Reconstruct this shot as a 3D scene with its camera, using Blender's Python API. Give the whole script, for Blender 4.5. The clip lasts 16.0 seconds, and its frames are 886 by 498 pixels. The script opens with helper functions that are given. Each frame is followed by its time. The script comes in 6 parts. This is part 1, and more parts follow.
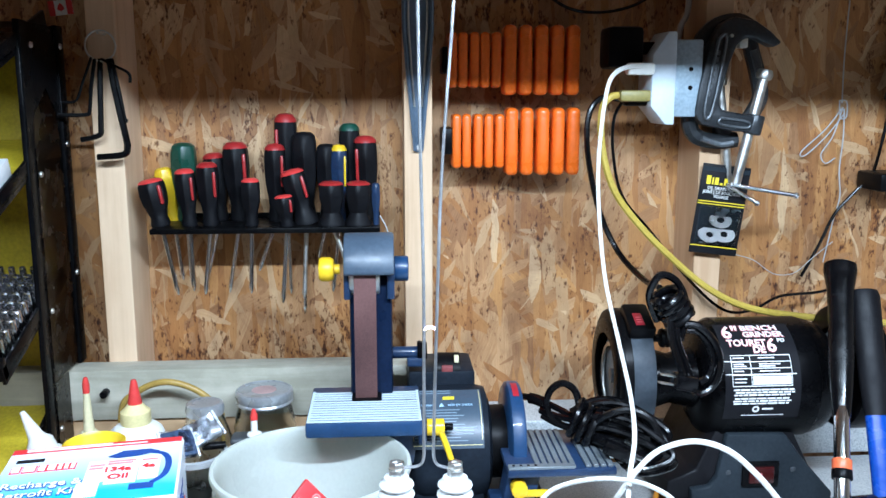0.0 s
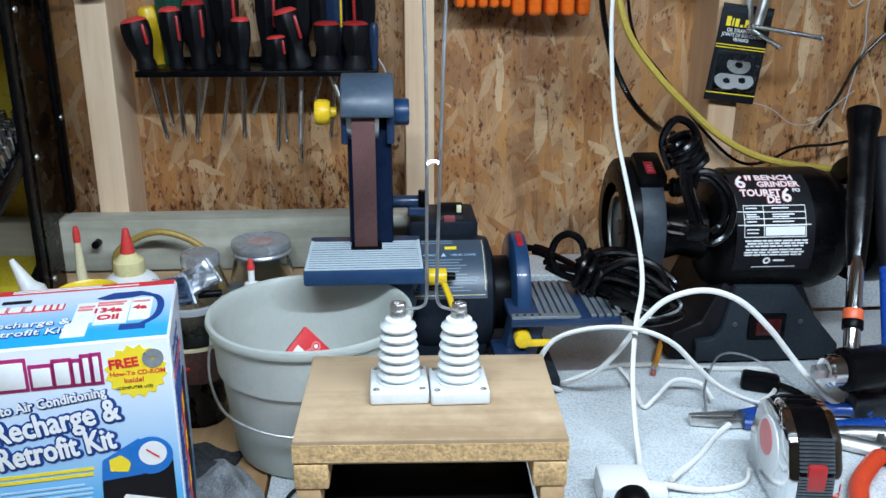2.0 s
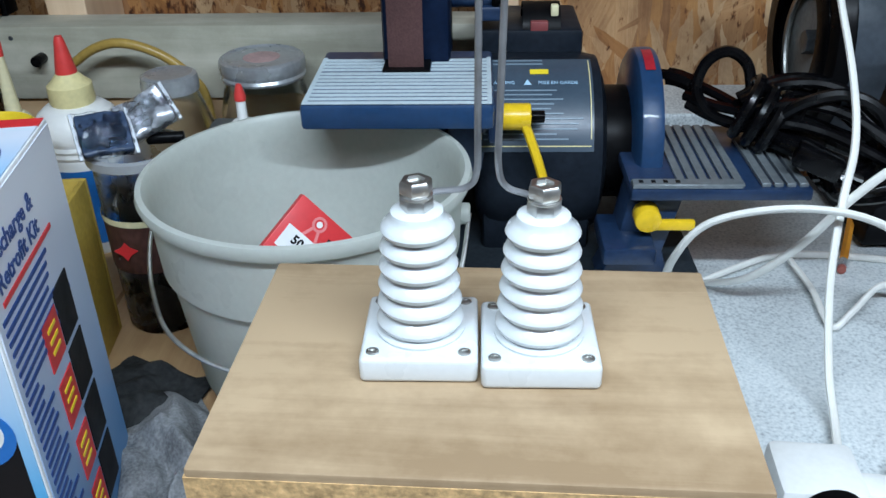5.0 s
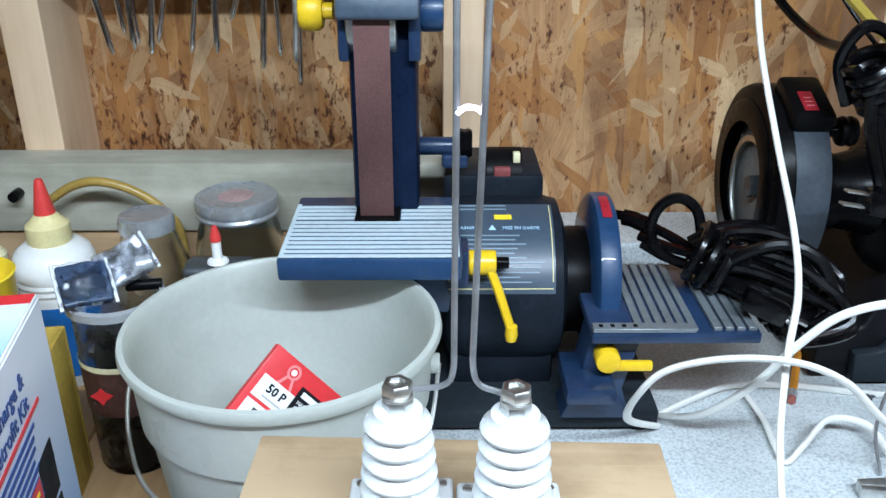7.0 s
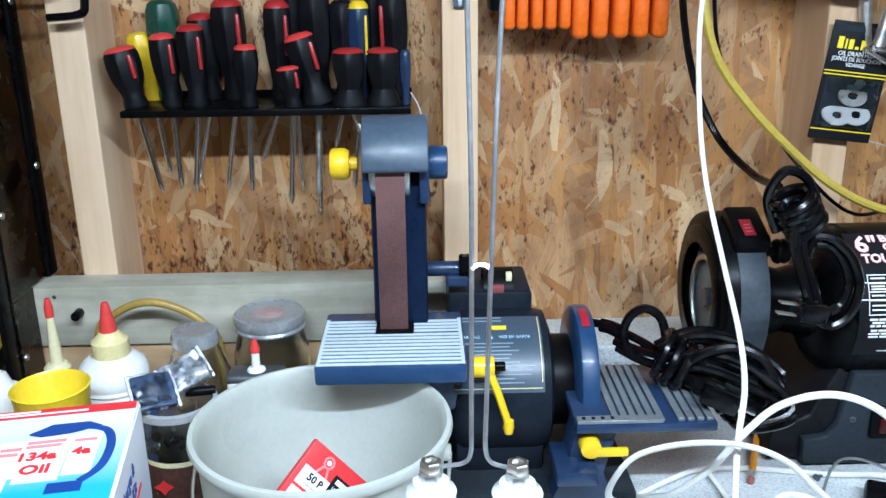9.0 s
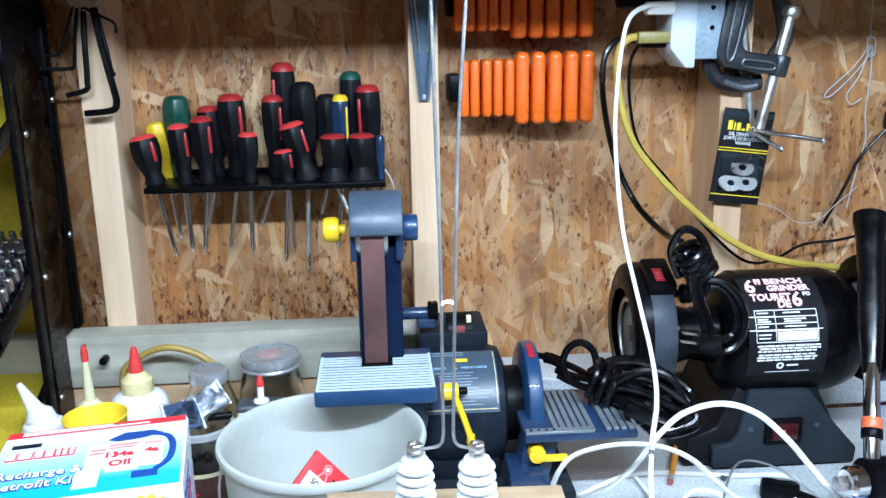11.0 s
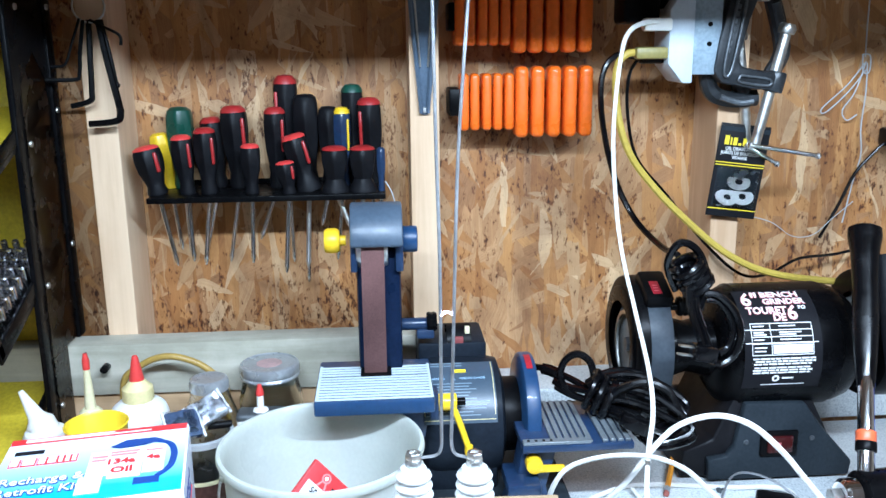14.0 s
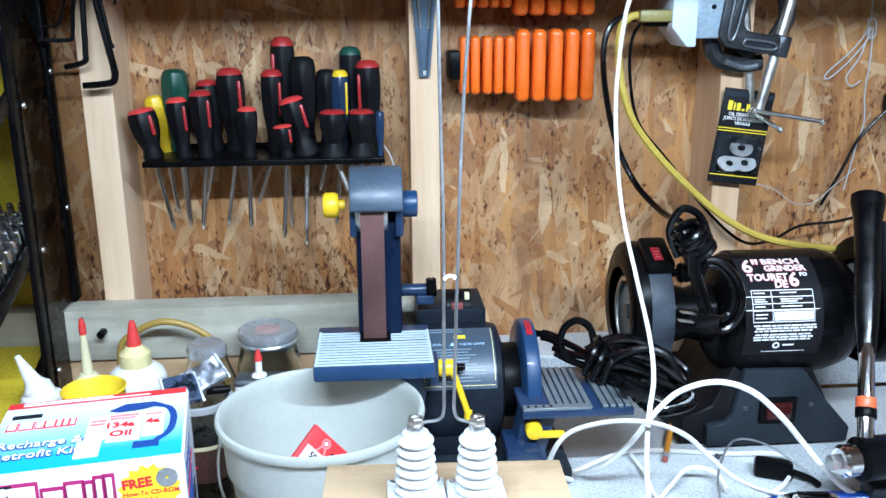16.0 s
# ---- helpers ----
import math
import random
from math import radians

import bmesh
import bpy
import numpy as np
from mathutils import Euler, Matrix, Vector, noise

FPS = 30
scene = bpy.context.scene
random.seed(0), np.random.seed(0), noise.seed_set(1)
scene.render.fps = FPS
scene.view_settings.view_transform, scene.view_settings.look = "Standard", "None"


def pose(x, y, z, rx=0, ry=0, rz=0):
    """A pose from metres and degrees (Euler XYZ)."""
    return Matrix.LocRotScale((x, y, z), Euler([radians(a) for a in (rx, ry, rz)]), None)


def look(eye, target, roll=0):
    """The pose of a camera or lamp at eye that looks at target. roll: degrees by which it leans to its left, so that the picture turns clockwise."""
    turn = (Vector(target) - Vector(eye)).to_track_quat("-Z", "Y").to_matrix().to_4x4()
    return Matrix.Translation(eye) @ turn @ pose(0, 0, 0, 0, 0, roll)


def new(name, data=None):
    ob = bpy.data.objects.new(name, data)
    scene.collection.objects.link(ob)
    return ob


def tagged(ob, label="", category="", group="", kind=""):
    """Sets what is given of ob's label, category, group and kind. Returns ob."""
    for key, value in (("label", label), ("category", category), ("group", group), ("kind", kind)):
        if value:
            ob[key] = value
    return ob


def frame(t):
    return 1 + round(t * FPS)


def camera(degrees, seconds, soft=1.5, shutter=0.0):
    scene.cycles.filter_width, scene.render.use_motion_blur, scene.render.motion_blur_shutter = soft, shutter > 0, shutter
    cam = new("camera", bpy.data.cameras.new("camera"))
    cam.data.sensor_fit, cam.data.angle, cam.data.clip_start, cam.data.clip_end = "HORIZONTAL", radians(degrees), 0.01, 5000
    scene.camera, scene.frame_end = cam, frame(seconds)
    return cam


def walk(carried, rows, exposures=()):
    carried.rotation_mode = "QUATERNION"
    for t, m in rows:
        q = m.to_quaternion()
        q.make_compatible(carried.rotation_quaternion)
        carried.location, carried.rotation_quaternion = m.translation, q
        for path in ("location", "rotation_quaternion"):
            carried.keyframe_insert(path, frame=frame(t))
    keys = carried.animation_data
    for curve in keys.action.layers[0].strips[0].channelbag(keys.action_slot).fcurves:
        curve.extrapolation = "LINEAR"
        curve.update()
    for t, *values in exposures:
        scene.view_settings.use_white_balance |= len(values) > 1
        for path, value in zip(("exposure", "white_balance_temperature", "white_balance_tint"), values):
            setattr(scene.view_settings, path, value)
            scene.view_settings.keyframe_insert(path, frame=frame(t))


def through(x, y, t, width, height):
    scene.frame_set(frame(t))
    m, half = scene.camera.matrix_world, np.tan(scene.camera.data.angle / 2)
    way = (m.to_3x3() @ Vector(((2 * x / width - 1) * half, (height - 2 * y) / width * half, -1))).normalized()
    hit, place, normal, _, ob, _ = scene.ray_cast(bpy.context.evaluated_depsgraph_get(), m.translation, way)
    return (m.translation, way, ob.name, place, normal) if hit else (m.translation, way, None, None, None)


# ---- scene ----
cam = camera(53.8, 16.0)
PATH = [
    (0, (-0.067, 0.111, 1.297), (0.068, 2.074, 0.939), -0.0),
    (0.5, (-0.065, 0.111, 1.287), (0.061, 2.058, 0.848), -0.2),
    (1, (-0.068, 0.126, 1.277), (0.043, 2.041, 0.711), 0.2),
    (1.5, (-0.067, 0.141, 1.263), (0.062, 2.038, 0.643), 0.1),
    (2, (-0.068, 0.148, 1.259), (0.064, 2.037, 0.615), 0.2),
    (2.5, (-0.07, 0.158, 1.25), (0.046, 2.05, 0.614), -0.3),
    (3, (-0.063, 0.229, 1.203), (-0.011, 2.067, 0.414), -2.3),
    (5.5, (-0.035, 0.49, 1.141), (-0.13, 2.223, 0.147), -1.0),
    (6, (-0.04, 0.488, 1.162), (-0.138, 2.244, 0.211), -1.1),
    (6.5, (-0.04, 0.481, 1.181), (-0.074, 2.276, 0.299), -0.5),
    (7, (-0.043, 0.474, 1.196), (-0.032, 2.293, 0.365), -0.0),
    (7.5, (-0.041, 0.464, 1.211), (-0.023, 2.303, 0.425), -0.0),
    (8, (-0.045, 0.456, 1.223), (-0.023, 2.311, 0.476), -0.1),
    (8.5, (-0.043, 0.421, 1.239), (-0.003, 2.299, 0.552), -0.2),
    (9, (-0.06, 0.354, 1.26), (-0.019, 2.254, 0.637), -0.7),
    (9.5, (-0.082, 0.266, 1.277), (0.016, 2.179, 0.703), -0.7),
    (10, (-0.084, 0.202, 1.293), (0.056, 2.123, 0.756), -0.9),
    (12.5, (-0.063, 0.157, 1.315), (0.06, 2.097, 0.843), -1.2),
    (13, (-0.07, 0.156, 1.31), (0.058, 2.099, 0.85), -1.1),
    (13.5, (-0.077, 0.157, 1.31), (0.061, 2.095, 0.834), -0.7),
    (14, (-0.078, 0.157, 1.313), (0.06, 2.095, 0.839), -0.6),
    (14.5, (-0.08, 0.154, 1.314), (0.062, 2.095, 0.855), -0.6),
    (15, (-0.078, 0.157, 1.31), (0.062, 2.093, 0.827), -0.6),
    (15.5, (-0.08, 0.162, 1.307), (0.072, 2.091, 0.803), -0.5),
    (16, (-0.084, 0.166, 1.306), (0.065, 2.085, 0.764), -0.3),
]
walk(cam, [(t, look(eye, target, roll)) for t, eye, target, roll in PATH], [(0, 0.37, 5800, 10), (0.5, 0.28, 5800, 10), (1, -0.14, 6000, 10), (2, -0.46, 6100, 10), (2.5, -0.50, 6150, 10), (3, -0.42, 6150, 10), (5.5, -0.68, 6150, 10), (6.5, -0.33, 6150, 10), (7.5, -0.08, 6150, 10), (9, 0.08, 6000, 10), (10, 0.20, 5820, 10), (12.5, 0.40, 5720, 10), (14.5, 0.44, 5720, 10), (16, 0.27, 5780, 10)])

# ---- world and light ----
world = bpy.data.worlds.new("garage_dim")
world.use_nodes = True
world.node_tree.nodes["Background"].inputs[0].default_value = (0.75, 0.8, 1.0, 1)
world.node_tree.nodes["Background"].inputs[1].default_value = 0.02
scene.world = world
scene.view_settings.exposure = 0.0


def area_lamp(name, sx, sy, watts, colour, m):
    d = bpy.data.lights.new(name, "AREA")
    d.shape, d.size, d.size_y, d.energy, d.color = "RECTANGLE", sx, sy, watts, colour
    ob = new(name, d)
    ob.matrix_world = m
    return ob


# fluorescent tube of the shop light above the bench, and an added fill lamp behind
area_lamp("tube_light", 1.15, 0.035, 27.0, (0.755, 0.895, 1.0), look((0.14, 0.33, 1.66), (0.14, 0.70, 0.95)))
# added to lift the dim upper wall; stands for no known lamp
area_lamp("added_fill_lamp", 1.1, 0.25, 9.5, (0.90, 0.83, 0.98), look((0.3, -0.55, 2.3), (0.1, 0.9, 1.0)))

# ---- materials ----
MATS = {}


def tree_of(name, rough, metal=0.0):
    m = bpy.data.materials.new(name)
    m.use_nodes = True
    nt = m.node_tree
    b = nt.nodes["Principled BSDF"]
    b.inputs["Roughness"].default_value, b.inputs["Metallic"].default_value = rough, metal
    MATS[name] = m
    return m, nt, b


def node(nt, kind, operation="", sets=None, links=None):
    n = nt.nodes.new(kind)
    if operation:
        n.operation = operation
    for i, val in (sets or {}).items():
        n.inputs[i].default_value = val
    for i, s in (links or {}).items():
        nt.links.new(s, n.inputs[i])
    return n


def ramp(nt, fac, stops):
    r = nt.nodes.new("ShaderNodeValToRGB")
    e = r.color_ramp.elements
    while len(e) < len(stops):
        e.new(0.5)
    for i, (p, c) in enumerate(stops):
        e[i].position, e[i].color = p, (*c, 1)
    nt.links.new(fac, r.inputs[0])
    return r.outputs[0]


def coords(nt, scale=(1, 1, 1), rot=(0, 0, 0), local=True):
    tc = nt.nodes.new("ShaderNodeTexCoord")
    mp = nt.nodes.new("ShaderNodeMapping")
    mp.inputs["Scale"].default_value, mp.inputs["Rotation"].default_value = scale, rot
    nt.links.new(tc.outputs["Object"], mp.inputs[0])
    return mp.outputs[0]


def bump(nt, b, height, strength, dist):
    n = node(nt, "ShaderNodeBump", sets={"Strength": strength, "Distance": dist}, links={"Height": height})
    nt.links.new(n.outputs[0], b.inputs["Normal"])


def plain(name, c, rough=0.5, metal=0.0, vary=0.18, fine=220.0, coarse=18.0, relief=0.15, coat=0.0, subsurface=0.0, shine=0.09):
    """Paint, plastic or metal with stains at two scales and a fine relief."""
    m, nt, b = tree_of(name, rough, metal)
    co = coords(nt)
    n1 = node(nt, "ShaderNodeTexNoise", sets={"Scale": coarse, "Detail": 4.0, "Roughness": 0.6}, links={"Vector": co})
    n2 = node(nt, "ShaderNodeTexNoise", sets={"Scale": fine, "Detail": 3.0}, links={"Vector": co})
    mix = node(nt, "ShaderNodeMath", operation="ADD", links={0: n1.outputs[0], 1: n2.outputs[0]})
    lo, hi = [max(x * (1 - vary), 0) for x in c], [min(x * (1 + vary), 0.95) for x in c]
    half = node(nt, "ShaderNodeMath", operation="MULTIPLY", sets={1: 0.5}, links={0: mix.outputs[0]})
    nt.links.new(ramp(nt, half.outputs[0], [(0.32, lo), (0.68, hi)]), b.inputs["Base Color"])
    rr = node(nt, "ShaderNodeMapRange", sets={1: 0.35, 2: 0.65, 3: max(rough - 0.1, 0.04), 4: min(rough + 0.14, 1)}, links={0: n1.outputs[0]})
    nt.links.new(rr.outputs[0], b.inputs["Roughness"])
    if relief:
        bump(nt, b, n2.outputs[0], relief, 0.0006)
    b.inputs["Coat Weight"].default_value = coat
    if not metal and max(c) < 0.04:
        b.inputs["Specular IOR Level"].default_value = shine
        b.inputs["Coat Weight"].default_value = 0.0
    if subsurface:
        b.inputs["Subsurface Weight"].default_value = subsurface
        b.inputs["Subsurface Radius"].default_value = (0.01, 0.01, 0.01)
    return m


def wood(name, dark, light, along, grain=60.0, rough=0.6, knots=0.0, relief=0.3, stain=0.3):
    """Sawn timber whose grain runs along axis 'along' (0, 1 or 2)."""
    m, nt, b = tree_of(name, rough)
    s = [grain, grain, grain]
    s[along] = grain * 0.06
    co = coords(nt, s)
    n = node(nt, "ShaderNodeTexNoise", sets={"Scale": 1.0, "Detail": 6.0, "Roughness": 0.65, "Distortion": 0.6}, links={"Vector": co})
    s2 = [9.0, 9.0, 9.0]
    s2[along] = 2.0
    n2 = node(nt, "ShaderNodeTexNoise", sets={"Scale": 1.0, "Detail": 3.0, "Distortion": 0.3}, links={"Vector": coords(nt, s2)})
    n3 = node(nt, "ShaderNodeTexNoise", sets={"Scale": 14.0, "Detail": 6.0, "Roughness": 0.7}, links={"Vector": coords(nt)})
    a = node(nt, "ShaderNodeMath", operation="MULTIPLY_ADD", sets={1: 0.55}, links={0: n.outputs[0], 2: n2.outputs[0]})
    d = node(nt, "ShaderNodeMath", operation="MULTIPLY_ADD", sets={1: stain}, links={0: n3.outputs[0], 2: a.outputs[0]})
    mid = 0.775 + 0.5 * stain
    base = ramp(nt, node(nt, "ShaderNodeMath", operation="MULTIPLY", sets={1: 0.5}, links={0: d.outputs[0]}).outputs[0], [((mid - 0.19) / 2, dark), ((mid + 0.17) / 2, light)])
    nt.links.new(base, b.inputs["Base Color"])
    bump(nt, b, n.outputs[0], relief, 0.0008)
    return m


def strand_board():
    """Oriented strand board: layers of long flakes, each with its own tint and slope, and dark resin flecks."""
    m, nt, b = tree_of("strand_board", 0.55)
    warp = node(nt, "ShaderNodeTexNoise", sets={"Scale": 30.0, "Detail": 3.0}, links={"Vector": coords(nt)})
    base, high = None, None
    tan = [(0.18, (0.180, 0.072, 0.026)), (0.45, (0.325, 0.155, 0.062)), (0.78, (0.430, 0.230, 0.100)), (1.10, (0.54, 0.325, 0.160))]
    amber = [(0.18, (0.190, 0.068, 0.019)), (0.50, (0.350, 0.150, 0.046)), (1.10, (0.51, 0.258, 0.088))]
    pale = [(0.15, (0.40, 0.225, 0.102)), (0.6, (0.50, 0.312, 0.160)), (1.10, (0.66, 0.460, 0.265))]
    layers = (
        (0.04, 30, 6, 0.0, tan), (0.12, 34, 7, 0.42, amber), (-0.10, 38, 8, 0.48, tan), (0.34, 44, 10, 0.60, amber),
        (-0.38, 50, 11, 0.62, tan), (0.02, 62, 9, 0.58, tan), (0.8, 62, 14, 0.80, amber), (-1.1, 70, 17, 0.84, tan),
        (0.03, 84, 10, 0.66, amber), (0.40, 52, 12, 0.92, pale), (-0.5, 66, 15, 0.91, pale), (0.08, 60, 9, 0.91, pale), (1.2, 80, 20, 0.95, pale),
    )
    for k, (ang, w, l, thr, stops) in enumerate(layers):
        turn = coords(nt, (1, 1, 1), (0, ang, 0))
        sc = node(nt, "ShaderNodeVectorMath", operation="MULTIPLY", sets={1: (w, 1.0, l)}, links={0: turn})
        off = node(nt, "ShaderNodeVectorMath", operation="MULTIPLY_ADD", sets={1: (0.42, 0.0, 0.42)}, links={0: warp.outputs[1], 2: sc.outputs[0]})
        sh = node(nt, "ShaderNodeVectorMath", operation="ADD", sets={1: (k * 7.3, k * 3.1, k * 5.7)}, links={0: off.outputs[0]})
        v = node(nt, "ShaderNodeTexVoronoi", sets={"Scale": 1.0, "Randomness": 1.0}, links={"Vector": sh.outputs[0]})
        sep = node(nt, "ShaderNodeSeparateColor", links={0: v.outputs["Color"]})
        fibre = node(nt, "ShaderNodeTexNoise", sets={"Scale": 6.0, "Detail": 5.0, "Roughness": 0.7}, links={"Vector": node(nt, "ShaderNodeVectorMath", operation="MULTIPLY", sets={1: (2.2, 1, 0.30)}, links={0: sh.outputs[0]}).outputs[0]})
        tone = node(nt, "ShaderNodeMath", operation="MULTIPLY_ADD", sets={1: 0.8}, links={0: fibre.outputs[0], 2: node(nt, "ShaderNodeMath", operation="MULTIPLY", sets={1: 0.55}, links={0: sep.outputs[0]}).outputs[0]})
        col = ramp(nt, tone.outputs[0], stops)
        if base is None:
            base, high = col, sep.outputs[2]
        else:
            f = node(nt, "ShaderNodeMath", operation="GREATER_THAN", sets={1: thr}, links={0: sep.outputs[1]})
            mx = nt.nodes.new("ShaderNodeMix")
            mx.data_type = "RGBA"
            soft = node(nt, "ShaderNodeMath", operation="MULTIPLY", sets={1: 0.85 if stops is pale else 0.95}, links={0: f.outputs[0]})
            nt.links.new(soft.outputs[0], mx.inputs[0])
            nt.links.new(base, mx.inputs[6])
            nt.links.new(col, mx.inputs[7])
            base = mx.outputs[2]
            mh = nt.nodes.new("ShaderNodeMix")
            nt.links.new(f.outputs[0], mh.inputs[0])
            nt.links.new(high, mh.inputs[2])
            nt.links.new(sep.outputs[2], mh.inputs[3])
            high = mh.outputs[0]
    fl = node(nt, "ShaderNodeTexNoise", sets={"Scale": 1.0, "Detail": 5.0, "Roughness": 0.65}, links={"Vector": coords(nt, (170, 170, 75), (0, 0.3, 0))})
    fl2 = node(nt, "ShaderNodeTexNoise", sets={"Scale": 5.0, "Detail": 2.0}, links={"Vector": coords(nt)})
    fs = node(nt, "ShaderNodeMath", operation="MULTIPLY_ADD", sets={1: 0.45}, links={0: fl2.outputs[0], 2: fl.outputs[0]})
    dark = ramp(nt, fs.outputs[0], [(0.795, (1, 1, 1)), (0.86, (0.50, 0.38, 0.29)), (0.93, (0.13, 0.075, 0.045))])
    mul = nt.nodes.new("ShaderNodeMix")
    mul.data_type, mul.blend_type = "RGBA", "MULTIPLY"
    mul.inputs[0].default_value = 1.0
    nt.links.new(base, mul.inputs[6])
    nt.links.new(dark, mul.inputs[7])
    st = node(nt, "ShaderNodeTexNoise", sets={"Scale": 6.5, "Detail": 6.0, "Roughness": 0.7, "Distortion": 0.5}, links={"Vector": coords(nt, (1.6, 1, 0.8))})
    stain = ramp(nt, st.outputs[0], [(0.34, (0.62, 0.57, 0.55)), (0.50, (0.95, 0.94, 0.93)), (0.64, (1.12, 1.11, 1.08))])
    soil = nt.nodes.new("ShaderNodeMix")
    soil.data_type, soil.blend_type = "RGBA", "MULTIPLY"
    soil.inputs[0].default_value = 1.0
    nt.links.new(mul.outputs[2], soil.inputs[6])
    nt.links.new(stain, soil.inputs[7])
    nt.links.new(soil.outputs[2], b.inputs["Base Color"])
    bump(nt, b, high, 0.45, 0.0012)
    return m


def speckle():
    """Worn pale laminate with a fine grey speckle and smudges."""
    m, nt, b = tree_of("laminate", 0.42)
    n1 = node(nt, "ShaderNodeTexNoise", sets={"Scale": 420.0, "Detail": 2.0}, links={"Vector": coords(nt)})
    n2 = node(nt, "ShaderNodeTexNoise", sets={"Scale": 9.0, "Detail": 6.0, "Roughness": 0.65}, links={"Vector": coords(nt)})
    a = node(nt, "ShaderNodeMath", operation="MULTIPLY_ADD", sets={1: 0.5}, links={0: n2.outputs[0], 2: n1.outputs[0]})
    nt.links.new(ramp(nt, a.outputs[0], [(0.50, (0.36, 0.39, 0.41)), (0.70, (0.57, 0.61, 0.62)), (0.97, (0.72, 0.75, 0.75))]), b.inputs["Base Color"])
    bump(nt, b, n1.outputs[0], 0.15, 0.0004)
    return m


def glass(name, c, rough=0.05):
    m, nt, b = tree_of(name, rough)
    b.inputs["Base Color"].default_value = (*c, 1)
    b.inputs["Transmission Weight"].default_value = 1.0
    b.inputs["IOR"].default_value = 1.25
    n = node(nt, "ShaderNodeTexNoise", sets={"Scale": 40.0, "Detail": 3.0}, links={"Vector": coords(nt)})
    rr = node(nt, "ShaderNodeMapRange", sets={1: 0.35, 2: 0.7, 3: rough, 4: rough + 0.25}, links={0: n.outputs[0]})
    nt.links.new(rr.outputs[0], b.inputs["Roughness"])
    return m


def fade(name, top, low, z0, z1, rough=0.35, axis=2):
    """Printed card whose ink runs from one colour to another along the panel."""
    m, nt, b = tree_of(name, rough)
    tc = nt.nodes.new("ShaderNodeTexCoord")
    sp = node(nt, "ShaderNodeSeparateXYZ", links={0: tc.outputs["Object"]})
    rr = node(nt, "ShaderNodeMapRange", sets={1: z0, 2: z1, 3: 0.0, 4: 1.0}, links={0: sp.outputs[axis]})
    nt.links.new(ramp(nt, rr.outputs[0], [(0, low), (1, top)]), b.inputs["Base Color"])
    b.inputs["Coat Weight"].default_value = 0.3
    return m


def cloudy(name, c, through):
    """Milky thin-walled plastic that lets part of the light through, scuffed at two scales."""
    m = plain(name, c, 0.36, vary=0.09, coarse=9, relief=0.06)
    nt = m.node_tree
    b = nt.nodes["Principled BSDF"]
    tr = node(nt, "ShaderNodeBsdfTranslucent", sets={0: (*c, 1)})
    mx = node(nt, "ShaderNodeMixShader", sets={0: through}, links={1: b.outputs[0], 2: tr.outputs[0]})
    nt.links.new(mx.outputs[0], nt.nodes["Material Output"].inputs[0])
    return m


def sandpaper():
    m, nt, b = tree_of("sandpaper", 0.85)
    n = node(nt, "ShaderNodeTexNoise", sets={"Scale": 900.0, "Detail": 2.0}, links={"Vector": coords(nt)})
    n2 = node(nt, "ShaderNodeTexNoise", sets={"Scale": 14.0, "Detail": 4.0}, links={"Vector": coords(nt)})
    a = node(nt, "ShaderNodeMath", operation="MULTIPLY_ADD", sets={1: 0.5}, links={0: n.outputs[0], 2: n2.outputs[0]})
    nt.links.new(ramp(nt, a.outputs[0], [(0.5, (0.058, 0.023, 0.021)), (1.0, (0.135, 0.062, 0.057))]), b.inputs["Base Color"])
    bump(nt, b, n.outputs[0], 0.6, 0.0004)
    return m


def cloth():
    m, nt, b = tree_of("grey_cloth", 0.95)
    n = node(nt, "ShaderNodeTexNoise", sets={"Scale": 500.0, "Detail": 3.0}, links={"Vector": coords(nt)})
    n2 = node(nt, "ShaderNodeTexNoise", sets={"Scale": 30.0, "Detail": 5.0}, links={"Vector": coords(nt)})
    a = node(nt, "ShaderNodeMath", operation="MULTIPLY_ADD", sets={1: 0.6}, links={0: n.outputs[0], 2: n2.outputs[0]})
    nt.links.new(ramp(nt, a.outputs[0], [(0.55, (0.09, 0.095, 0.10)), (1.05, (0.33, 0.34, 0.35))]), b.inputs["Base Color"])
    bump(nt, b, a.outputs[0], 0.8, 0.002)
    return m


OSB = strand_board()
PINE = wood("pine_stud", (0.54, 0.345, 0.20), (0.76, 0.555, 0.37), 2, 55, 0.6, stain=0.2)
PLANK = wood("pine_plank", (0.36, 0.20, 0.09), (0.60, 0.40, 0.21), 1, 60, 0.6)
SILL = wood("pine_sill", (0.44, 0.275, 0.14), (0.70, 0.49, 0.29), 0, 60, 0.65)
GREYWOOD = wood("weathered_lumber", (0.34, 0.325, 0.25), (0.62, 0.59, 0.49), 0, 38, 0.75, stain=0.5)
PLY = wood("board_face", (0.285, 0.190, 0.105), (0.485, 0.350, 0.215), 0, 75, 0.5, stain=0.9, relief=0.2)
CHIP = plain("chipboard_edge", (0.60, 0.385, 0.175), 0.8, vary=0.48, fine=330, coarse=210, relief=1.0)
LAMINATE = speckle()
PORC = plain("porcelain", (0.66, 0.69, 0.70), 0.22, vary=0.05, relief=0.03, coat=0.3)
STEEL = plain("steel", (0.62, 0.62, 0.60), 0.38, 1.0, vary=0.2)
ROD = plain("galvanised_rod", (0.42, 0.43, 0.45), 0.42, 0.85, vary=0.2)
CHROME = plain("chrome", (0.75, 0.75, 0.76), 0.12, 1.0, vary=0.08, relief=0.05)
IRON = plain("dark_iron", (0.030, 0.033, 0.037), 0.36, 0.35, vary=0.4, relief=0.4)
GUNMETAL = plain("gunmetal", (0.105, 0.115, 0.125), 0.4, 0.6, vary=0.3)
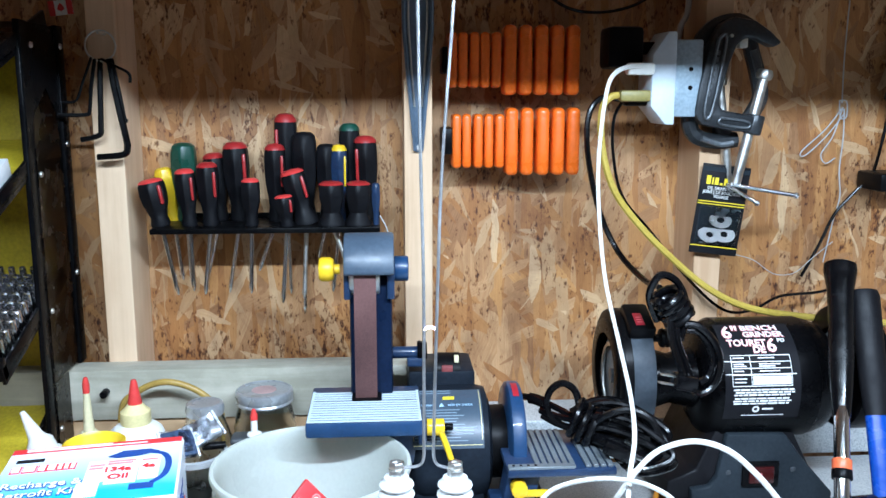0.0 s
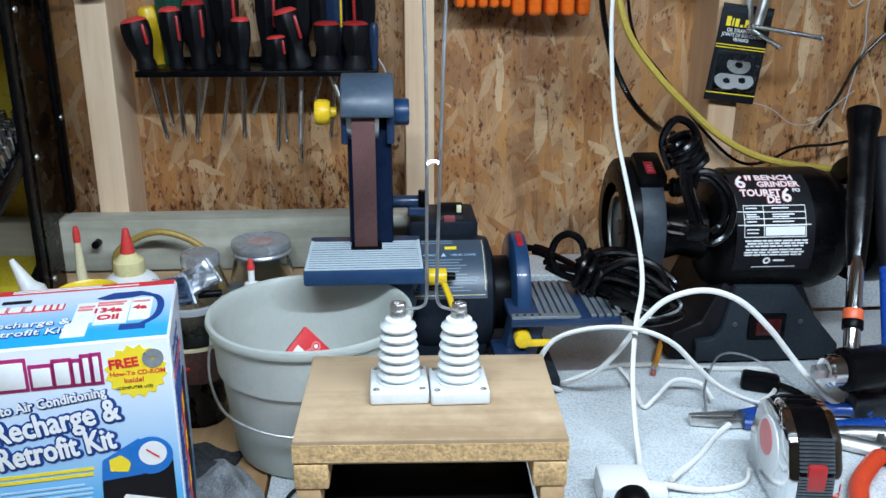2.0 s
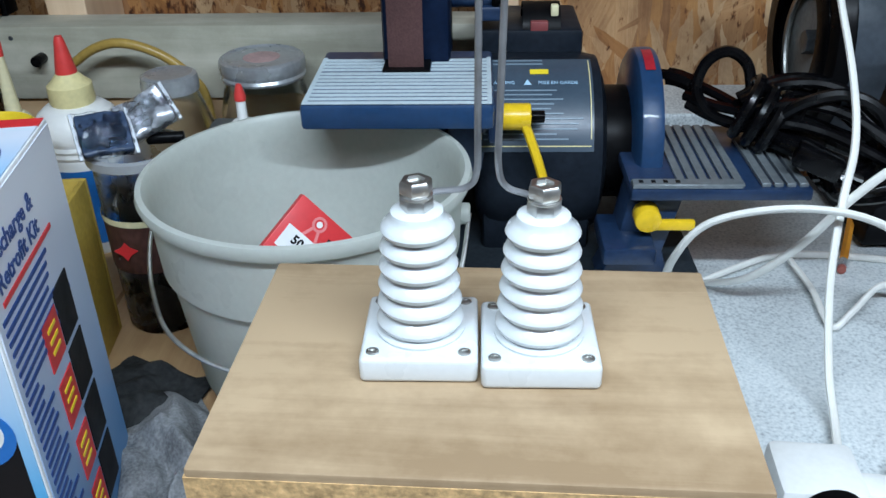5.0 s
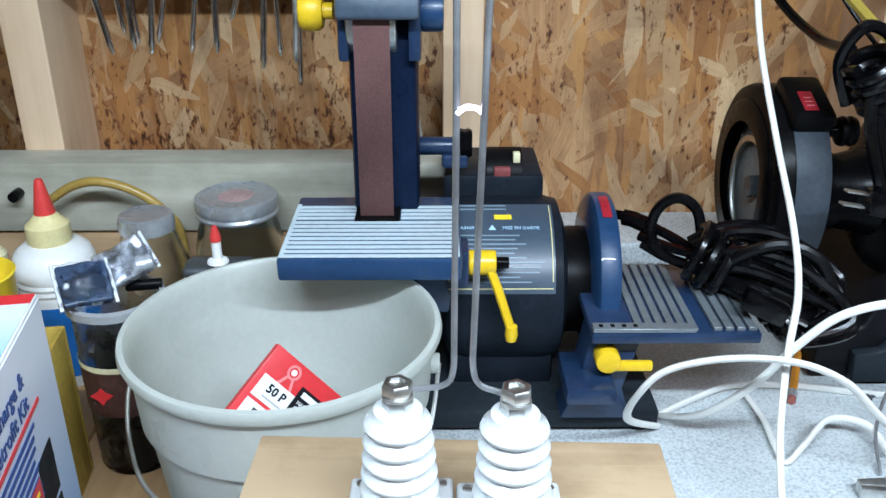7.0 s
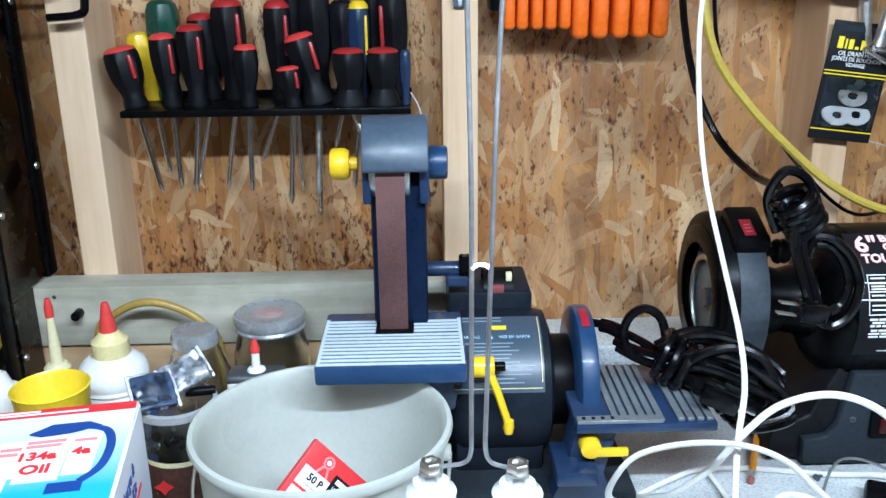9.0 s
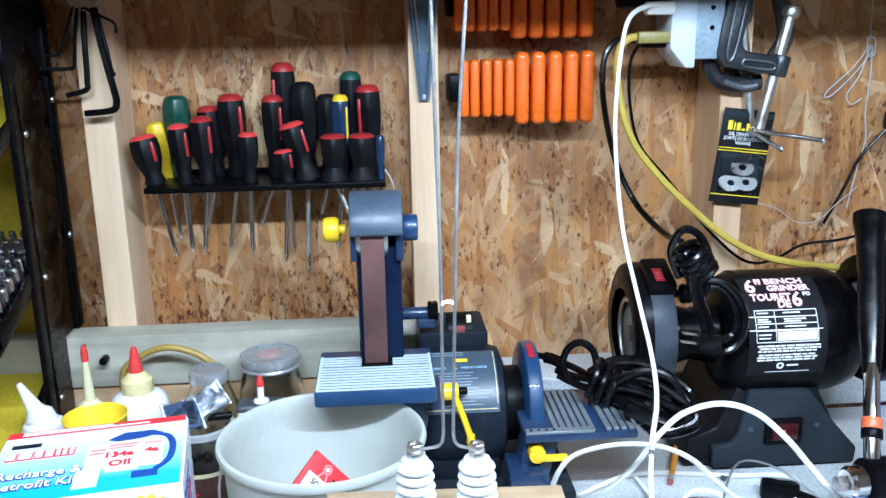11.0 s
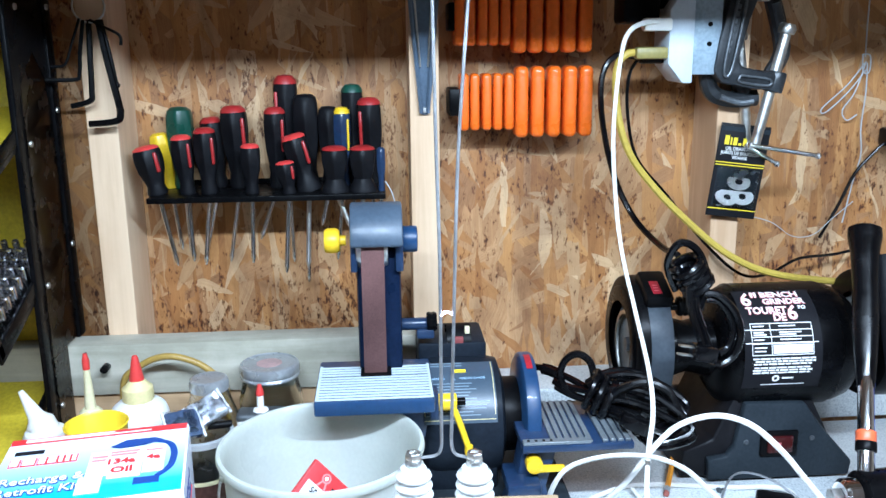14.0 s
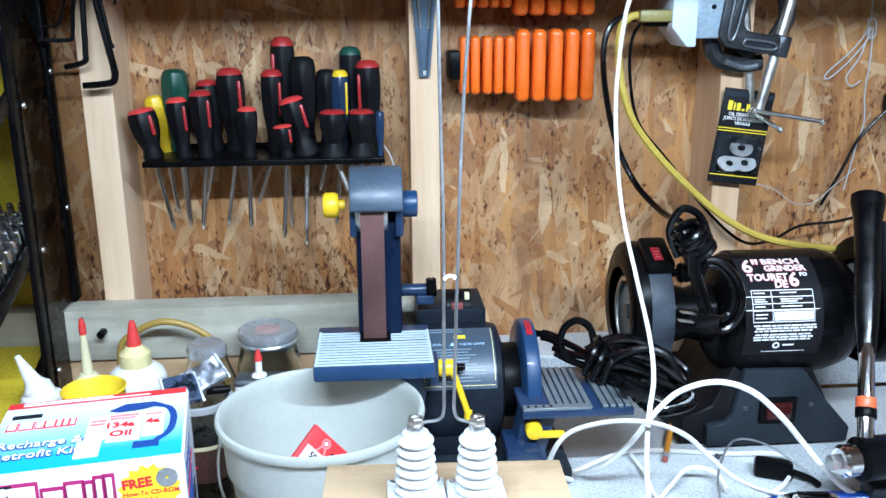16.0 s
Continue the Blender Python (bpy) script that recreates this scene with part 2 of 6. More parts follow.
NAVY = plain("navy_paint", (0.012, 0.030, 0.075), 0.38, vary=0.3, coat=0.2)
NAVY_LIGHT = plain("blue_enamel", (0.011, 0.042, 0.110), 0.35, vary=0.2, coat=0.3)
CAPGREY = plain("slate_plastic", (0.06, 0.085, 0.12), 0.4, vary=0.2)
RIDGE = plain("pale_blue_paint", (0.54, 0.63, 0.67), 0.5, vary=0.12)
RIDGE_DARK = plain("grey_alloy", (0.20, 0.225, 0.24), 0.45, 0.4, vary=0.2)
CHARCOAL = plain("charcoal_casting", (0.011, 0.015, 0.022), 0.42, vary=0.3, relief=0.3)
BLACK = plain("black_plastic", (0.0035, 0.0035, 0.004), 0.35, vary=0.3)
BLACKPAINT = plain("black_paint", (0.003, 0.003, 0.0035), 0.28, vary=0.3, coat=0.2)
RUBBER = plain("black_rubber", (0.0022, 0.0022, 0.0028), 0.2, vary=0.3, relief=0.06, shine=0.3)
GREYBASE = plain("grey_casting", (0.021, 0.027, 0.033), 0.5, vary=0.25, relief=0.4)
SAND = sandpaper()
YELLOW = plain("yellow_plastic", (0.80, 0.52, 0.015), 0.35, vary=0.1)
YELLOWPAINT = plain("yellow_paint", (0.50, 0.38, 0.02), 0.45, vary=0.25)
ORANGE = plain("orange_plastic", (0.80, 0.14, 0.010), 0.3, vary=0.12, coat=0.2)
RED = plain("red_plastic", (0.36, 0.022, 0.022), 0.35, vary=0.15)
GREEN = plain("green_plastic", (0.006, 0.055, 0.035), 0.35, vary=0.2)
CORAL = plain("coral_cap", (0.66, 0.05, 0.045), 0.4, vary=0.1)
BLUE = plain("blue_grip", (0.01, 0.06, 0.34), 0.28, vary=0.15, coat=0.3)
HDPE = plain("cloudy_plastic", (0.53, 0.55, 0.475), 0.34, vary=0.10, coarse=9, relief=0.06, subsurface=0.15)
BUCKET = cloudy("milky_bucket", (0.75, 0.78, 0.73), 0.5)
GRIP = plain("black_grip", (0.0050, 0.0050, 0.0065), 0.5, vary=0.4, relief=0.3, shine=0.2)
WHITE = plain("white_plastic", (0.80, 0.80, 0.78), 0.4, vary=0.05, relief=0.05)
CREAM = plain("cream_plastic", (0.72, 0.66, 0.42), 0.4, vary=0.1, subsurface=0.1)
PALEYELLOW = plain("pale_yellow_plastic", (0.74, 0.65, 0.33), 0.42, vary=0.12)
CORDW = plain("white_cord", (0.82, 0.81, 0.76), 0.45, vary=0.05, relief=0.05)
CORDY = plain("yellow_cord", (0.50, 0.36, 0.06), 0.5, vary=0.15)
GREYCORD = plain("grey_wire", (0.42, 0.42, 0.42), 0.5, vary=0.15)
OUTLET = plain("pale_outlet", (0.55, 0.62, 0.68), 0.4, vary=0.06)
GALV = plain("galvanised_box", (0.34, 0.43, 0.50), 0.42, 0.3, vary=0.25)
BRACKET = plain("blue_grey_bracket", (0.13, 0.18, 0.25), 0.38, 0.5, vary=0.2)
HOSE = plain("amber_hose", (0.38, 0.25, 0.06), 0.3, vary=0.2)
CARDW = plain("white_card", (0.78, 0.79, 0.80), 0.4, vary=0.04, relief=0.03)
TAGRED = plain("dark_red_tag", (0.36, 0.016, 0.028), 0.35, vary=0.2)
CARDRED = plain("red_print", (0.62, 0.03, 0.035), 0.4, vary=0.08, relief=0.03)
INKBLUE = plain("dark_blue_ink", (0.012, 0.05, 0.22), 0.4, vary=0.08, relief=0.0)
MIDBLUE = plain("mid_blue_ink", (0.02, 0.16, 0.50), 0.4, vary=0.1, relief=0.0)
INKYELLOW = plain("yellow_ink", (0.86, 0.66, 0.03), 0.4, vary=0.06, relief=0.0)
INKBLACK = plain("black_ink", (0.012, 0.012, 0.014), 0.4, vary=0.1, relief=0.0)
INKWHITE = plain("white_ink", (0.78, 0.78, 0.77), 0.45, vary=0.04, relief=0.0)
INKPINK = plain("pale_red_ink", (0.72, 0.22, 0.22), 0.45, vary=0.1, relief=0.0)
INKDIM = plain("dim_ink", (0.20, 0.27, 0.33), 0.45, vary=0.1, relief=0.0)
INKPALE = plain("pale_blue_ink", (0.42, 0.62, 0.80), 0.45, vary=0.1, relief=0.0)
DIMLABEL = plain("label_grey", (0.05, 0.075, 0.105), 0.4, vary=0.12, relief=0.0)
FADEFRONT = fade("box_front_print", (0.80, 0.82, 0.85), (0.09, 0.42, 0.76), 0.085, 0.20)
FADETOP = fade("box_top_print", (0.66, 0.72, 0.82), (0.03, 0.36, 0.72), 0.02, 0.095, axis=1)
FADESIDE = fade("box_side_print", (0.70, 0.72, 0.80), (0.08, 0.25, 0.52), 0.03, 0.20)
GLASS = glass("jar_glass", (0.95, 0.98, 0.97), 0.02)
BAG = glass("clear_bag", (0.93, 0.95, 0.98), 0.10)
SEAM = plain("white_film_seam", (0.62, 0.65, 0.70), 0.25, vary=0.15, relief=0.05)
BAND = plain("blue_grey_band", (0.085, 0.105, 0.130), 0.5, vary=0.2, relief=0.3)
# navy darkened to carry the arm's shade; the groove bed shares it
ARMSHADE = plain("arm_shade_navy", (0.005, 0.011, 0.030), 0.35, vary=0.3)
ZINC = plain("zinc_lid", (0.44, 0.46, 0.48), 0.3, 0.55, vary=0.18, relief=0.06)
CLOTH = cloth()
PENCIL = plain("pencil_paint", (0.75, 0.30, 0.03), 0.4, vary=0.1)
STONE = plain("grinding_stone", (0.28, 0.28, 0.27), 0.9, vary=0.25, relief=0.8)
DRYWALL = plain("garage_wall", (0.42, 0.36, 0.28), 0.8, vary=0.15, coarse=5)
CONCRETE = plain("concrete", (0.28, 0.27, 0.26), 0.8, vary=0.2, coarse=5)
SPARK = bpy.data.materials.new("electric_arc")
SPARK.use_nodes = True
SPARK.node_tree.nodes["Principled BSDF"].inputs["Emission Color"].default_value = (0.9, 0.75, 1.0, 1)
SPARK.node_tree.nodes["Principled BSDF"].inputs["Emission Strength"].default_value = 9.0


# ---- mesh helpers ----
def part(name, bm, material, parent, label="", m=None, smooth=True):
    me = bpy.data.meshes.new(name)
    bm.normal_update()
    bm.to_mesh(me)
    bm.free()
    if smooth:
        me.polygons.foreach_set("use_smooth", [True] * len(me.polygons))
        me.set_sharp_from_angle(angle=radians(38))
    me.materials.append(material)
    ob = new(name, me)
    ob.parent = parent
    if m is not None:
        ob.matrix_basis = m
    return tagged(ob, label)


def thing(name, m, label, category, group="", kind=""):
    ob = new(name)
    ob.empty_display_size = 0.02
    ob.matrix_basis = m
    return tagged(ob, label, category, group, kind)


def box(x0, x1, y0, y1, z0, z1, bevel=0.0, bm=None, segs=2):
    bm = bm or bmesh.new()
    g = bmesh.ops.create_cube(bm, size=1.0, matrix=Matrix.LocRotScale(((x0 + x1) / 2, (y0 + y1) / 2, (z0 + z1) / 2), None, (x1 - x0, y1 - y0, z1 - z0)))
    if bevel:
        es = list({e for v in g["verts"] for e in v.link_edges})
        bmesh.ops.bevel(bm, geom=es, offset=bevel, segments=segs, affect="EDGES", profile=0.5)
    return bm


def lathe(profile, segs=32, m=None, bm=None, closed=True):
    """Turn (radius, height) points about z."""
    bm = bm or bmesh.new()
    rings = []
    for r, z in profile:
        if r < 1e-6:
            rings.append([bm.verts.new((0, 0, z))])
        else:
            rings.append([bm.verts.new((r * math.cos(2 * math.pi * i / segs), r * math.sin(2 * math.pi * i / segs), z)) for i in range(segs)])
    for a, b in zip(rings, rings[1:]):
        for i in range(segs):
            j = (i + 1) % segs
            if len(a) == 1 and len(b) == 1:
                continue
            if len(a) == 1:
                bm.faces.new((a[0], b[j], b[i]))
            elif len(b) == 1:
                bm.faces.new((a[i], a[j], b[0]))
            else:
                bm.faces.new((a[i], a[j], b[j], b[i]))
    if m is not None:
        vs = [v for ring in rings for v in ring]
        bmesh.ops.transform(bm, matrix=m, verts=vs)
    return bm


def rod(r, h, bev=0.0, segs=24, r2=None):
    """Profile of a solid round bar from z = 0 to h, with rounded rims."""
    r2 = r if r2 is None else r2
    b = bev
    if not b:
        return [(0, 0), (r, 0), (r2, h), (0, h)]
    return [(0, 0), (r - b, 0), (r - 0.3 * b, 0.3 * b), (r, b), (r2, h - b), (r2 - 0.3 * b, h - 0.3 * b), (r2 - b, h), (0, h)]


def along(axis, x, y, z):
    """Turn z-built parts to run along an axis, from a point."""
    return Matrix.Translation((x, y, z)) @ {"x": Matrix.Rotation(math.pi / 2, 4, "Y"), "-x": Matrix.Rotation(-math.pi / 2, 4, "Y"), "y": Matrix.Rotation(-math.pi / 2, 4, "X"), "-y": Matrix.Rotation(math.pi / 2, 4, "X"), "z": Matrix.Identity(4)}[axis]


def spline(pts, per=6):
    p = [Vector(q) for q in pts]
    out = []
    for i in range(len(p) - 1):
        a, b, c, d = p[max(i - 1, 0)], p[i], p[i + 1], p[min(i + 2, len(p) - 1)]
        for k in range(per):
            t = k / per
            out.append(0.5 * ((2 * b) + (c - a) * t + (2 * a - 5 * b + 4 * c - d) * t * t + (3 * b - a - 3 * c + d) * t ** 3))
    out.append(p[-1])
    return out


def tube(pts, r, segs=8, per=6, flat=1.0, bm=None, up=(0, 0, 1), smooth=True, square=False):
    """Sweep a round (or flattened, or square) section along a curve through the points."""
    bm = bm or bmesh.new()
    path = spline(pts, per) if smooth else [Vector(q) for q in pts]
    side = None
    rings = []
    for i, q in enumerate(path):
        tan = (path[min(i + 1, len(path) - 1)] - path[max(i - 1, 0)]).normalized()
        if side is None:
            side = tan.cross(Vector(up))
            if side.length < 1e-3:
                side = tan.cross(Vector((1, 0, 0)))
        side = (side - tan * side.dot(tan)).normalized()
        nor = side.cross(tan)
        ring = []
        for k in range(segs):
            a = 2 * math.pi * (k + (0.5 if square else 0)) / segs
            ring.append(bm.verts.new(q + side * (r * flat * math.cos(a)) + nor * (r * math.sin(a))))
        rings.append(ring)
    for a, b in zip(rings, rings[1:]):
        for k in range(segs):
            j = (k + 1) % segs
            bm.faces.new((a[k], b[k], b[j], a[j]))
    bm.faces.new(rings[0])
    bm.faces.new(list(reversed(rings[-1])))
    return bm


def slab(outline, depth, bevel=0.0, bm=None):
    """A plate: an outline of (x, z) points, with thickness along y from 0 to depth."""
    bm = bm or bmesh.new()
    vs = [bm.verts.new((x, 0, z)) for x, z in outline]
    f = bm.faces.new(vs)
    g = bmesh.ops.extrude_face_region(bm, geom=[f])
    nv = [v for v in g["geom"] if isinstance(v, bmesh.types.BMVert)]
    bmesh.ops.translate(bm, verts=nv, vec=(0, depth, 0))
    bmesh.ops.recalc_face_normals(bm, faces=bm.faces)
    if bevel:
        es = [e for e in bm.edges if e.calc_face_angle(0) > 0.6]
        bmesh.ops.bevel(bm, geom=es, offset=bevel, segments=2, affect="EDGES", profile=0.5)
    return bm


def lettering(text, size, material, parent, m, name="lettering", fat=0.0, thick=0.00015, align="LEFT", squeeze=1.0, label=""):
    """Words in the built-in font, as a thin mesh standing in the xz plane of m."""
    c = bpy.data.curves.new("words", "FONT")
    c.body, c.size, c.extrude, c.offset, c.align_x = text, size, thick, fat, align
    c.resolution_u = 2
    tmp = new("words", c)
    bpy.context.view_layer.update()
    me = bpy.data.meshes.new_from_object(tmp.evaluated_get(bpy.context.evaluated_depsgraph_get()))
    bpy.data.objects.remove(tmp)
    me.transform(Matrix.Rotation(math.pi / 2, 4, "X") @ Matrix.Diagonal((squeeze, 1, 1, 1)))
    me.materials.clear()
    me.materials.append(material)
    ob = new(name, me)
    ob.parent, ob.matrix_basis = parent, m
    return tagged(ob, label)


def bars(parent, m, rows, material, height=0.0012, name="text_bar", seed=1):
    """Illegible lines of print as thin bars: rows of (x0, x1, z)."""
    for x0, x1, z in rows:
        part(name, box(x0, x1, -0.0002, 0.0002, z, z + height), material, parent, m=m, smooth=False)


# ---- the place: bench corner of a garage ----
BZ = 0.765       # bench top
STUD_Y = 1.29    # front of the studs
WALL_Y = 1.379   # face of the strand board


def structure(name, bm, material, label, category, smooth=False, m=None):
    ob = part(name, bm, material, None, label, m, smooth)
    return tagged(ob, label, category, kind="structure")


structure("wall_north", box(-1.6, 1.7, WALL_Y, WALL_Y + 0.012, 0.0, 2.45), OSB, "unpainted oriented strand board wall sheathing", "wall")
for x in (-0.4257, -0.0193, 0.3871, -0.8321, 0.7935):
    structure("trim_stud", box(x - 0.019, x + 0.019, STUD_Y, WALL_Y, 0.05, 2.45, 0.0015), PINE, "bare pine wall stud against strand board", "stud")
structure("wall_south", box(-1.6, 1.7, -2.62, -2.6, 0, 2.45), DRYWALL, "plain garage wall", "wall")
structure("wall_west", box(-1.62, -1.6, -2.6, 1.391, 0, 2.45), DRYWALL, "plain garage wall", "wall")
structure("wall_east", box(1.7, 1.72, -2.6, 1.391, 0, 2.45), DRYWALL, "plain garage wall", "wall")
structure("ceiling", box(-1.62, 1.72, -2.62, 1.391, 2.45, 2.47), DRYWALL, "plain garage ceiling", "ceiling")
structure("floor", box(-1.62, 1.72, -2.62, 1.391, -0.02, 0.0), CONCRETE, "bare concrete garage floor", "floor")

# bench: pale laminate slab, a pine plank section beside it, and legs
bench = thing("workbench", pose(0, 0, 0), "workbench with worn speckled laminate top and pine plank section", "workbench")
part("worktop", box(-0.186, 1.3, 0.62, 1.287, BZ - 0.03, BZ, 0.003), LAMINATE, bench, "pale speckled laminate")
for i, (a, b) in enumerate(((-0.325, -0.189), (-0.464, -0.328), (-0.603, -0.467), (-0.90, -0.606))):
    part("plank", box(a, b, 0.62, 1.287, BZ - 0.036, BZ - 0.003, 0.002), PLANK, bench, "bare pine plank")
for x, y in ((-0.85, 0.68), (1.2, 0.68), (-0.85, 1.2), (1.2, 1.2)):
    part("leg", box(x, x + 0.09, y, y + 0.06, 0, BZ - 0.036, 0.003), PLANK, bench)

sill = structure("trim_sill", box(-0.95, 0.05, 1.252, 1.288, BZ, 0.862, 0.002), SILL, "bare pine board under the backboard", "board")
for a, b in ((0.0, 0.3675), (0.4066, 0.774)):
    structure("trim_plate", box(a, b, STUD_Y + 0.002, WALL_Y, 0.766, 0.828, 0.002), LAMINATE, "pale laminate ledge between the studs behind the bench", "ledge")
back = thing("backboard", pose(0, 0, 0), "greyed lumber backboard fixed across the studs", "lumber")
part("board", box(-0.60, 0.030, 1.246, 1.2895, 0.8625, 0.9315, 0.003), GREYWOOD, back)
for x, z in ((-0.437, 0.905),):
    part("peg", lathe(rod(0.005, 0.016, 0.001), 12, along("-y", x, 1.247, z - 0.002)), BLACK, back, "black plastic peg")
for x in (-0.462, -0.02):
    part("nail_head", lathe(rod(0.0022, 0.001), 8, along("-y", x, 1.2465, 0.921)), GUNMETAL, back)

# ---- shop light over the bench and the housing of the added fill lamp ----
lightbox = thing("shop_light", pose(0, 0, 0), "white enamelled fluorescent shop light over the bench", "shop light")
part("housing", box(-0.6, 0.7, 0.24, 0.42, 1.70, 1.76, 0.004), WHITE, lightbox)
part("reflector", box(-0.9, 1.0, 0.742, 0.746, 1.505, 1.80), WHITE, lightbox)
part("reflector_top", box(-0.9, 1.0, 0.30, 0.742, 1.796, 1.80), WHITE, lightbox)
part("stem", box(-0.02, 0.0, 0.33, 0.345, 1.76, 2.45), STEEL, lightbox)
fixture = thing("fill_lamp_housing", pose(0, 0, 0), "unseen white housing above the added fill lamp", "ceiling light")
part("housing", box(-0.3, 0.9, -0.68, -0.42, 2.36, 2.45, 0.005), WHITE, fixture)


# ---- insulators on their board, transformer below ----
def insulator(x, y):
    t = thing("insulator", pose(x, y, 0.932), "ribbed white porcelain standoff insulator screwed to the board", "insulator", "ladder insulators")
    bm = box(-0.0226, 0.0226, -0.0226, 0.0226, 0.0, 0.0112, 0.0022, segs=3)
    part("base", bm, PORC, t)
    prof = [(0.0172, 0.0105), (0.0176, 0.0125)]
    for i in range(6):
        z = 0.0135 + i * 0.0079
        R = 0.0171 - i * 0.00062
        prof += [(R - 0.0035, z), (R - 0.0010, z + 0.0011), (R, z + 0.0031), (R - 0.0008, z + 0.0050), (R - 0.0030, z + 0.0064)]
    prof += [(0.0102, 0.0612), (0.0098, 0.0628), (0.0080, 0.0636), (0, 0.0637)]
    part("body", lathe(prof, 48), PORC, t)
    for sx in (-1, 1):
        for sy in (-1, 1):
            s = part("screw", lathe([(0, 0.0), (0.0026, 0.0), (0.0025, 0.0008), (0.0017, 0.0011), (0.0015, 0.0005), (0, 0.0005)], 16), STEEL, t, "countersunk steel screw", pose(sx * 0.0175, sy * 0.0175, 0.0108))
    part("nut", lathe(rod(0.0062, 0.0052, 0.0007), 6), STEEL, t, "hex nut", pose(0, 0, 0.0632))
    part("washer", lathe(rod(0.0062, 0.0014, 0.0004), 20), STEEL, t, "", pose(0, 0, 0.0684))
    part("top_nut", lathe([(0, 0), (0.0056, 0), (0.0063, 0.0008), (0.0063, 0.0046), (0.0055, 0.0055), (0.0036, 0.0055), (0.0034, 0.0042), (0, 0.0042)], 6), STEEL, t, "hex nut", pose(0, 0, 0.0698, 0, 0, 20))
    return t


insulator(-0.0592, 0.7625)
insulator(-0.0128, 0.7590)


def ladder_rod(label, pts):
    t = thing("ladder_rod", pose(*pts[0]), label, "metal rod", "ladder rods")
    o = Vector(pts[0])
    part("rod", tube([Vector(p) - o for p in pts], 0.0013, 8, 5), ROD, t)


ladder_rod("bent galvanised rod rising from an insulator, first of a flared pair", [(-0.0592, 0.769, 0.9985), (-0.050, 0.771, 0.9985), (-0.041, 0.772, 0.9995), (-0.0372, 0.772, 1.006), (-0.0368, 0.772, 1.03), (-0.0366, 0.773, 1.15), (-0.0385, 0.774, 1.25), (-0.0415, 0.776, 1.47)])
ladder_rod("bent galvanised rod rising from an insulator, leaning outward", [(-0.0128, 0.767, 0.9975), (-0.020, 0.769, 0.9985), (-0.0265, 0.770, 1.001), (-0.0292, 0.770, 1.009), (-0.0290, 0.770, 1.03), (-0.0268, 0.771, 1.11), (-0.0228, 0.772, 1.23), (-0.0150, 0.773, 1.34), (-0.006, 0.774, 1.47)])
arc = thing("electric_arc", pose(-0.0315, 0.772, 1.112), "small violet-white electric arc between the rods", "spark")
part("glow", tube([(-0.0048, 0, 0), (-0.002, 0, 0.0022), (0.002, 0, 0.002), (0.0044, 0, 0)], 0.0010, 6, 4), SPARK, arc)

stand = thing("wooden_stand", pose(-0.0355, 0.758, 0, 0, 0, -2.2), "small chipboard stand with stacked strip feet over a transformer", "stand")
part("top_board", box(-0.0985, 0.0985, -0.069, 0.069, 0.9125, 0.932, 0.0015), PLY, stand, "sanded board face")
part("chipboard_core", box(-0.0988, 0.0988, -0.0693, 0.0693, 0.9145, 0.9285), CHIP, stand, "rough chipboard edge")
for s in (-1, 1):
    part("upper_strip", box(-0.0985 if s < 0 else 0.0735, -0.0735 if s < 0 else 0.0985, -0.069, 0.069, 0.892, 0.9125, 0.0015), CHIP, stand, "chipboard strip")
    part("lower_strip", box(-0.0975 if s < 0 else 0.0795, -0.0795 if s < 0 else 0.0975, -0.068, 0.068, 0.872, 0.892, 0.0015), PLANK, stand, "pine strip")
xf = thing("transformer", pose(-0.045, 0.762, 0, 0, 0, -2.2), "black painted transformer case on the bench", "transformer")
part("case", box(-0.088, 0.088, -0.062, 0.06, BZ + 0.003, 0.872, 0.003), BLACKPAINT, xf)
for sx in (-0.07, 0.07):
    for sy in (-0.045, 0.045):
        part("foot", lathe(rod(0.007, 0.004), 10), RUBBER, xf, "", pose(sx, sy, BZ))
part("sticker", lathe(rod(0.0145, 0.0006), 28, along("-y", -0.014, -0.062, 0.856)), INKYELLOW, xf, "round yellow warning sticker")
part("sticker_mark", slab([(-0.007, -0.005), (0.007, -0.005), (0, 0.008)], 0.0004), YELLOWPAINT, xf, "", pose(-0.014, -0.0632, 0.856))
part("bushing", lathe([(0, 0), (0.014, 0), (0.014, 0.012), (0.010, 0.016), (0.008, 0.03), (0, 0.03)], 24, along("-y", -0.062, -0.062, 0.818)), GUNMETAL, xf, "grey terminal bushing")

# ---- belt and disc sander ----
sander = thing("belt_disc_sander", pose(0, 0, 0), "navy bench belt and disc sander standing on the bench", "sander")
part("base_plate", box(-0.12, 0.135, 1.055, 1.235, BZ + 0.004, BZ + 0.024, 0.006), GREYBASE, sander, "dusty cast base")
for x in (-0.105, 0.12):
    for y in (1.07, 1.22):
        part("rubber_foot", lathe(rod(0.01, 0.005), 12), RUBBER, sander, "", pose(x, y, BZ))
mot = part("motor_housing", lathe([(0, 0), (0.050, 0), (0.064, 0.004), (0.0705, 0.012), (0.072, 0.02), (0.072, 0.083), (0.069, 0.096), (0.055, 0.101), (0, 0.101)], 48, along("x", -0.040, 1.150, 0.860)), CHARCOAL, sander, "charcoal motor casing")
part("motor_pedestal", box(-0.034, 0.052, 1.095, 1.205, BZ + 0.02, 0.83, 0.006), CHARCOAL, sander)
part("switch_box", box(-0.038, 0.046, 1.165, 1.245, 0.86, 0.948, 0.004), CHARCOAL, sander, "square switch housing")
sw = part("switch_guard", lathe([(0.024, 0), (0.024, 0.03), (0.019, 0.03), (0.019, 0)], 24, along("x", -0.002, 1.19, 0.940)), BLACK, sander, "black hooped switch guard")
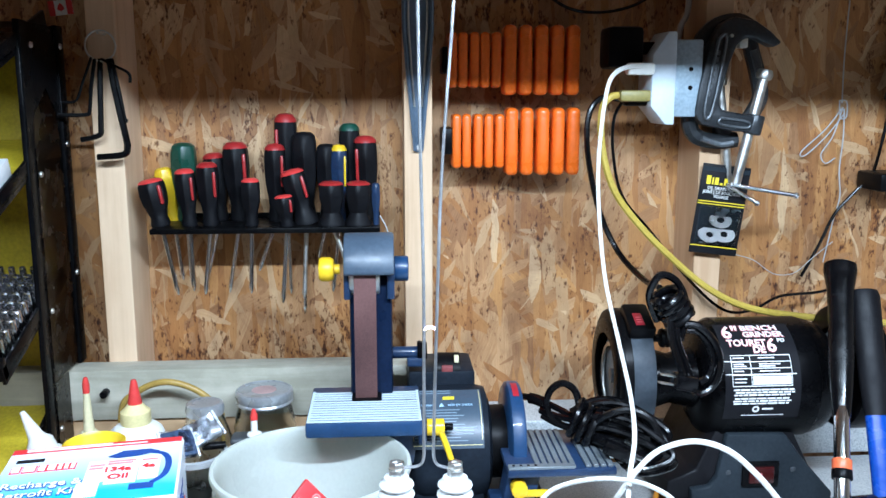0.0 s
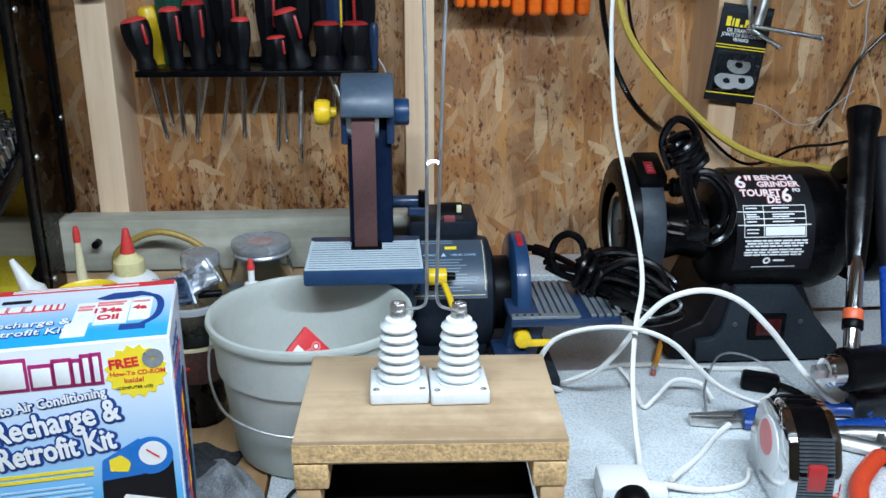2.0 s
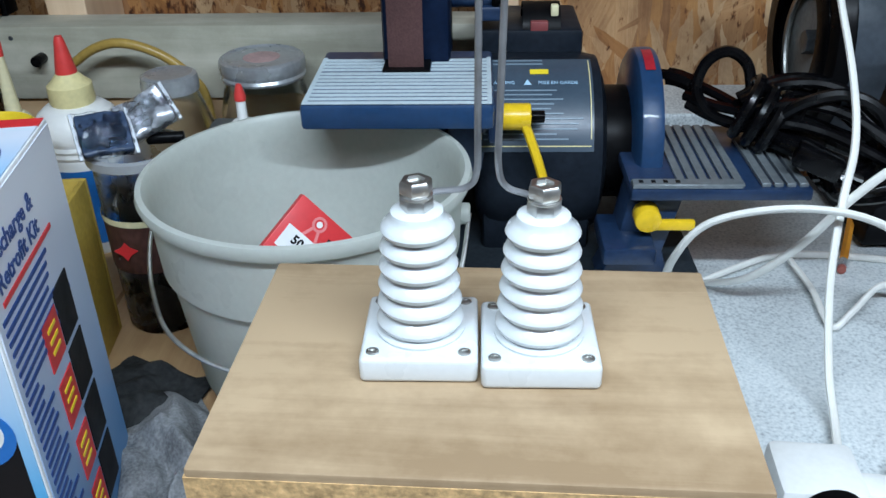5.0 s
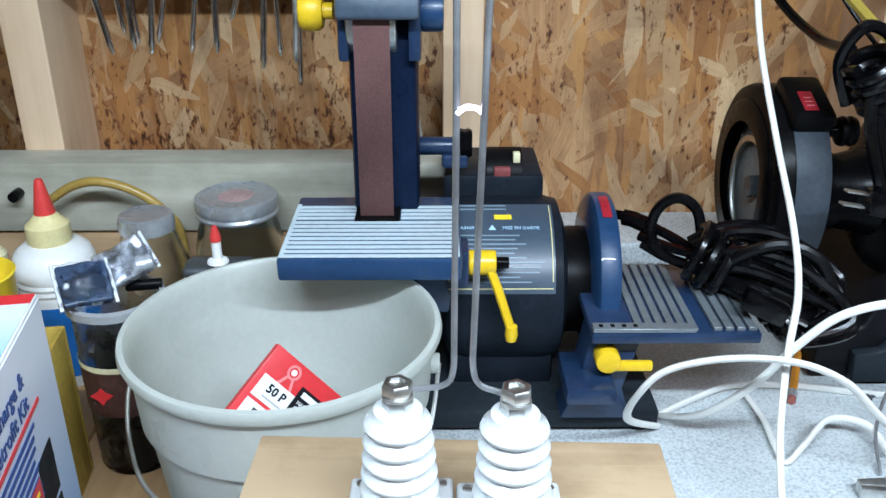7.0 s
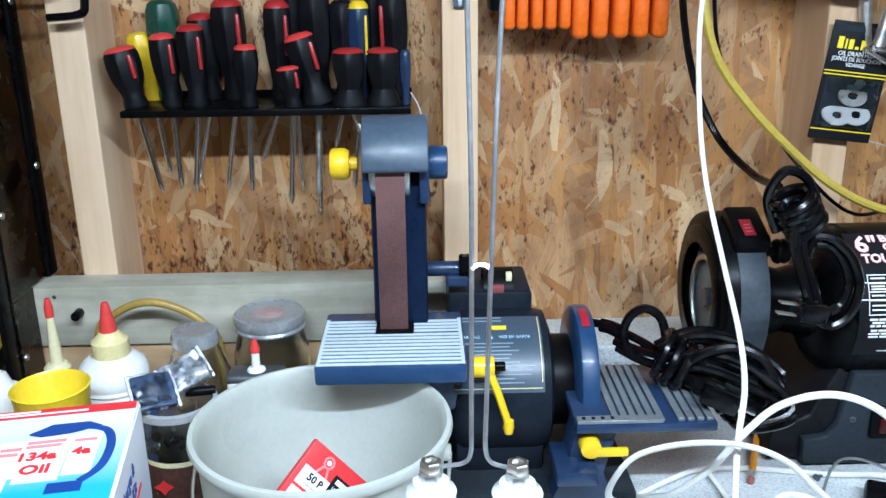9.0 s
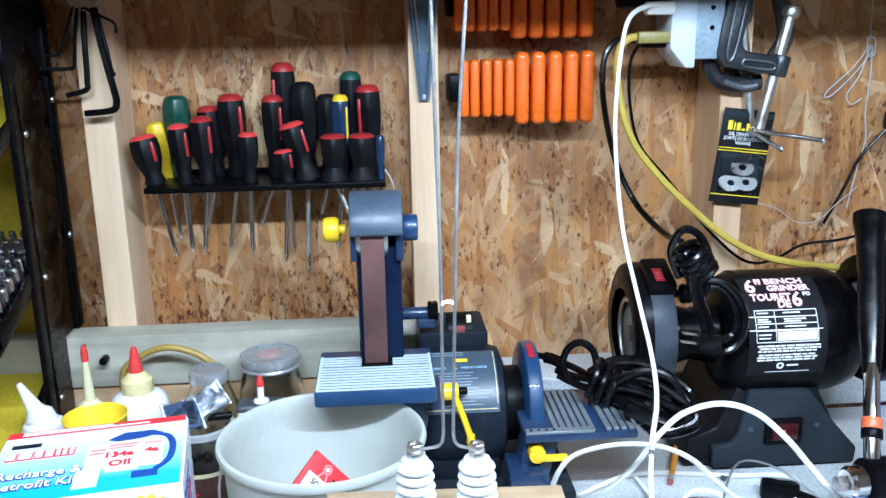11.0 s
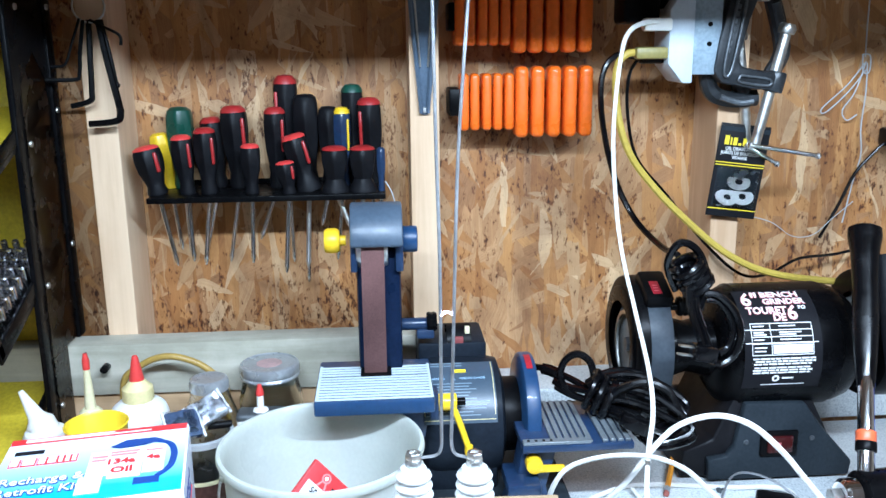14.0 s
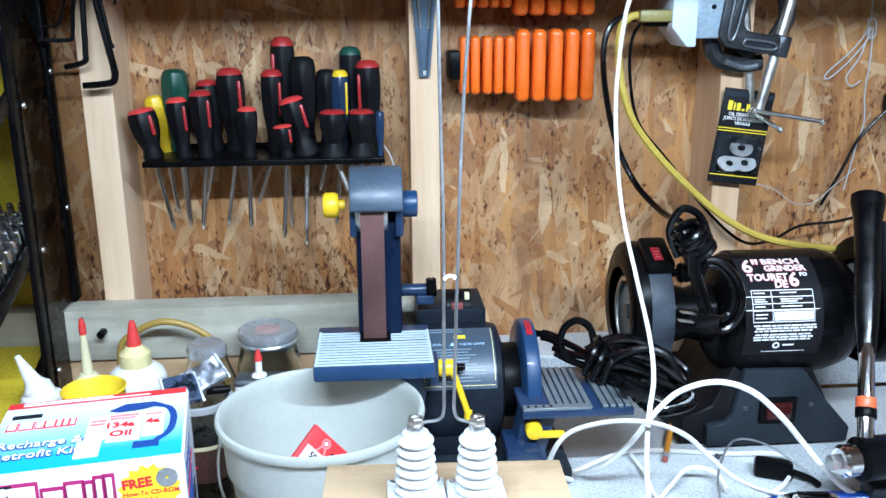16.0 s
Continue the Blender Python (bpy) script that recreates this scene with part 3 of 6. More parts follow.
part("rocker", box(0.004, 0.018, 1.166, 1.175, 0.946, 0.954, 0.001), plain("faded_red", (0.22, 0.05, 0.05), 0.5), sander, "faded red rocker switch")
part("rocker_tag", box(0.020, 0.026, 1.170, 1.176, 0.957, 0.966, 0.001), CREAM, sander, "cream safety key")
# curved label on the casing
lab = bmesh.new()
R = 0.0726
angs = [radians(a) for a in range(98, 165, 6)]
cols = [(lab.verts.new((-0.036, 1.150 + R * math.cos(a), 0.860 + R * math.sin(a))), lab.verts.new((0.049, 1.150 + R * math.cos(a), 0.860 + R * math.sin(a)))) for a in angs]
for p, q in zip(cols, cols[1:]):
    lab.faces.new((p[0], p[1], q[1], q[0]))
label_sheet = part("label", lab, DIMLABEL, sander, "dark printed warning label")


def on_motor(a_deg, x):
    """A frame lying on the casing at an angle round it, x to the right, z up the curve."""
    a = radians(a_deg)
    n = Vector((0, math.cos(a), math.sin(a)))
    up = Vector((0, math.sin(a), -math.cos(a)))
    m = Matrix.Identity(4)
    m.col[0], m.col[1], m.col[2] = (1, 0, 0, 0), (*(-n), 0), (*up, 0)
    m.translation = Vector((x, 1.150, 0.860)) + n * (R + 0.0004)
    return m


for a in (101, 105):
    bars(label_sheet, on_motor(a, 0), [(-0.026, 0.012, 0)], INKDIM, 0.0016)
part("text_bar", box(0.002, 0.016, -0.0003, 0.0003, -0.0025, 0.0025), INKYELLOW, label_sheet, m=on_motor(112, 0))
lettering("WARNING", 0.0042, INKPALE, label_sheet, on_motor(122, -0.030))
lettering("MISE EN GARDE", 0.0042, INKPALE, label_sheet, on_motor(122, 0.008))
part("warning_triangle", slab([(-0.003, -0.0005), (0.003, -0.0005), (0, 0.0045)], 0.0003), INKPALE, label_sheet, m=on_motor(122, 0.0))
random.seed(4)
for k, a in enumerate(range(127, 158, 3)):
    bars(label_sheet, on_motor(a, 0), [(-0.033, random.uniform(0.015, 0.043), 0)], INKDIM, 0.0011)
for a in (161,):
    part("text_bar", box(-0.035, 0.047, -0.0002, 0.0002, 0, 0.0008), PALEYELLOW, label_sheet, m=on_motor(a, 0))
for x in (-0.035, 0.0465):
    for a in range(104, 160, 7):
        part("text_bar", box(x, x + 0.0007, -0.0002, 0.0002, -0.0045, 0.0045), PALEYELLOW, label_sheet, m=on_motor(a, 0))

# belt arm; the belt cover's shade is put into its colour
part("arm", box(-0.108, -0.058, 1.108, 1.175, 0.79, 1.085, 0.005), ARMSHADE, sander, "navy belt arm, darkened for the shade under its cover")
part("arm_cheek", box(-0.114, -0.106, 1.098, 1.15, 1.058, 1.10, 0.002), NAVY, sander)
part("arm_cheek", box(-0.064, -0.055, 1.098, 1.15, 1.058, 1.10, 0.002), NAVY, sander)
part("idler_wheel", lathe(rod(0.029, 0.036, 0.002), 32, along("x", -0.108, 1.122, 1.088)), STEEL, sander, "bright idler wheel")
cap = bmesh.new()
capout = [(1.122 + 0.041 * math.cos(radians(a)), 1.092 + 0.041 * math.sin(radians(a))) for a in range(0, 181, 12)] + [(1.084, 1.090), (1.160, 1.090)]
slab([(y, z) for y, z in capout], 0.058, 0.0025, cap)
bmesh.ops.transform(cap, matrix=Matrix.Translation((-0.1135, 0, 0)) @ Matrix(((0, 1, 0, 0), (1, 0, 0, 0), (0, 0, 1, 0), (0, 0, 0, 1))), verts=cap.verts)
bmesh.ops.recalc_face_normals(cap, faces=cap.faces)
part("belt_cover", cap, CAPGREY, sander, "slate plastic belt cover")
belt = bmesh.new()
bpts = [(1.0905, 0.90), (1.0905, 1.088)] + [(1.122 + 0.0315 * math.cos(radians(a)), 1.088 + 0.0315 * math.sin(radians(a))) for a in range(168, -1, -12)] + [(1.1535, 1.088), (1.1535, 0.90), (1.135, 0.875), (1.108, 0.875)]
outer = [(belt.verts.new((-0.1015, y, z)), belt.verts.new((-0.0760, y, z))) for y, z in bpts]
for p, q in zip(outer, outer[1:] + outer[:1]):
    belt.faces.new((p[0], p[1], q[1], q[0]))
bmesh.ops.recalc_face_normals(belt, faces=belt.faces)
bmesh.ops.solidify(belt, geom=belt.faces[:], thickness=0.0009)
part("sanding_belt", belt, SAND, sander, "maroon sanding belt", pose(-0.0006, 0, 0))
part("platen", box(-0.099, -0.078, 1.094, 1.108, 0.93, 1.06, 0.001), STEEL, sander)
knob = part("tracking_knob", lathe([(0, 0), (0.0125, 0), (0.0145, 0.003), (0.0145, 0.013), (0.012, 0.017), (0.006, 0.017), (0.006, 0.024), (0, 0.024)], 10, along("x", -0.143, 1.122, 1.090)), YELLOW, sander, "ribbed yellow tracking knob")
part("wheel_hub", lathe(rod(0.015, 0.017, 0.002), 24, along("x", -0.0555, 1.122, 1.090)), NAVY_LIGHT, sander, "blue hub")
part("tension_rod", lathe(rod(0.0075, 0.036, 0.001), 20, along("x", -0.060, 1.165, 0.974)), NAVY, sander)
part("tension_knob", lathe([(0, 0), (0.011, 0), (0.0125, 0.003), (0.0115, 0.006), (0.0125, 0.009), (0.011, 0.012), (0, 0.012)], 9, along("x", -0.027, 1.165, 0.976)), BLACK, sander, "black star knob")
part("tension_lug", box(-0.040, -0.018, 1.155, 1.175, 0.957, 0.969, 0.003), NAVY, sander)

# work table of the belt
tab = part("work_table", box(-0.155, -0.0265, 1.018, 1.137, 0.9225, 0.9405, 0.003), NAVY_LIGHT, sander, "navy work table tray")
part("slot", box(-0.106, -0.072, 1.083, 1.113, 0.9405, 0.9425), BLACK, tab, "dark belt slot")
x0, x1 = -0.1535, -0.028
n = 9
for i in range(n):
    y = 1.0195 + i * 0.00745
    part("ridge", box(x0 + 0.003, x1 - 0.003, y, y + 0.0047, 0.9400, 0.9409), RIDGE, tab)
for i in range(4):
    y = 1.0195 + (n + i) * 0.00745 + 0.0012
    for a, b in ((x0 + 0.003, -0.1065), (-0.0715, x1 - 0.003)):
        part("ridge", box(a, b, y, y + 0.0047, 0.9400, 0.9409), RIDGE, tab)
for a, b in ((x0, x0 + 0.003), (x1 - 0.003, x1)):
    part("table_rim", box(a, b, 1.0195, 1.118, 0.9400, 0.9411), RIDGE, tab)
part("groove_bed", box(x0, x1, 1.0195, 1.118, 0.9396, 0.9404), ARMSHADE, tab, "dark groove bed")
part("table_bracket", box(-0.06, -0.03, 1.085, 1.12, 0.86, 0.923, 0.004), NAVY, sander)
lev = part("table_lever", lathe(rod(0.0098, 0.021, 0.0015), 24, along("x", -0.020, 1.075, 0.910)), YELLOW, sander, "yellow table clamp lever")
part("lever_arm", tube([(-0.004, 1.070, 0.908), (0.003, 1.066, 0.890), (0.009, 1.063, 0.872), (0.0130, 1.062, 0.859)], 0.0034, 8, 5, 1.2), YELLOW, lev)
part("lever_tip", lathe([(0, 0), (0.004, 0.001), (0.0052, 0.006), (0.0045, 0.014), (0, 0.016)], 14), YELLOW, lev, "", pose(0.0135, 1.062, 0.848))
part("lever_bolt", lathe(rod(0.0045, 0.010, 0.001), 12, along("x", 0.001, 1.075, 0.910)), BLACK, lev)
part("table_post", box(-0.03, -0.02, 1.06, 1.09, 0.895, 0.925, 0.002), NAVY, sander)

# disc end
guard = part("disc_guard", lathe([(0, 0), (0.062, 0), (0.067, 0.003), (0.068, 0.006), (0.068, 0.016), (0.0665, 0.0185), (0.060, 0.020), (0, 0.020)], 56, along("x", 0.0795, 1.135, 0.872)), NAVY_LIGHT, sander, "round blue disc guard")
tag = bmesh.new()
tcols = [(tag.verts.new((0.0862, 1.135 + 0.0688 * math.cos(radians(a)), 0.872 + 0.0688 * math.sin(radians(a)))), tag.verts.new((0.0936, 1.135 + 0.0688 * math.cos(radians(a)), 0.872 + 0.0688 * math.sin(radians(a))))) for a in range(90, 116, 5)]
for p, q in zip(tcols, tcols[1:]):
    tag.faces.new((p[0], p[1], q[1], q[0]))
part("warning_tag", tag, TAGRED, guard, "small red warning tag")
part("disc_backing", lathe(rod(0.056, 0.004, 0.001), 48, along("x", 0.0962, 1.135, 0.872)), SAND, sander, "maroon abrasive disc")
part("collar", lathe(rod(0.045, 0.032, 0.003), 32, along("x", 0.050, 1.140, 0.864)), BLACK, sander)
dt = part("disc_table", box(0.070, 0.1955, 1.030, 1.150, 0.864, 0.873, 0.002), NAVY, sander, "navy disc table")
for i in range(6):
    x = 0.1035 + i * 0.0080
    part("ridge", box(x, x + 0.0056, 1.034, 1.146, 0.8730, 0.8752, 0.0004, segs=1), RIDGE_DARK, dt)
for i in range(4):
    x = 0.1605 + i * 0.0086
    part("ridge", box(x, x + 0.0062, 1.034, 1.120, 0.873, 0.8762, 0.0004, segs=1), RIDGE_DARK, dt)
part("front_plate", box(0.071, 0.147, 1.031, 1.041, 0.873, 0.8766, 0.0005, segs=1), RIDGE_DARK, dt)
for i in range(4):
    part("notch", box(0.0755 + i * 0.0085, 0.0785 + i * 0.0085, 1.034, 1.038, 0.8763, 0.8770), BLACK, dt)
part("disc_bracket", slab([(0.052, BZ + 0.022), (0.108, BZ + 0.022), (0.100, 0.815), (0.112, 0.863), (0.072, 0.863), (0.064, 0.815)], 0.035, 0.003), NAVY, sander, "navy cast bracket", pose(0, 1.045, 0))
part("bracket_foot", box(0.052, 0.090, 1.018, 1.075, 0.818, 0.832, 0.003), NAVY, sander)
lv = part("tilt_lever", lathe(rod(0.0095, 0.016, 0.0015), 20, along("-y", 0.084, 1.046, 0.848)), YELLOW, sander, "yellow tilt lever")
part("tilt_arm", box(0.086, 0.118, 1.031, 1.037, 0.8395, 0.8475, 0.002), YELLOW, lv)

# ---- bench grinder ----
grinder = thing("bench_grinder", pose(0.009, 0, 0), "black six inch bench grinder with its cord bundled on it", "bench grinder")
GY, GZ = 1.185, 0.926
body = part("motor_body", lathe([(0, 0), (0.036, 0), (0.056, 0.004), (0.069, 0.012), (0.0755, 0.024), (0.0758, 0.026), (0.0778, 0.028), (0.0778, 0.142), (0.0758, 0.144), (0.0750, 0.152), (0.070, 0.166), (0.060, 0.176), (0.046, 0.181), (0, 0.181)], 72, along("x", 0.320, GY, GZ)), BLACKPAINT, grinder, "glossy black motor body")
part("bearing_neck", lathe([(0, 0), (0.035, 0), (0.038, 0.01), (0.032, 0.03), (0.040, 0.06), (0, 0.06)], 32, along("x", 0.262, GY, GZ)), BLACKPAINT, grinder)
part("bearing_neck", lathe([(0, 0), (0.046, 0), (0.034, 0.015), (0.034, 0.035), (0, 0.035)], 32, along("x", 0.495, GY, GZ)), BLACKPAINT, grinder)


def wheel_guard(x, side):
    """A drum guard with an open side: rim, side ring, bright flange and the wheel within."""
    w, cz = 0.040, GZ + 0.010
    g = part("wheel_guard", lathe([(0.052, 0), (0.074, 0), (0.080, 0.003), (0.082, 0.008), (0.082, w - 0.008), (0.080, w - 0.003), (0.074, w), (0.030, w), (0.030, w - 0.003), (0.073, w - 0.003), (0.077, w - 0.007), (0.077, 0.007), (0.073, 0.003), (0.052, 0.003)], 64, along("x", x, GY + 0.004, cz)), BLACK, grinder, "black wheel guard")
    out = x + 0.004 if side < 0 else x + w - 0.010
    part("side_cover", lathe([(0.050, 0), (0.066, 0), (0.069, 0.002), (0.069, 0.004), (0.050, 0.004)], 56, along("x", x - 0.003 if side < 0 else x + w - 0.001, GY + 0.004, cz)), BLACKPAINT, g, "round side cover")
    part("cover_ring", lathe([(0.044, 0), (0.049, 0), (0.050, 0.002), (0.049, 0.004), (0.044, 0.004)], 48, along("x", out, GY - 0.002, cz - 0.010)), STEEL, g, "worn metal ring")
    part("grinding_wheel", lathe(rod(0.066, 0.020, 0.002), 48, along("x", x + 0.012, GY - 0.004, cz - 0.004)), STONE, g, "grey grinding wheel")
    part("flange_nut", lathe(rod(0.010, 0.010, 0.001), 6, along("x", x + 0.003 if side < 0 else x + 0.03, GY - 0.004, cz - 0.004)), GUNMETAL, g, "hex arbor nut")
    return g


lg = wheel_guard(0.212, -1)
front = bmesh.new()
arcs = [(GY + 0.004 + 0.0835 * math.cos(radians(a)), GZ + 0.010 + 0.0835 * math.sin(radians(a))) for a in range(118, 236, 6)]
vv = [[front.verts.new((x, y, z)) for x in (0.226, 0.2535)] for y, z in arcs]
for p, q in zip(vv, vv[1:]):
    front.faces.new((p[0], p[1], q[1], q[0]))
bmesh.ops.solidify(front, geom=front.faces[:], thickness=-0.002)
part("spark_band", front, BAND, lg, "blue-grey guard band")
hood = part("eye_shield_bracket", box(0.2235, 0.2575, -0.026, 0.030, -0.008, 0.010, 0.005), BLACK, grinder, "black bracket with a red tag", pose(0, GY - 0.033, GZ + 0.084, 22, 0, 0))
tag_ = part("warning_tag", box(0.2325, 0.2435, -0.018, 0.006, 0.010, 0.0108, 0.0003), TAGRED, hood, "small red warning tag")
for k in range(3):
    part("text_bar", box(0.2350, 0.2410, -0.013 + 0.005 * k, -0.0118 + 0.005 * k, 0.0107, 0.0110), INKPINK, hood)
bolt = part("shield_knob", lathe([(0, 0), (0.005, 0), (0.005, 0.010), (0.011, 0.011), (0.0125, 0.014), (0.011, 0.017), (0.0125, 0.020), (0.011, 0.024), (0, 0.025)], 12, along("x", 0.256, GY - 0.040, GZ + 0.066)), BLACK, grinder, "black knob")
wheel_guard(0.517, 1)
part("pedestal", slab([(0.278, 0), (0.490, 0), (0.486, 0.016), (0.440, 0.105), (0.342, 0.105), (0.318, 0.050), (0.282, 0.036)], 0.15, 0.004), GRIP, grinder, "dark cast pedestal", pose(0, 1.134, BZ + 0.004))
part("pedestal_front", slab([(0.311, 0.0), (0.309, 0.029), (0.333, 0.032), (0.342, 0.045), (0.352, 0.102), (0.428, 0.100), (0.453, 0.066), (0.495, 0.019), (0.493, 0.0)], 0.012, 0.003), GREYBASE, grinder, "slate grey front casting", pose(0, 1.122, BZ + 0.004))
for x in (0.318, 0.476):
    for y in (1.145, 1.265):
        part("rubber_foot", lathe(rod(0.01, 0.006), 12), RUBBER, grinder, "", pose(x, y, BZ))
swp = part("switch_plate", box(0.373, 0.421, 1.1175, 1.123, 0.801, 0.835, 0.003), BLACK, grinder, "black switch surround")
part("switch_rocker", box(0.381, 0.413, 1.1145, 1.1185, 0.807, 0.829, 0.0015), plain("dark_red_rocker", (0.045, 0.006, 0.006), 0.2, shine=0.5), swp, "dark red rocker switch")
part("rocker_legend", box(0.392, 0.397, 1.1141, 1.1147, 0.816, 0.821), INKPINK, swp)
for x, z in ((0.356, 0.820), (0.440, 0.822)):
    part("screw", lathe([(0, 0), (0.0038, 0), (0.003, 0.0016), (0.0014, 0.0016), (0.001, 0.0006), (0, 0.0006)], 14, along("-y", x, 1.1225, z)), GUNMETAL, grinder)


def on_body(a_deg, x, lift=0.0003):
    a = radians(a_deg)
    nrm = Vector((0, math.cos(a), math.sin(a)))
    up = Vector((0, math.sin(a), -math.cos(a)))
    m = Matrix.Identity(4)
    m.col[0], m.col[1], m.col[2] = (1, 0, 0, 0), (*(-nrm), 0), (*up, 0)
    m.translation = Vector((x, GY, GZ)) + nrm * (0.0780 + lift)
    return m


def arc_bar(x0, x1, a0, a1, material, parent, name="text_bar", R=0.0783):
    bm = bmesh.new()
    k = max(2, int(abs(a1 - a0) / 4) + 1)
    vs = []
    for i in range(k + 1):
        a = radians(a0 + (a1 - a0) * i / k)
        vs.append([bm.verts.new((x, GY + R * math.cos(a), GZ + R * math.sin(a))) for x in (x0, x1)])
    for p, q in zip(vs, vs[1:]):
        bm.faces.new((p[0], p[1], q[1], q[0]))
    return part(name, bm, material, parent)


plate = arc_bar(0.340, 0.436, 104, 203, INKBLACK, body, "label", 0.0781)
tagged(plate, "black label with white print")
lettering('6"', 0.0270, INKPINK, plate, on_body(124, 0.346), fat=0.0009)
lettering('6"', 0.0270, INKWHITE, plate, on_body(124, 0.346, 0.0007), fat=0.0003)
for txt, a, x, size, sq in (("BENCH", 114.5, 0.373, 0.0128, 1.15), ("GRINDER", 123, 0.373, 0.0120, 1.02), ("TOURET", 133, 0.349, 0.0130, 1.0), ("DE", 140, 0.380, 0.0125, 1.05)):
    lettering(txt, size, INKPINK, plate, on_body(a, x), fat=0.0007, squeeze=sq)
    lettering(txt, size, INKWHITE, plate, on_body(a, x, 0.0007), fat=0.0002, squeeze=sq)
lettering("6", 0.0255, INKPINK, plate, on_body(139, 0.3985), fat=0.0009)
lettering("6", 0.0255, INKWHITE, plate, on_body(139, 0.3985, 0.0007), fat=0.0003)
lettering("PO", 0.0072, INKWHITE, plate, on_body(129, 0.4145), fat=0.0003)
for a in (142, 148, 154, 160, 170):
    arc_bar(0.349, 0.425, a, a + 0.8, INKWHITE, plate)
for x in (0.349, 0.373, 0.4243):
    arc_bar(x, x + 0.0008, 142, 170, INKWHITE, plate)
arc_bar(0.3750, 0.4235, 161.5, 169.2, INKWHITE, plate)
arc_bar(0.341, 0.431, 159.4, 160.2, INKWHITE, plate)
arc_bar(0.341, 0.374, 147.6, 148.3, INKWHITE, plate)
random.seed(7)
for a in (144.3, 150, 152, 156.4, 163.3, 166.4):
    arc_bar(0.352, 0.352 + random.uniform(0.012, 0.018), a, a + 1.1, INKWHITE, plate)
for a in (144.3, 150, 152, 156.4):
    arc_bar(0.384, 0.384 + random.uniform(0.020, 0.034), a, a + 1.1, INKWHITE, plate)
for a in (173, 175.4, 177.8, 181.2, 183.6, 186):
    x = 0.350 + random.uniform(0, 0.003)
    end = 0.428 - random.uniform(0, 0.010)
    while x < end:
        w = random.uniform(0.004, 0.013)
        arc_bar(x, min(x + w, end), a, a + 1.5, INKWHITE, plate)
        x += w + 0.0012
part("approval_mark", lathe([(0.0022, 0), (0.0046, 0), (0.0046, 0.0002), (0.0022, 0.0002)], 16), INKWHITE, plate, m=on_body(192.5, 0.380) @ Matrix.Rotation(math.pi / 2, 4, "X"))
arc_bar(0.388, 0.402, 191.5, 193.3, INKWHITE, plate)
arc_bar(0.363, 0.417, 198.6, 199.5, INKWHITE, plate)


def coil_thing(name, label, category, strands, r, material, group="", segs=8):
    """A cable thing: one mesh part for each strand."""
    o = Vector(strands[0][0])
    t = thing(name, Matrix.Translation(o), label, category, group)
    for pts in strands:
        part("strand", tube([Vector(p) - o for p in pts], r, segs, 7), material, t)
    return t


def helix(c, axis, r, turns, pitch, n=10, tilt=0.0, squash=1.0, start=0.0):
    """Points of a wound bundle about an axis."""
    ax = Vector(axis).normalized()
    u = ax.orthogonal().normalized()
    v = ax.cross(u)
    out = []
    for i in range(int(turns * n) + 1):
        a = start + 2 * math.pi * i / n
        out.append(Vector(c) + u * r * math.cos(a) + v * r * squash * math.sin(a) + ax * pitch * i / n)
    return out


gcord = thing("grinder_cord", pose(0.275, 1.09, 1.036), "bundled black rubber power cord of the grinder", "power cord")


def gc(pts, r=0.0045):
    o = Vector((0.27, 1.09, 1.04))
    part("strand", tube([Vector(p) - o for p in pts], r, 8, 7), RUBBER, gcord)


gc(helix((0.257, 1.092, 1.066), (0.55, 0.05, -0.85), 0.0165, 4.6, 0.0088, 10))
gc([(0.252, 1.100, 1.030), (0.240, 1.098, 1.062), (0.250, 1.090, 1.088), (0.270, 1.088, 1.080), (0.282, 1.088, 1.050), (0.276, 1.085, 1.010)])
gc([(0.262, 1.085, 1.055), (0.262, 1.078, 1.02), (0.272, 1.072, 0.985), (0.280, 1.070, 0.962)])
gc([(0.270, 1.085, 1.050), (0.270, 1.080, 1.015), (0.280, 1.075, 0.985), (0.287, 1.072, 0.965)])
gc([(0.280, 1.085, 1.030), (0.296, 1.082, 1.028), (0.314, 1.078, 1.010), (0.322, 1.075, 0.985), (0.316, 1.073, 0.960), (0.300, 1.073, 0.948), (0.286, 1.073, 0.956)])
gc([(0.284, 1.088, 1.022), (0.298, 1.086, 1.020), (0.310, 1.082, 1.004), (0.315, 1.080, 0.984), (0.309, 1.079, 0.966), (0.298, 1.076, 0.960)])
gp = part("plug", box(-0.014, 0.014, -0.010, 0.010, -0.009, 0.009, 0.003), RUBBER, gcord, "black three-pin plug", pose(0.008, -0.020, -0.076, 0, 12, 8))
for dz in (-0.005, 0.005):
    part("pin", box(-0.032, -0.013, -0.003, 0.003, dz - 0.0008, dz + 0.0008), STEEL, gp)

# sander cord, bundled on the disc table
scord = thing("sander_cord", pose(0.17, 1.10, 0.90), "bundled black rubber power cord resting on the disc table", "power cord")


def sc(pts, r=0.0038):
    o = Vector((0.17, 1.10, 0.90))
    part("strand", tube([Vector(p) - o for p in pts], r, 8, 7), RUBBER, scord)


sc([(0.094, 1.190, 0.905), (0.120, 1.170, 0.908), (0.150, 1.145, 0.902), (0.185, 1.10, 0.892), (0.215, 1.075, 0.888)], 0.0044)
sc([(0.118, 1.172, 0.907), (0.126, 1.166, 0.907), (0.135, 1.158, 0.905)], 0.0075)
sc([(0.166, 1.118, 0.886), (0.146, 1.132, 0.889), (0.134, 1.140, 0.906), (0.138, 1.140, 0.928), (0.153, 1.138, 0.938), (0.168, 1.134, 0.929), (0.172, 1.126, 0.908), (0.168, 1.115, 0.892)], 0.0046)
sc([(0.130, 1.150, 0.892), (0.150, 1.135, 0.885), (0.175, 1.115, 0.884), (0.21, 1.09, 0.889)], 0.0044)
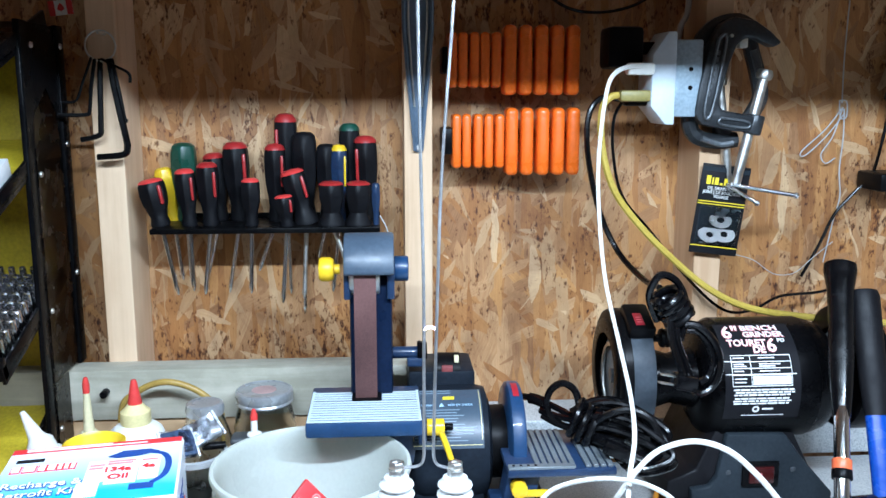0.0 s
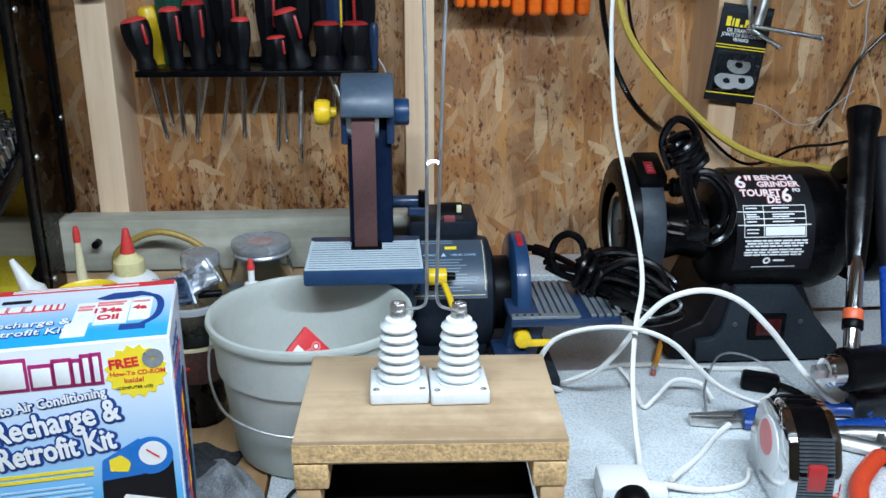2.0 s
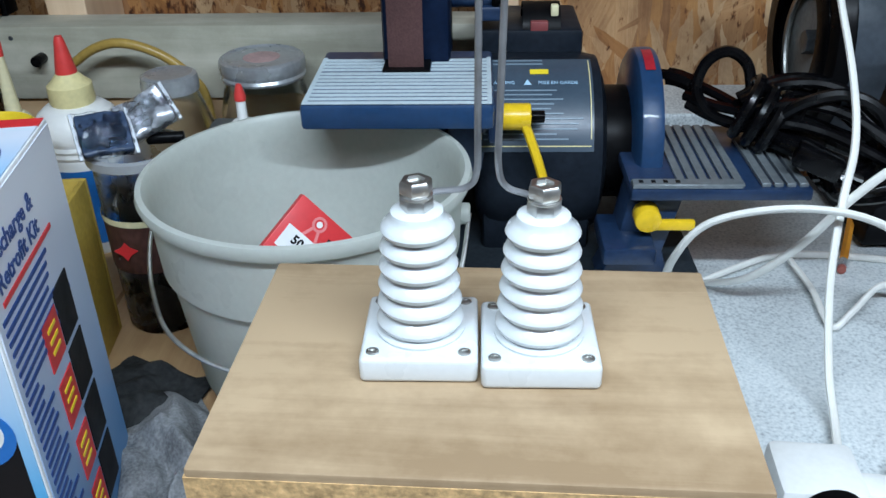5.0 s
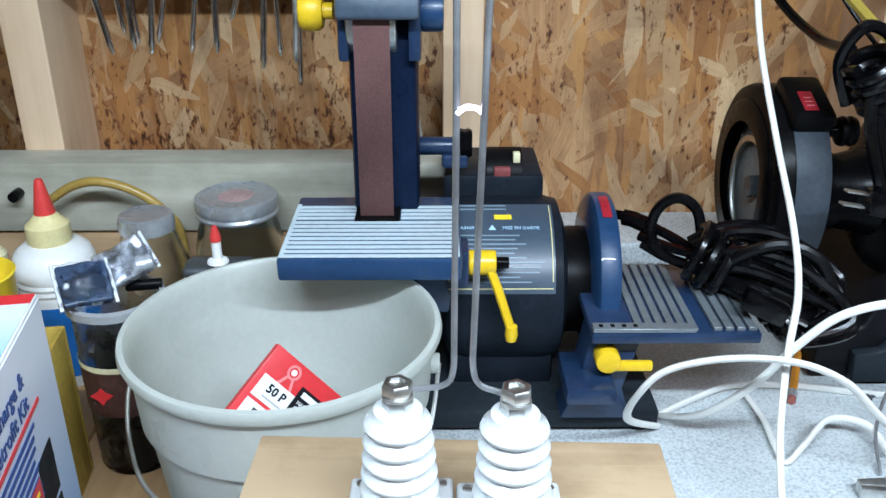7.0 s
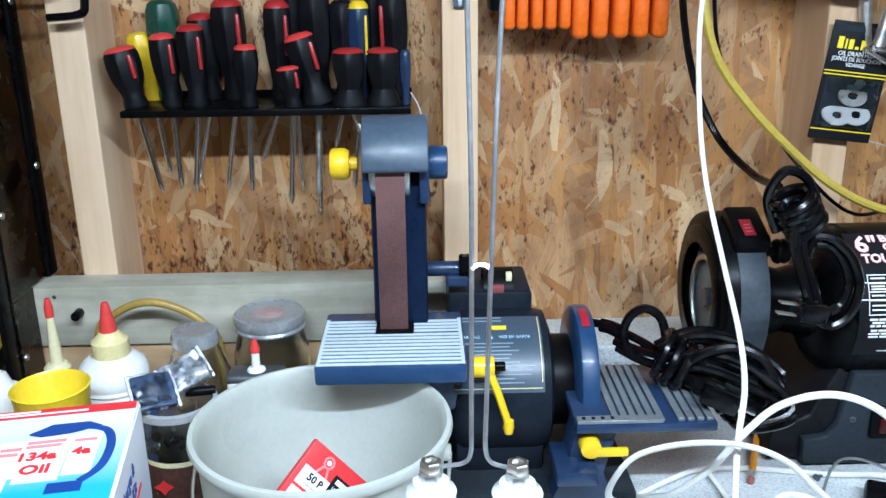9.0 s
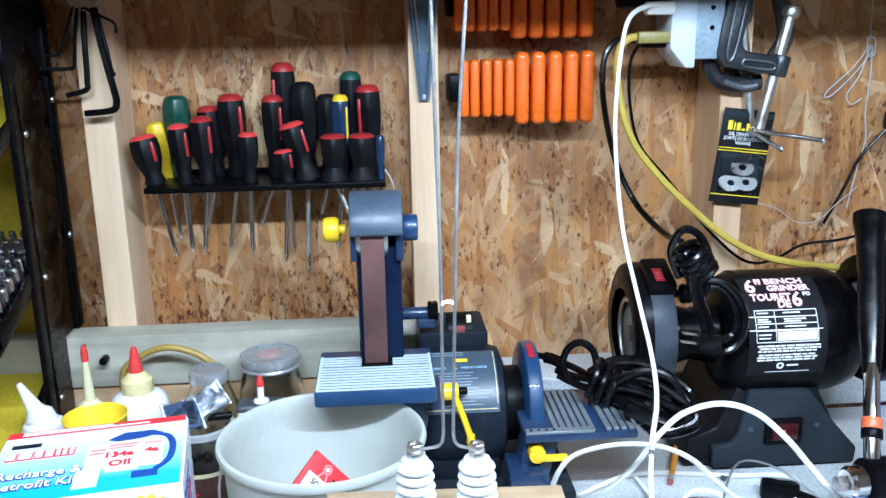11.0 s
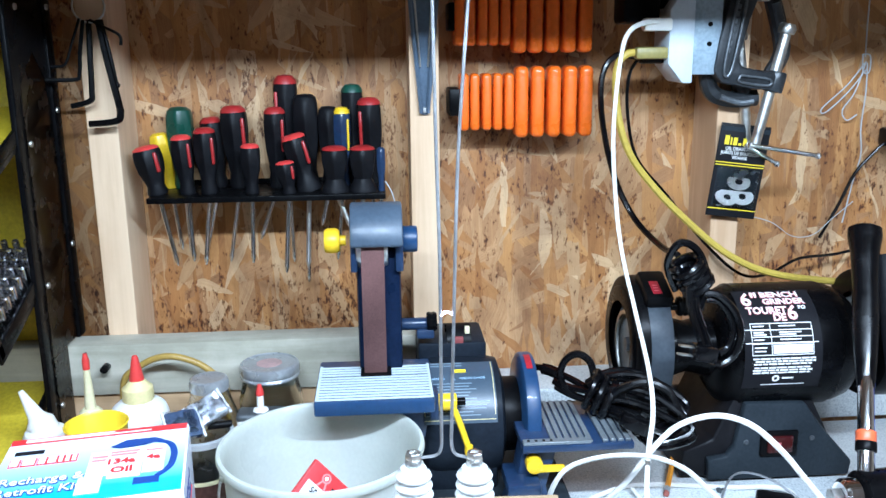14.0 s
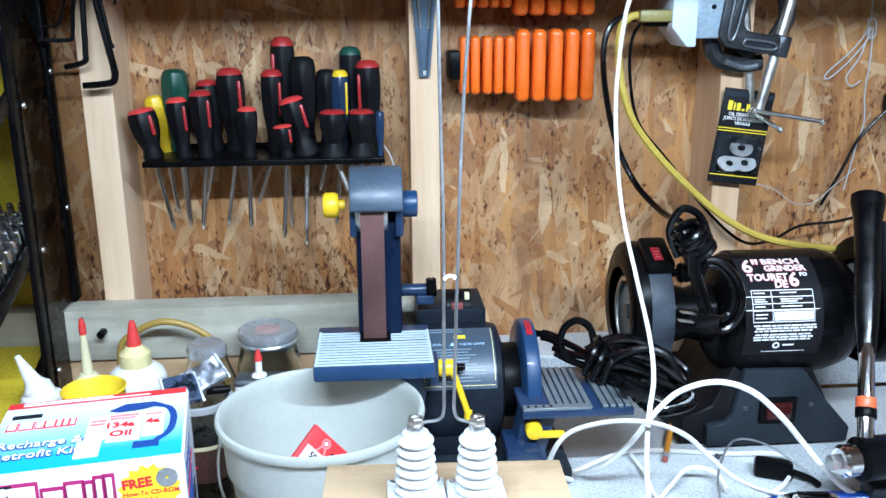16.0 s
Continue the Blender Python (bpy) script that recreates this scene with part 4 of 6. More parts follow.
sc([(0.128, 1.152, 0.898), (0.152, 1.130, 0.896), (0.178, 1.108, 0.898)], 0.0044)
sc(helix((0.160, 1.105, 0.908), (0.80, -0.34, -0.42), 0.0215, 3.3, 0.0112, 12), 0.0046)
for k in range(9):
    a = k * 0.9
    dy, dz = 0.015 * math.cos(a), 0.011 * math.sin(a)
    sc([(0.160, 1.11 + dy, 0.899 + dz), (0.19, 1.10 + dy * 1.6, 0.910 + dz * 1.6), (0.226, 1.088 + dy * 2, 0.904 + dz * 1.9), (0.256 + 0.002 * k, 1.062 + dy * 2, 0.880 + dz), (0.238 - 0.004 * k, 1.044 + dy, 0.868 + dz * 0.5), (0.205, 1.060 + dy, 0.884 + dz * 0.4), (0.17, 1.10, 0.888 + dz * 0.3)], 0.0042)
sc([(0.176, 1.085, 0.900), (0.192, 1.070, 0.921), (0.216, 1.062, 0.930), (0.240, 1.056, 0.920), (0.252, 1.050, 0.895)], 0.0044)
sp_ = part("plug", box(-0.017, 0.017, -0.009, 0.009, -0.008, 0.008, 0.003), RUBBER, scord, "black plug", pose(0.030, -0.055, -0.012, 0, 18, -20))
part("pin", box(0.016, 0.032, -0.003, 0.003, -0.001, 0.001), STEEL, sp_)

# ---- hammers standing on their heads ----
ham = thing("hammer", pose(0.425, 0.962, BZ), "claw hammer with black grip and chrome shaft leaning on the grinder", "hammer")
hm = Matrix.Translation((0.004, 0.002, 0.068)) @ Vector((0.055, 0.139, 0.202)).to_track_quat("Z", "Y").to_matrix().to_4x4()
part("shaft", lathe(rod(0.0088, 0.13, 0.001), 20), CHROME, ham, "chrome shaft", hm)
part("ring", lathe(rod(0.0108, 0.013, 0.0015), 20), plain("orange_band", (0.75, 0.14, 0.05), 0.4), ham, "orange band", hm @ Matrix.Translation((0, 0, 0.056)))
part("collar", lathe(rod(0.0112, 0.011, 0.001), 20), BLACK, ham, "", hm @ Matrix.Translation((0, 0, 0.046)))
gr = part("grip", lathe([(0, 0.118), (0.0098, 0.118), (0.0125, 0.15), (0.0145, 0.19), (0.0142, 0.24), (0.0160, 0.28), (0.0195, 0.302), (0.0190, 0.312), (0.014, 0.315), (0, 0.315)], 28, Matrix.Diagonal((1.0, 0.8, 1, 1))), RUBBER, ham, "black rubber grip", hm)
part("grip_inlay", box(-0.0085, 0.0085, -0.0134, -0.0108, 0.175, 0.288, 0.002), BLACK, gr)
part("grip_button", box(-0.0070, 0.0070, -0.0138, -0.0118, 0.180, 0.226, 0.002), GREYBASE, gr)
hd = part("head", lathe([(0, 0), (0.018, 0), (0.024, 0.003), (0.024, 0.05), (0.020, 0.056), (0.020, 0.075), (0.013, 0.085), (0, 0.085)], 32, along("x", 0.0, 0, 0)), BLACKPAINT, ham, "black hammer head", pose(-0.004, 0.006, 0.068, 0, 0, 6))
part("claw", slab([(0.055, 0.01), (0.082, 0.012), (0.096, -0.02), (0.098, -0.0665), (0.090, -0.0665), (0.080, -0.025), (0.058, -0.014)], 0.022, 0.003), IRON, hd, "curved claw resting on the bench", pose(0, -0.011, 0))
part("face", lathe([(0, 0), (0.0135, 0), (0.0175, 0.003), (0.0175, 0.016), (0.014, 0.02), (0, 0.02)], 32, along("-x", 0.0, 0, 0)), CHROME, hd, "polished striking face")
part("face_bolt", lathe(rod(0.009, 0.012, 0.002), 6, along("-x", -0.02, 0, 0)), STEEL, hd)
hb = thing("hammer", pose(0.502, 0.985, BZ), "hammer with blue shaft and dimpled black grip leaning on the grinder", "hammer")
bm_ = Matrix.Translation((0, 0, 0.02)) @ Vector((0.02, 0.13, 0.25)).to_track_quat("Z", "Y").to_matrix().to_4x4()
part("shaft", lathe([(0, 0), (0.013, 0), (0.013, 0.03), (0.0125, 0.16), (0, 0.16)], 24, Matrix.Diagonal((1.1, 0.8, 1, 1))), BLUE, hb, "glossy blue shaft", bm_)
g2 = part("grip", lathe([(0, 0.15), (0.0135, 0.15), (0.0155, 0.19), (0.0165, 0.26), (0.0175, 0.295), (0.015, 0.303), (0, 0.304)], 28, Matrix.Diagonal((1.05, 0.8, 1, 1))), GRIP, hb, "black dimpled grip", bm_)
dim = bmesh.new()
for i in range(4):
    for j in range(14):
        lathe(rod(0.0011, 0.0012), 6, along("-y", -0.0068 + i * 0.0045, -0.0128, 0.175 + j * 0.0082), dim)
part("dimples", dim, GREYBASE, g2, "rows of worn grey dimples")
part("head", box(-0.055, 0.05, -0.014, 0.014, 0.0, 0.030, 0.005), IRON, hb, "dark steel head")

# ---- things lying on the bench ----
tape = thing("tape_measure", pose(0.318, 0.853, BZ, 0, 0, -6) @ Matrix.Scale(1.32, 4), "chrome and black tape measure standing on the bench", "tape measure")
tout = [(-0.040, 0.0), (0.036, 0.0), (0.040, 0.006), (0.040, 0.030), (0.030, 0.058), (0.012, 0.071), (-0.014, 0.073), (-0.034, 0.062), (-0.044, 0.040), (-0.044, 0.008)]
tm = Matrix.Rotation(radians(90), 4, "Z")
part("case", slab(tout, 0.038, 0.004), CHROME, tape, "chrome case sides", tm @ Matrix.Translation((0, -0.019, 0)))
part("band", slab([(x * 1.02, z * 1.012) for x, z in tout], 0.024, 0.002), RUBBER, tape, "ribbed black band", tm @ Matrix.Translation((0, -0.012, 0)))
for i in range(9):
    a = i / 8
    x, z = -0.042 + 0.082 * a, 0.0735 - 0.035 * abs(a * 2 - 0.95) ** 2.2
    part("rib", box(-0.0105, 0.0105, -0.0012, 0.0012, -0.001, 0.0015), BLACK, tape, "", tm @ Matrix.Translation((x, 0, z)) @ Matrix.Rotation(math.pi / 2, 4, "Z"))
for k in range(22):
    x, z = (-0.0452, 0.010 + 0.0024 * k) if k < 13 else (-0.0452 + 0.0011 * (k - 12), 0.0412 + 0.0024 * (k - 12))
    part("rib", box(-0.0118, 0.0118, -0.0007, 0.0010, -0.0007, 0.0007), GUNMETAL, tape, "", tm @ Matrix.Translation((x, 0, z)) @ Matrix.Rotation(math.pi / 2, 4, "Z"))
part("lock_button", box(-0.007, 0.007, -0.047, -0.040, 0.028, 0.048, 0.003), RED, tape, "red lock button")
badge = part("badge", lathe(rod(0.022, 0.0012, 0.0004), 32, along("-x", -0.0188, -0.002, 0.038)), CARDW, tape, "round badge")
part("badge_mark", lathe(rod(0.013, 0.0006), 24, along("-x", -0.0202, 0.001, 0.043)), INKPINK, badge)

split = thing("cord_splitter", pose(0.152, 0.845, BZ, 0, 0, -4), "white three-way cord outlet with a black plug in it", "cord outlet")
part("body", box(-0.024, 0.024, -0.022, 0.022, 0, 0.028, 0.005), WHITE, split)
part("cord_end", box(0.022, 0.042, -0.010, 0.010, 0.004, 0.018, 0.004), WHITE, split)
pl = part("plug", lathe([(0, 0), (0.0165, 0), (0.0165, 0.012), (0.0135, 0.018), (0.009, 0.022), (0, 0.022)], 24, along("-y", 0.004, -0.022, 0.016)), BLACK, split, "round black plug")
part("slot", box(-0.019, -0.0165, -0.0225, -0.0215, 0.010, 0.018), BLACK, split)

tc = thing("black_mains_lead", pose(0.05, 0.80, BZ), "thin black cord running from the transformer to the plug", "power cord")
for pts in ([(-0.01, 0.005, 0.004), (0.045, 0.012, 0.003), (0.085, -0.002, 0.003), (0.113, 0.002, 0.004), (0.108, 0.018, 0.012)], [(-0.01, -0.004, 0.004), (0.035, -0.022, 0.003), (0.080, -0.026, 0.003), (0.112, -0.008, 0.003), (0.110, 0.014, 0.011)]):
    part("strand", tube(pts, 0.002, 8, 6), RUBBER, tc)
lc = thing("black_lead", pose(-0.17, 0.84, BZ), "thin black lead lying on the bench by the transformer", "wire")
part("strand", tube([(0.06, -0.01, 0.003), (0.025, -0.012, 0.003), (-0.005, -0.03, 0.003), (-0.012, -0.05, 0.003), (0.0, -0.09, 0.003)], 0.002, 8, 6), RUBBER, lc)
part("strand", tube([(0.05, 0.04, 0.003), (0.02, 0.045, 0.003), (0.004, 0.02, 0.003), (0.004, -0.03, 0.003)], 0.002, 8, 6), RUBBER, lc)


def pliers(label, m, grip_mat, spread):
    t = thing("pliers", m, label, "pliers")
    part("jaw", slab([(-0.055, -0.006), (-0.010, -0.012), (0.004, -0.010), (0.004, 0.001), (-0.055, 0.0005)], 0.010, 0.001), STEEL, t, "", Matrix.Rotation(math.pi / 2, 4, "X") @ Matrix.Translation((0, 0.002, 0)))
    part("jaw", slab([(-0.055, 0.006), (-0.010, 0.012), (0.004, 0.010), (0.004, 0.002), (-0.055, 0.0012)], 0.010, 0.001), STEEL, t, "", Matrix.Rotation(math.pi / 2, 4, "X") @ Matrix.Translation((0, 0.002, 0)))
    part("pivot", lathe(rod(0.007, 0.014, 0.001), 20), GUNMETAL, t, "", pose(0, 0, 0.0))
    for s in (-1, 1):
        part("grip", tube([(0.004, s * 0.006, 0.007), (0.03, s * (0.012 + spread * 0.4), 0.008), (0.07, s * (0.016 + spread), 0.008), (0.115, s * (0.015 + spread), 0.010), (0.150, s * (0.010 + spread), 0.010)], 0.0080, 10, 6, 1.15), grip_mat, t, "dipped grip")
    return t


pliers("linesman pliers with blue dipped grips lying on the bench", pose(0.318, 0.975, BZ, 0, 0, -4), plain("deep_blue_grip", (0.008, 0.045, 0.23), 0.25, coat=0.3), 0.004)
pliers("slip-joint pliers with red dipped grips lying on the bench", pose(0.440, 0.893, BZ + 0.001, 0, 0, -118), plain("red_grip", (0.62, 0.06, 0.02), 0.3, vary=0.12), 0.01)
pliers("small bright pliers lying beside the tape measure", pose(0.398, 0.935, BZ, 0, 0, -20), STEEL, 0.004)
blk = thing("black_plug", pose(0.375, 1.055, BZ, 0, 0, -25), "black moulded plug lying on the bench", "plug")
part("body", box(-0.022, 0.022, -0.012, 0.012, 0.0, 0.020, 0.005), BLACK, blk)
part("tail", tube([(0.02, 0, 0.01), (0.04, -0.004, 0.007), (0.05, -0.012, 0.005)], 0.004, 8, 4), BLACK, blk)
pen = thing("pencil", pose(0.258, 1.096, BZ + 0.0042, 0, -6, 66), "orange wooden pencil leaning on the grinder base", "pencil")
part("barrel", lathe(rod(0.0037, 0.075), 6, along("x", 0.012, 0, 0)), PENCIL, pen)
part("ferrule", lathe(rod(0.0038, 0.009), 14, along("x", 0.004, 0, 0)), ZINC, pen, "metal ferrule")
part("eraser", lathe(rod(0.0035, 0.006, 0.001), 14, along("x", -0.002, 0, 0)), plain("eraser", (0.30, 0.09, 0.07), 0.8), pen, "worn eraser")
scr = thing("screw", pose(0.325, 1.10, BZ + 0.003, 0, 90, 30), "small rusty screw lying on the bench", "screw")
part("shank", lathe([(0, 0), (0.004, 0), (0.004, 0.001), (0.0016, 0.003), (0.0016, 0.018), (0, 0.021)], 10), GUNMETAL, scr)
lw = thing("grey_wire", pose(0.29, 1.03, BZ), "stiff grey wire arching over the bench", "wire")
part("strand", tube([(0.0, -0.03, 0.003), (0.012, 0.01, 0.018), (0.045, 0.05, 0.035), (0.085, 0.045, 0.030), (0.118, 0.01, 0.012), (0.128, -0.005, 0.003)], 0.0014, 6, 7), ROD, lw)

# ---- white flat extension cord ----
wc = thing("white_extension_cord", pose(0.2, 1.0, 0.9), "white flat extension cord looping from the wall outlet", "extension cord")


def wcs(pts, flat=1.4, r=0.0024):
    o = Vector((0.2, 1.0, 0.9))
    part("strand", tube([Vector(p) - o for p in pts], r, 10, 7, flat, up=(0, 1, 0.2)), CORDW, wc)


wcs([(0.276, 1.245, 1.325), (0.252, 1.236, 1.327), (0.226, 1.225, 1.315), (0.214, 1.215, 1.280), (0.206, 1.205, 1.20), (0.207, 1.190, 1.125), (0.209, 1.160, 1.060), (0.216, 1.115, 0.995), (0.217, 1.06, 0.945), (0.211, 1.02, 0.912), (0.198, 0.99, 0.880), (0.191, 0.965, 0.835), (0.189, 0.935, 0.790), (0.186, 0.905, 0.772), (0.175, 0.868, 0.775)])
wcs([(0.140, 1.075, 0.769), (0.163, 1.04, 0.795), (0.185, 1.01, 0.840), (0.206, 0.995, 0.884), (0.230, 0.988, 0.912), (0.268, 0.985, 0.922), (0.308, 0.987, 0.908), (0.345, 0.99, 0.875), (0.375, 0.995, 0.840), (0.405, 0.99, 0.805), (0.440, 0.985, 0.778), (0.50, 0.98, 0.772)])
wcs([(0.135, 1.06, 0.769), (0.100, 1.02, 0.805), (0.096, 0.985, 0.850), (0.112, 0.975, 0.877), (0.152, 0.97, 0.889), (0.198, 0.972, 0.884), (0.235, 0.975, 0.866), (0.265, 0.98, 0.836), (0.300, 0.985, 0.805), (0.350, 0.99, 0.782), (0.42, 0.99, 0.775), (0.50, 0.975, 0.775)])
wcs([(0.139, 1.075, 0.769), (0.175, 1.098, 0.770), (0.215, 1.118, 0.770), (0.27, 1.118, 0.769), (0.335, 1.105, 0.769), (0.392, 1.098, 0.770), (0.408, 1.075, 0.772), (0.380, 1.03, 0.773), (0.345, 0.995, 0.778), (0.29, 0.955, 0.770), (0.25, 0.91, 0.769), (0.205, 0.862, 0.775)])
wcs([(0.220, 1.108, 0.771), (0.224, 1.065, 0.770), (0.222, 1.015, 0.769), (0.240, 1.025, 0.776), (0.268, 1.048, 0.784), (0.298, 1.045, 0.780), (0.305, 1.02, 0.771)])
wcs([(0.195, 0.855, 0.774), (0.235, 0.850, 0.769), (0.275, 0.858, 0.769), (0.290, 0.88, 0.770)])

# ---- bucket ----
bk = thing("bucket", pose(-0.1450, 0.975, BZ), "cloudy white plastic bucket with a wire bail on the bench", "bucket")
H = 0.150
prof = [(0, 0.0), (0.074, 0.0), (0.080, 0.003), (0.083, 0.012), (0.0925, 0.096), (0.0960, 0.097), (0.0985, H - 0.010), (0.1025, H - 0.009), (0.1045, H - 0.004), (0.1035, H), (0.1000, H + 0.0005), (0.0975, H - 0.003), (0.0960, H - 0.012), (0.0945, 0.122), (0.0928, 0.112), (0.0905, 0.102), (0.0895, 0.094), (0.0805, 0.014), (0.076, 0.006), (0, 0.006)]
part("shell", lathe(prof, 96), BUCKET, bk)
bail = [(-0.1020, 0.0, 0.118), (-0.1025, -0.018, 0.103), (-0.096, -0.042, 0.086), (-0.078, -0.072, 0.073), (-0.044, -0.094, 0.066), (0.0, -0.103, 0.063), (0.044, -0.094, 0.066), (0.078, -0.072, 0.075), (0.096, -0.040, 0.093), (0.1025, 0, 0.118)]
part("bail", tube(bail, 0.0015, 8, 6), STEEL, bk, "bent wire bail")
for s in (-1, 1):
    part("ear", lathe(rod(0.007, 0.008, 0.0015), 16, along("x" if s > 0 else "-x", s * 0.095, 0, 0.118)), BUCKET, bk)
pk = thing("nail_packet", pose(-0.153, 0.972, 0.845, -30, 50, 10), "red and white cardboard hardware packet inside the bucket", "packet")
part("card", box(-0.032, 0.038, -0.003, 0.003, -0.044, 0.036, 0.0008), CARDRED, pk, "red card")
for z0, z1, words in ((-0.001, 0.0155, "50 P"), (-0.0205, -0.0035, "50 CR")):
    panel = part("panel", box(-0.027, 0.004, -0.0036, -0.003, z0, z1), CARDW, pk, "white panel")
    lettering(words, 0.0088, INKBLACK, panel, pose(-0.0195, -0.0038, z0 + 0.0072), fat=0.00025)
    bars(panel, pose(0, -0.0038, 0), [(-0.0195, -0.002, z0 + 0.0028)], GREYCORD, 0.0012)
stick = part("sticker", box(0.001, 0.0365, -0.0044, -0.0036, 0.004, 0.024), INKBLACK, pk, "black sticker with white print")
bars(stick, pose(0, -0.0046, 0), [(0.004, 0.034, 0.0175)], INKWHITE, 0.0042)
for words, z in (("HARDWARE", 0.0120), ("QUINCAILLERIE", 0.0078)):
    lettering(words, 0.0042, INKWHITE, stick, pose(0.004, -0.0046, z), squeeze=0.9)
part("panel", box(0.001, 0.0365, -0.0043, -0.0037, -0.016, 0.0038), CARDW, pk, "white panel")
for r0, r1 in ((0.0036, 0.0054), (0.0, 0.0022)):
    part("rosette", lathe([(r0, 0), (r1, 0), (r1, 0.0004), (r0, 0.0004)], 22, along("-y", -0.010, -0.0031, 0.0275)), INKPINK if r0 else INKWHITE, pk, "pale award rosette")
for s in (-1, 1):
    part("ribbon", slab([(-0.0010, 0), (0.0010, 0), (0.0035 * s + 0.0012, -0.0085), (0.0035 * s - 0.0012, -0.0085)], 0.0003), INKPINK, pk, "", pose(-0.010 + 0.0022 * s, -0.0034, 0.0235))

# ---- printed box ----
bx = thing("cardboard_box", pose(-0.2320, 0.7610, BZ, 0, 0, 9.5), "blue and white printed cardboard kit box standing on the bench", "box")
BW, BD, BH = 0.1425, 0.1200, 0.2210   # its right front edge is the origin
part("carton", box(-BW, 0, 0, BD, 0, BH, 0.0012), CARDW, bx, "glossy white carton")
fr = part("front_print", box(-BW + 0.002, -0.001, -0.0006, 0.0004, 0.003, BH - 0.0015), FADEFRONT, bx, "white to blue front print")
tp = part("top_print", box(-BW + 0.001, -0.001, 0.001, BD - 0.012, BH - 0.0004, BH + 0.0006), FADETOP, bx, "bright blue top print")
part("red_strip", box(-BW + 0.001, -0.001, BD - 0.0115, BD - 0.001, BH - 0.0004, BH + 0.0006), CARDRED, bx, "red strip along the top edge")
sd = part("side_print", box(-0.0004, 0.0006, 0.002, BD - 0.002, 0.003, BH - 0.002), FADESIDE, bx, "printed side panel")


PLUM = plain("plum_ink", (0.34, 0.02, 0.12), 0.4, vary=0.08, relief=0.0)


def front(x, z, lift=0.0008):
    return pose(x, -lift, z)


# front: maker's mark as plain shapes, then the readable words
part("mark_plate", box(-0.135, -0.118, -0.0004, 0.0004, -0.005, 0.005, 0.0003), INKBLACK, fr, "black mark", front(0, BH - 0.014))
part("mark_oval", lathe(rod(0.0035, 0.0003), 16, along("-y", -0.124, 0, 0)), INKWHITE, fr, "", front(0, BH - 0.014, 0.0012))
for x0, x1, h in ((-0.137, -0.125, 0.021), (-0.121, -0.103, 0.021), (-0.098, -0.085, 0.0150), (-0.082, -0.072, 0.0180), (-0.069, -0.065, 0.0170), (-0.062, -0.058, 0.0200), (-0.055, -0.051, 0.0205)):
    part("mark_shape", box(x0 - 0.0022, x1 + 0.0022, -0.0003, 0.0003, -0.003, h + 0.003, 0.0002), PLUM, fr, "plum block", front(0, BH - 0.0320))
    part("mark_shape", box(x0, x1, -0.0003, 0.0003, 0, h, 0.0002), INKWHITE, fr, "white block", front(0, BH - 0.0320, 0.0016))


def spread_word(txt, size, material, x, z, lift, squeeze, reach, turns, slant):
    """One mesh of a word thickened by copies of itself set round it."""
    ob = lettering(txt, size, material, fr, front(x, z, lift) @ Matrix.Rotation(radians(-slant), 4, "Y"), squeeze=squeeze)
    src = ob.data.copy()
    bm = bmesh.new()
    for k in range(turns):
        a = 2 * math.pi * k / turns
        m = src.copy()
        m.transform(Matrix.Translation((reach * math.cos(a), -0.00001 * k, reach * math.sin(a))))
        bm.from_mesh(m)
        bpy.data.meshes.remove(m)
    bm.to_mesh(ob.data)
    bm.free()
    bpy.data.meshes.remove(src)


def outlined(txt, size, x, z, squeeze=1.0, fat=0.0012, slant=5.0):
    spread_word(txt, size, INKBLUE, x + 0.0006, z - 0.0006, 0.0009, squeeze, fat * 2.2, 14, slant)
    spread_word(txt, size, INKWHITE, x, z, 0.0018, squeeze, fat * 0.55, 8, slant)


outlined("Auto Air Conditioning", 0.0110, -0.1345, BH - 0.0540, 0.86, 0.0005, 6.5)
outlined("Recharge &", 0.0260, -0.1310, BH - 0.0765, 0.755, 0.0012, 7.5)
outlined("Retrofit Kit", 0.0260, -0.1310, BH - 0.0980, 0.705, 0.0012, 6.0)
star = []
for i in range(32):
    a, r = 2 * math.pi * i / 32, 0.0225 if i % 2 else 0.0190
    star.append((r * math.cos(a) * 1.02, r * math.sin(a)))
part("starburst", slab(star, 0.0004), INKYELLOW, fr, "yellow starburst", front(-0.0255, BH - 0.0270, 0.0010))
lettering("FREE", 0.0104, CARDRED, fr, pose(-0.0445, -0.0012, BH - 0.0235, 0, -4, 0), fat=0.0004)
lettering("How-To CD-ROM", 0.0052, CARDRED, fr, front(-0.0445, BH - 0.0295, 0.0012), fat=0.0001)
lettering("Inside!", 0.0056, CARDRED, fr, front(-0.035, BH - 0.0355, 0.0012), fat=0.0001)
lettering("(COMPUTER USE)", 0.0034, INKBLACK, fr, front(-0.041, BH - 0.0410, 0.0012))
part("disc_picture", lathe([(0.0012, 0), (0.0078, 0), (0.0078, 0.0003), (0.0012, 0.0003)], 24, along("-y", 0, 0, 0)), ZINC, fr, "silver disc picture", front(-0.0125, BH - 0.0170, 0.0013))
UP = 0.013   # height of the lower pictures on the panel
random.seed(11)
bars(fr, front(0, UP, 0.0010), [(-0.134, -0.060 - random.uniform(0, 0.01), BH - 0.120 - 0.0048 * k) for k in range(2)], INKYELLOW, 0.0026)
bars(fr, front(0, UP, 0.0010), [(-0.134, -0.062 - random.uniform(0, 0.012), BH - 0.133 - 0.0042 * k) for k in range(6)], INKPALE, 0.0018)
part("banner", box(-0.136, -0.074, -0.0004, 0.0002, 0.050, 0.069), CARDRED, fr, "red banner", front(0, UP, 0.0006))
bars(fr, front(0, UP, 0.0012), [(-0.132, -0.082, 0.0615), (-0.132, -0.088, 0.0555)], INKWHITE, 0.003)
